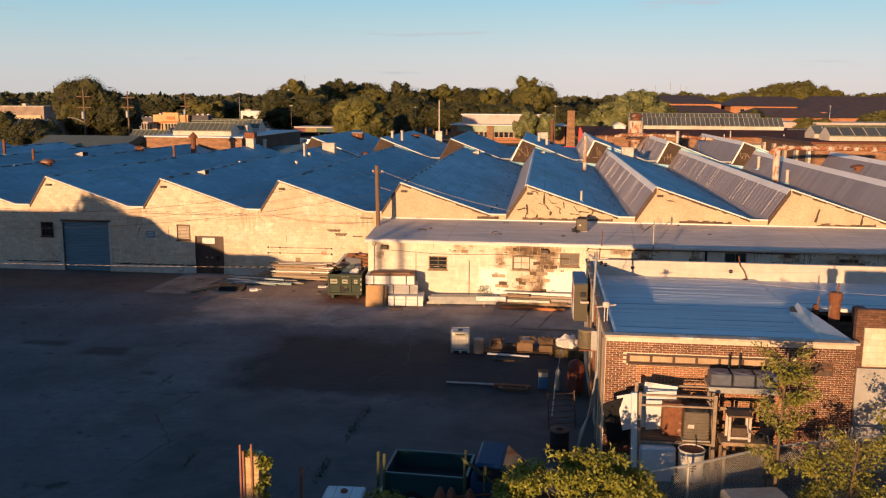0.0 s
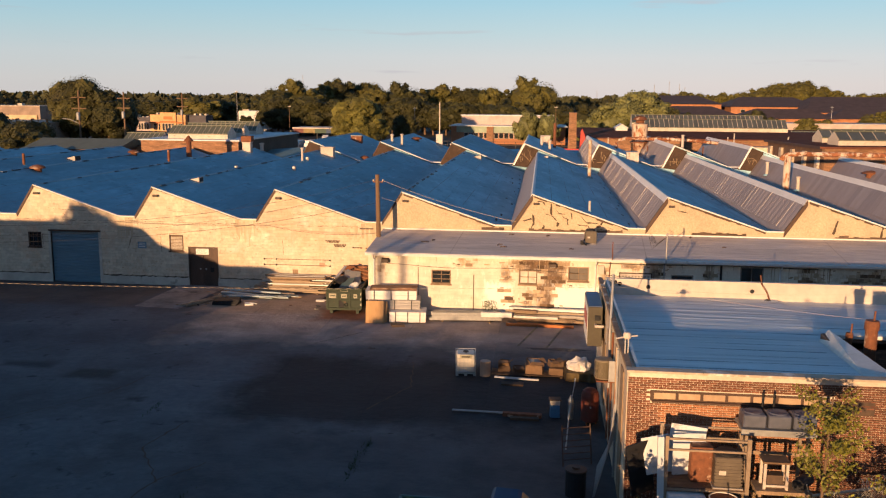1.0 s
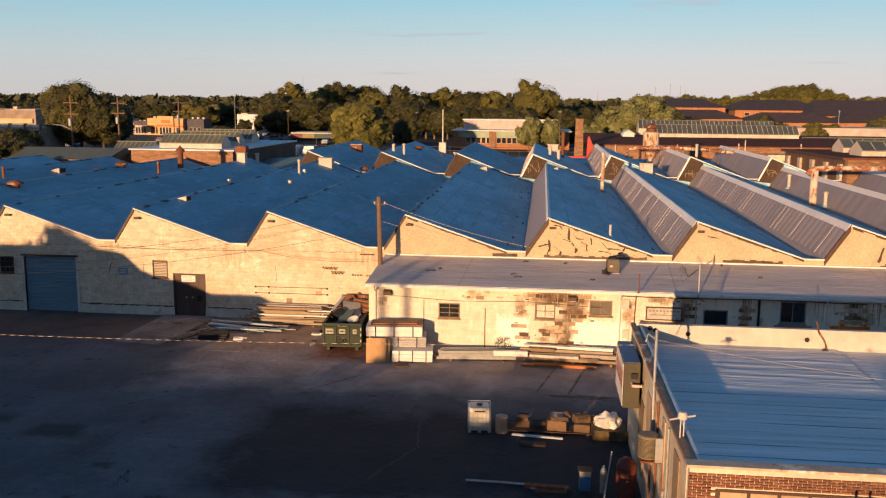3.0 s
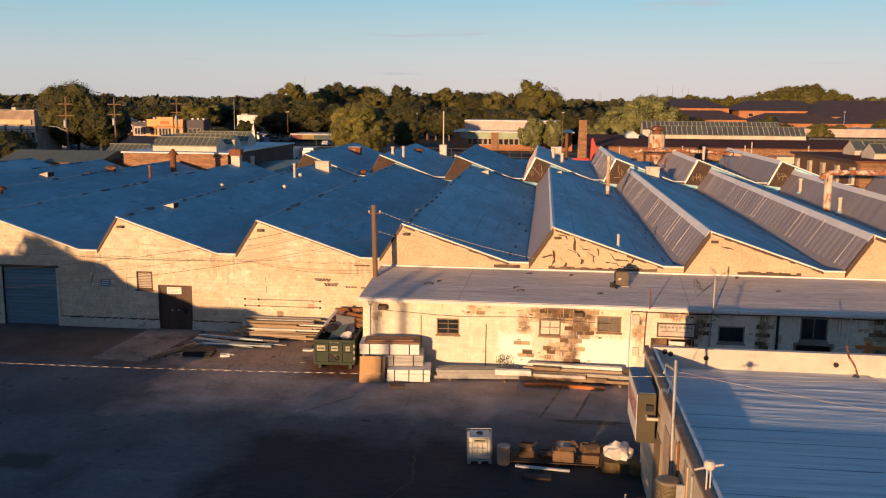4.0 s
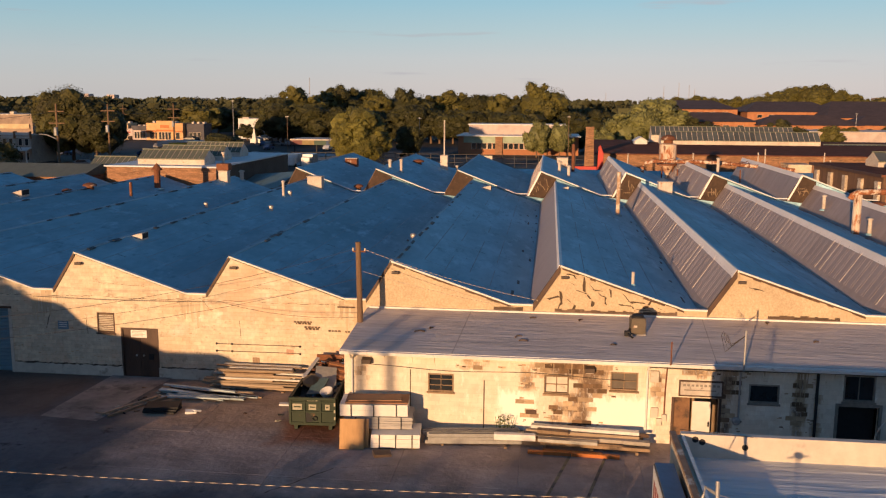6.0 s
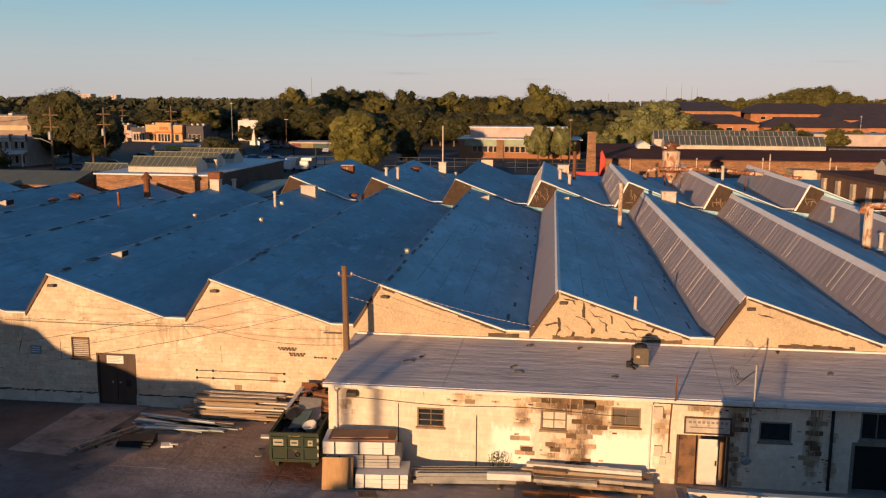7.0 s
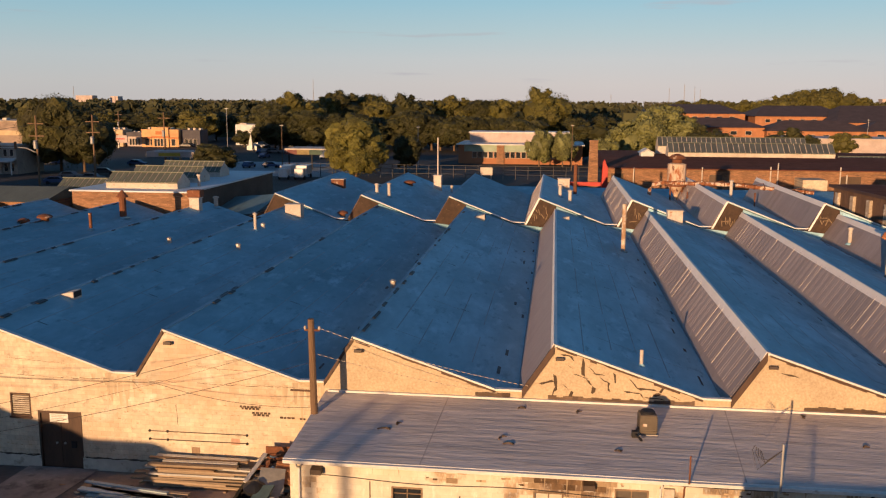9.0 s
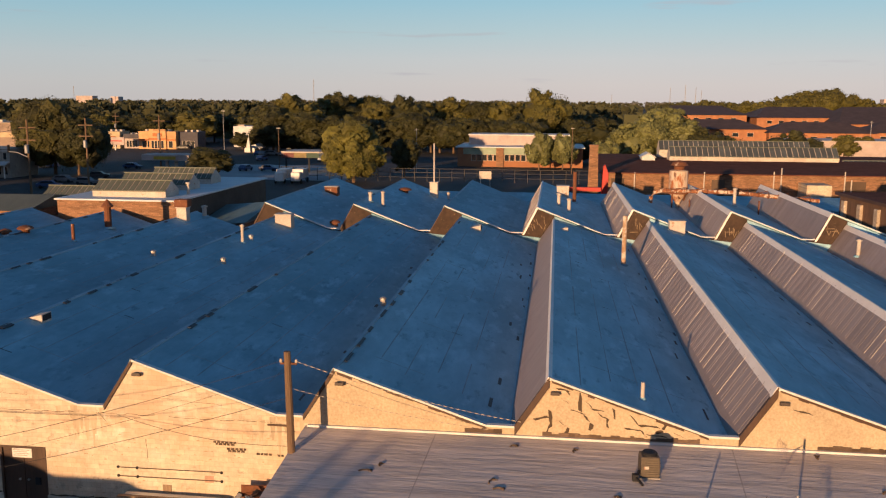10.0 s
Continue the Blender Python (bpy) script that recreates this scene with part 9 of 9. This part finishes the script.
for x, y in ((-95, 178), (-92, 186), (-97, 200), (-99, 190), (-98, 158), (-80, 187), (-78, 196)):
    car(x, y, random.choice((0, 90, 20)), random.choice(CARS))
for x, y, w_ in ((-55.4, 196, 2.3), (-52.2, 196.5, 2.3)):
    t = thing("box_truck", (x, y, 0), 0, "white box truck parked behind the works", "truck", "parked trucks")
    part("cargo_box", M().box(-w_ / 2, w_ / 2, 0, 4, 1.0, 2.8), CARS[0], t, bevel=0.04)
    part("cab", M().box(-w_ / 2 + 0.2, w_ / 2 - 0.2, -1.8, -0.05, 0.5, 2.3), CARS[0], t, bevel=0.15)
    for wx in (-w_ / 2 + 0.2, w_ / 2 - 0.2):
        for yy in (-1.0, 3.8):
            part("wheel", M().tube([(wx - 0.14, yy, 0.45), (wx + 0.14, yy, 0.45)], 0.45, 12), TYRE, t)

# ---- brown workshop with pale piers to the east ----
WOOD_BROWN = mat("brown_boarding", (0.20, 0.115, 0.07), (0.12, 0.07, 0.045), 3.0, 0.85, stretch=(4, 4, 0.6))
bw = thing("brown_workshop", (30.5, 101.0, 0), 5.4, "brown workshop with pale piers and roof lights", "building", kind="structure")
part("side_wall", M().box(0, 0.3, 0, 17, 0, 7.2), WOOD_BROWN, bw, "brown boarded wall")
part("end_wall", M().box(0.3, 28, 0, 0.3, 0, 7.2), FAR_BRICK, bw)
part("far_wall", M().box(0.3, 28, 16.7, 17, 0, 7.2), FAR_BRICK, bw)
part("roof", M().box(-0.35, 28.3, -0.35, 17.35, 7.2, 7.42), ROOF_BROWN, bw)
part("eave_board", M().box(-0.42, -0.352, -0.4, 17.4, 7.16, 7.46), BROWN, bw)
for i in range(5):
    y = 0.4 + i * 3.7
    part("pier", M().box(-0.3, -0.002, y, y + 0.75, 0, 6.7), COPING_TAN, bw, "pale masonry pier")
monitor(bw, 3.0, 26.0, 3, 7.42, 3.0, 0.6, 0.9, 16, GLAZE)
monitor(bw, 4.0, 26.0, 10, 7.42, 3.0, 0.6, 0.9, 16, GLAZE)

# ---- poles behind the camera whose shadows fall on the annex ----
for x, y, h in ((-26.6, -10.0, 9.9), (-25.0, -9.0, 9.6)):
    t = thing("yard_pole", (x, y, 0), label="wooden utility pole at the yard edge", category="utility pole", group="yard poles")
    part("pole", M().tube([(0, 0, 0), (0, 0, h)], 0.2, 10, 0.15), POLE, t)
    part("crossarm", M().box(-1.1, 1.1, -0.06, 0.06, h - 0.7, h - 0.55), POLE, t)

# ---- dirt, ramp and weeds ----
RAMP = mat("ramp_concrete", (0.31, 0.275, 0.25), (0.22, 0.195, 0.18), 2.5, 0.85, bump=0.6, big=0.35, stain=[((0.08, 0.07, 0.065), 0.6, 0.52, 0.66), ((0.30, 0.26, 0.23), 1.5, 0.6, 0.7)])
solo("concrete_ramp", M().poly([(-23.4, 48.3, 0.012), (-20.6, 48.0, 0.012), (-19.8, 54.2, 0.06), (-23.0, 54.2, 0.06)], [(0, 1, 2, 3)]), RAMP, "pale worn concrete ramp at the double door", "ramp", kind="structure")
GRASS = mat("joint_grass", (0.055, 0.075, 0.02), (0.04, 0.055, 0.015), 5, 0.8, island=0.3, bump=0)
m = M()
rnd = random.Random(5)
for x, y, n in ((-5.9, 27.5, 90), (-5.75, 29.2, 60), (-6.1, 24.0, 90), (-10.6, 24.2, 50), (-2.5, 48.5, 40), (-14.8, 31.8, 40), (-18.6, 25.0, 60)):
    for _ in range(n):
        cx, cy, a = x + rnd.gauss(0, 0.07), y + rnd.gauss(0, 0.5), rnd.uniform(0, 6.28)
        h = rnd.uniform(0.04, 0.14)
        m.poly([(cx, cy, 0), (cx + 0.03 * math.cos(a), cy + 0.03 * math.sin(a), 0), (cx + 0.05 * math.cos(a), cy + 0.05 * math.sin(a), h)], [(0, 1, 2)])
solo("joint_weeds", m, GRASS, "tufts of grass in the slab joints", "grass", kind="stuff")

# ---- concrete slabs of the yard ----
yard = thing("yard_paving", label="stained concrete slabs of the open yard with shade and sun painted in", category="paving", kind="structure")
random.seed(101)
SW, SD = 4.7, 3.9
slab_mesh = M().poly([(0.006, 0.006, 0), (SW - 0.006, 0.006, 0), (SW - 0.006, SD - 0.006, 0), (0.006, SD - 0.006, 0), (0, 0, -0.025), (SW, 0, -0.025), (SW, SD, -0.025), (0, SD, -0.025)],
                     [(0, 1, 2, 3), (4, 5, 1, 0), (5, 6, 2, 1), (6, 7, 3, 2), (7, 4, 0, 3)]).mesh("slab")
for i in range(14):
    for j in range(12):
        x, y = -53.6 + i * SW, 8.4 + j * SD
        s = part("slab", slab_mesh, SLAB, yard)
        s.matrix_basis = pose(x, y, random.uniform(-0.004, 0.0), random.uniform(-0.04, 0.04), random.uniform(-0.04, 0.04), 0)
m = M()
for pts in ([(-15.5, 19.0), (-14.2, 21.2), (-12.4, 23.0), (-11.9, 25.6), (-10.8, 27.2)], [(-11.9, 25.6), (-13.5, 28.2), (-13.0, 30.5)], [(-20, 30), (-17.5, 33.5), (-16.8, 36.0)], [(-6.5, 33), (-5.2, 36), (-5.6, 39.5)], [(-11, 42), (-9, 44.5), (-5.5, 45.3)], [(0.5, 42.2), (1.7, 42.5), (2.4, 42.2)], [(-25, 38), (-22, 41), (-18, 42)]):
    rnd = random.Random(int(pts[0][0] * 10))
    for (xa, ya), (xb, yb) in zip(pts, pts[1:]):
        n, prev = 10, None
        for k in range(n + 1):
            p = (xa + (xb - xa) * k / n + rnd.uniform(-0.06, 0.06), ya + (yb - ya) * k / n + rnd.uniform(-0.06, 0.06), rnd.uniform(0.012, 0.045))
            if prev:
                m.poly([(prev[0] - prev[2], prev[1], 0.004), (prev[0] + prev[2], prev[1], 0.004), (p[0] + p[2], p[1], 0.004), (p[0] - p[2], p[1], 0.004)], [(0, 1, 2, 3)])
            prev = p
part("slab_crack", m, CRACK, yard)
# long dark strip drawn for the asphalt's edge
for x, y, sx, sy, sd in ((1.1, 42.6, 2.2, 0.3, 1),):
    rnd = random.Random(sd)
    out = []
    for k in range(28):
        a = 2 * math.pi * k / 28
        r_ = 0.75 + 0.3 * noise.noise(Vector((math.cos(a) * 1.5, math.sin(a) * 1.5, sd * 3.1))) + rnd.uniform(-0.08, 0.08)
        out.append((x + sx * r_ * math.cos(a), y + sy * r_ * math.sin(a), 0.006 + 0.0008 * sd))
    part("oil_stain", M().poly(out, [tuple(range(28))]), mat("dark_edge", (0.04, 0.038, 0.037), (0.06, 0.057, 0.054), 2.0, 0.7, stain=((0.11, 0.1, 0.09), 1.2, 0.52, 0.66)) if sd == 1 else bpy.data.materials["dark_edge"], yard, "dark strip at the edge of the asphalt")

# ---- bare blocks where the annex paint has flaked off ----
BLOCK = mat("bare_block", (0.22, 0.135, 0.075), (0.11, 0.07, 0.042), 5, 0.9, bump=0.5, rnd=0.40)
BLOCK_MID = mat("half_bare_block", (0.50, 0.38, 0.25), (0.36, 0.25, 0.15), 5, 0.9, bump=0.5, rnd=0.25)
SOOT = mat("soot_streak", (0.30, 0.22, 0.14), (0.44, 0.34, 0.23), 3.0, 0.9, stretch=(3, 1, 0.5), bump=0.2)
random.seed(111)
# centre, half width, half height, strength
FLAKES = [(0.25, 3.0, 1.35, 0.36, 1.0), (0.1, 3.12, 0.85, 0.22, 1.35), (-0.1, 2.4, 0.3, 0.8, 0.8), (0.85, 2.35, 0.5, 0.75, 0.9), (0.55, 1.25, 0.45, 0.95, 0.75), (-0.45, 1.2, 0.3, 0.7, 0.45), (-1.6, 2.6, 0.3, 0.3, 0.7), (-1.75, 1.65, 0.4, 0.14, 0.7), (-1.65, 1.0, 0.35, 0.2, 0.6), (6.42, 2.7, 0.5, 0.55, 0.95), (6.4, 1.3, 0.3, 1.3, 0.9), (9.3, 2.0, 0.30, 1.4, 0.9), (5.0, 3.12, 0.7, 0.14, 0.6), (9.0, 1.2, 0.25, 0.6, 0.5), (14.5, 2.0, 0.6, 1.3, 0.9), (17.5, 2.4, 1.2, 0.6, 0.8), (20.5, 1.8, 0.7, 1.4, 0.9), (24.5, 2.2, 1.0, 0.9, 0.8), (3.7, 2.5, 0.2, 0.5, 0.5), (-3.9, 3.05, 0.6, 0.14, 0.4), (-8.7, 2.4, 0.2, 0.3, 0.3)]
for row in range(17):
    z = 0.05 + row * 0.2
    for col in range(-24, 64):
        x = col * 0.4 + (0.2 if row % 2 else 0.0)
        if any(a < x + 0.3 and x + 0.1 < b and c < z + 0.15 and z + 0.05 < d for a, b, c, d in LW + [LDOOR, LDARK]) or 4.3 < x + 0.2 < 6.4 and 2.05 < z < 2.75 or z > 3.25:
            continue
        near, power = min((((x + 0.2 - cx) / rx) ** 2 + ((z + 0.1 - cz) / rz_) ** 2, pw) for cx, cz, rx, rz_, pw in FLAKES)
        dice = random.random()
        if near < 1.35 and dice < 0.68 * power * (1.08 - 0.32 * near):
            part("block", M().box(x + 0.005, x + 0.395 - 0.15 * (random.random() < 0.25), LY - 0.008, LY - 0.001, z + 0.006, z + 0.194), BLOCK if random.random() < 0.75 - 0.35 * near else BLOCK_MID, leanto)
        elif near < 3.5 and dice < 0.42 * power:
            for _ in range(2):
                cx, cz, s = x + random.uniform(0, 0.4), z + random.uniform(0, 0.16), random.uniform(0.03, 0.10)
                part("paint_chip", M().box(cx, cx + s * 2.0, LY - 0.008, LY - 0.001, cz, cz + s * 0.8), BLOCK_MID if random.random() < 0.6 else BLOCK, leanto)
# soot and rust running down from the eave
for x0, x1, n, top, deep in ((-1.5, 1.6, 16, 3.38, 0.8), (6.1, 6.8, 8, 3.3, 1.4), (9.0, 9.6, 8, 3.3, 1.6), (-9.3, 12, 26, 3.38, 0.4), (12.5, 26, 40, 3.3, 1.3)):
    for q in range(n):
        sy = LY - 0.0105 - 0.0002 * q
        x, wd, l = random.uniform(x0, x1), random.uniform(0.008, 0.03), random.uniform(0.25, 1.0) * deep
        if any(a - 0.05 < x < b + 0.05 and c < top and top - l < d for a, b, c, d in LW + [LDOOR, LDARK]):
            continue
        part("drip_streak", M().poly([(x - wd, sy, top), (x + wd, sy, top), (x + wd * 0.25, sy, top - l), (x - wd * 0.25, sy, top - l)], [(0, 1, 2, 3)]), SOOT, leanto)
part("dark_pipe", M().tube([(9.95, LY - 0.05, 0.1), (9.95, LY - 0.05, 3.4)], 0.06, 8), DARK, leanto, "black drain pipe")
# scattered chips on the main wall
m = M()
for _ in range(400):
    x, z = random.uniform(-34, -9.8), random.choice((random.uniform(0.5, 1.4), random.uniform(0.5, 4.0), random.uniform(2.2, 3.9)))
    if any(a - 0.2 < x < b + 0.2 and c - 0.1 < z < d + 0.1 for a, b, c, d in (DOOR, GARAGE, GRILLE, WIN0)):
        continue
    s = random.uniform(0.012, 0.045)
    m.box(x, x + s * random.uniform(1, 4), FRONT - 0.007, FRONT - 0.001, z, z + s)
part("repair_patch", M().box(-13.8, -13.42, FRONT - 0.009, FRONT - 0.001, 1.50, 1.78), mat("pink_patch", (0.52, 0.33, 0.24), (0.44, 0.27, 0.19), 5, 0.85), factory, "pink patch of repaired render")
chips = part("paint_chips", m, BLOCK_MID, factory, "bare spots where paint has flaked")
chips["kind"] = "stuff"
# tar marks along the roof valleys
m = M()
for r in ridges:
    y = FRONT + 2
    while y < MID - 2:
        if random.random() < 0.55:
            l = random.uniform(0.25, 1.3)
            x = r + 5.95 + random.uniform(-0.25, 0.6)
            zt = 4.47 - 0.335 * (x - r - 5.8)
            m.obox((x + 0.06, y + l / 2, zt - 0.012), (random.uniform(0.07, 0.16), l, 0.012), 0, 18.5)
            y += l
        if random.random() < 0.25:
            u = random.uniform(0.3, 5.2)
            zz = 6.4 - 1.93 * u / 5.8
            l = random.uniform(0.3, 0.9)
            m.poly([(r + u, y, zz + 0.012), (r + u + 0.5, y, zz - 0.1664 + 0.012), (r + u + 0.5, y + 0.06, zz - 0.1664 + 0.012), (r + u, y + 0.06, zz + 0.012)], [(0, 1, 2, 3)])
        y += random.uniform(0.5, 3.0)
for r in ridges:
    y = FRONT + 1
    while r < -5 and y < MID - 1:
        l = random.uniform(0.25, 1.4)
        if random.random() < 0.6:
            m.obox((r + 0.12 + random.uniform(0, 0.08), y + l / 2, 6.40), (random.uniform(0.10, 0.2), l, 0.03), 0, 18.4)
        y += l + random.uniform(0.2, 2.2)
tar = part("tar_marks", m, TAR, factory, "dark tar patches in the valleys")
tar["kind"] = "stuff"

# long lap edges on the coated slopes
m = M()
for k, r in enumerate(ridges):
    for u in (1.15, 2.3, 3.45, 4.6):
        y = FRONT + random.uniform(0.2, 4)
        while y < MID - 1:
            l = random.uniform(3, 11)
            e = min(y + l, MID - 0.2)
            uu = u + random.uniform(-0.05, 0.05)
            zz = 6.4 - 1.93 * uu / 5.8
            m.poly([(r + uu, y, zz + 0.006), (r + uu + 0.045, y, zz - 0.009), (r + uu + 0.045 + random.uniform(-0.03, 0.03), e, zz - 0.009), (r + uu, e, zz + 0.006)], [(0, 1, 2, 3)])
            y = e + random.uniform(0.0, 6)
    for j in range(6):
        y = FRONT + 3 + j * 7.2 + random.uniform(-1, 1)
        ua, ub = random.uniform(0.4, 2), random.uniform(3, 5.6)
        m.poly([(r + u_, y + d_, 6.4 - 1.93 * u_ / 5.8 + 0.007) for u_, d_ in ((ua, 0), (ub, 0), (ub, 0.05), (ua, 0.05))], [(0, 1, 2, 3)])
laps = part("roof_laps", m, ROOF_LINE, factory, "faint lap edges of the coated roofing")
laps["kind"] = "stuff"
# faded bay lines on the yard
LINE_PAINT = mat("faded_line_paint", (0.30, 0.25, 0.13), (0.13, 0.115, 0.09), 3.0, 0.85, stain=((0.09, 0.08, 0.075), 1.4, 0.48, 0.6))
for (xa, ya), (xb, yb) in (((0.52, 42.8), (1.52, 47.3)), ((-0.9, 42.9), (0.1, 47.2))):
    part("bay_line", M().poly([(xa, ya, 0.011), (xa + 0.12, ya, 0.011), (xb + 0.12, yb, 0.011), (xb, yb, 0.011)], [(0, 1, 2, 3)]), LINE_PAINT, yard, "faded yellow bay line")

# ---- bricks of the front of the brick building ----
random.seed(121)
CH, CL, JOINT = 0.0677, 0.2125, 0.016


def brick_faces(x0, x1, z0, z1, y0, y1):
    return [(x0, y1, z0), (x1, y1, z0), (x1, y1, z1), (x0, y1, z1), (x0 + 0.003, y0, z0 + 0.003), (x1 - 0.003, y0, z0 + 0.003), (x1 - 0.003, y0, z1 - 0.003), (x0 + 0.003, y0, z1 - 0.003)], [(4, 5, 6, 7), (0, 1, 5, 4), (1, 2, 6, 5), (2, 3, 7, 6), (3, 0, 4, 7)]


one = M().poly(*brick_faces(0, CL - JOINT, 0, CH - JOINT, -0.010, 0.03)).mesh("brick")
one_pale = one.copy()
rest, rest_pale = M(), M()
count = 0
for row in range(65):
    z = row * CH
    x = BX0 - (0.106 if row % 2 else 0.0)
    while x < BX1 - 0.02:
        a, b = max(x, BX0), min(x + CL - JOINT, BX1)
        x += CL
        if b - a < 0.04:
            continue
        if 3.66 < z + 0.03 < 4.06 and 3.28 < (a + b) / 2 < 8.25:
            continue
        pale = 3.62 < (a + b) / 2 < 8.2 and z < 3.7
        if b - a > 0.19 and 3.2 < a < 6.2 and 3.0 < z < 4.45 and count < 300:
            k = part("brick", one_pale if pale else one, BRICK_PALE if pale else BRICK, brick_house)
            k.location = (a, BY0 + random.uniform(-0.004, 0.004), z)
            count += 1
        else:
            (rest_pale if pale else rest).poly(*brick_faces(a, b, z, z + CH - JOINT, BY0 - 0.010 + random.uniform(-0.004, 0.004), BY0 + 0.03))
p = part("brickwork", rest, BRICK, brick_house, "red brick facing")
p["kind"] = "stuff"
p = part("infill_brickwork", rest_pale, BRICK_PALE, brick_house, "brighter orange infill brickwork")
p["kind"] = "stuff"

# ---- unseen trees added behind the camera and west to shadow the yard ----
tree(-39.6, 19.0, 8.5, crown_mesh("crown", 71, 26, 60, 0.03, 0.46, 0.1), LEAF_DARK, "tall unseen tree, added to shade the factory wall", "yard trees", 0.7)
for i, (x, y, h, c) in enumerate(((-6.2, 8.5, 4.1, 1.0), (-4.9, 9.2, 4.4, 1.1), (-3.7, 8.6, 3.9, 0.9))):
    t = thing("weed_tree", (x, y, 0), label="unseen bushy tree, added to shade the yard", category="shrub", group="weed trees behind the fence")
    branchy(t, (0, 0, 0), (0.1, 0.05, h - 0.3), (c, 0.8, 0.4), 60 + i, 26, 3600, 0.09, LEAF_A, 0.05)
for i, (x, y, h, c) in enumerate(((-20.1, 8.0, 3.9, 0.5), (-21.6, 7.4, 3.7, 0.4), (-13.3, 8.2, 3.8, 0.6), (-11.4, 7.9, 3.9, 0.7), (-16.6, 8.1, 3.6, 0.4))):
    t = thing("weed_tree", (x, y, 0), label="unseen bushy tree, added to shade the yard", category="shrub", group="weed trees behind the fence")
    branchy(t, (0, 0, 0), (0.1, 0.05, h - 0.3), (c, 0.5, 0.4), 70 + i, 20, 2600, 0.09, LEAF_A, 0.05)
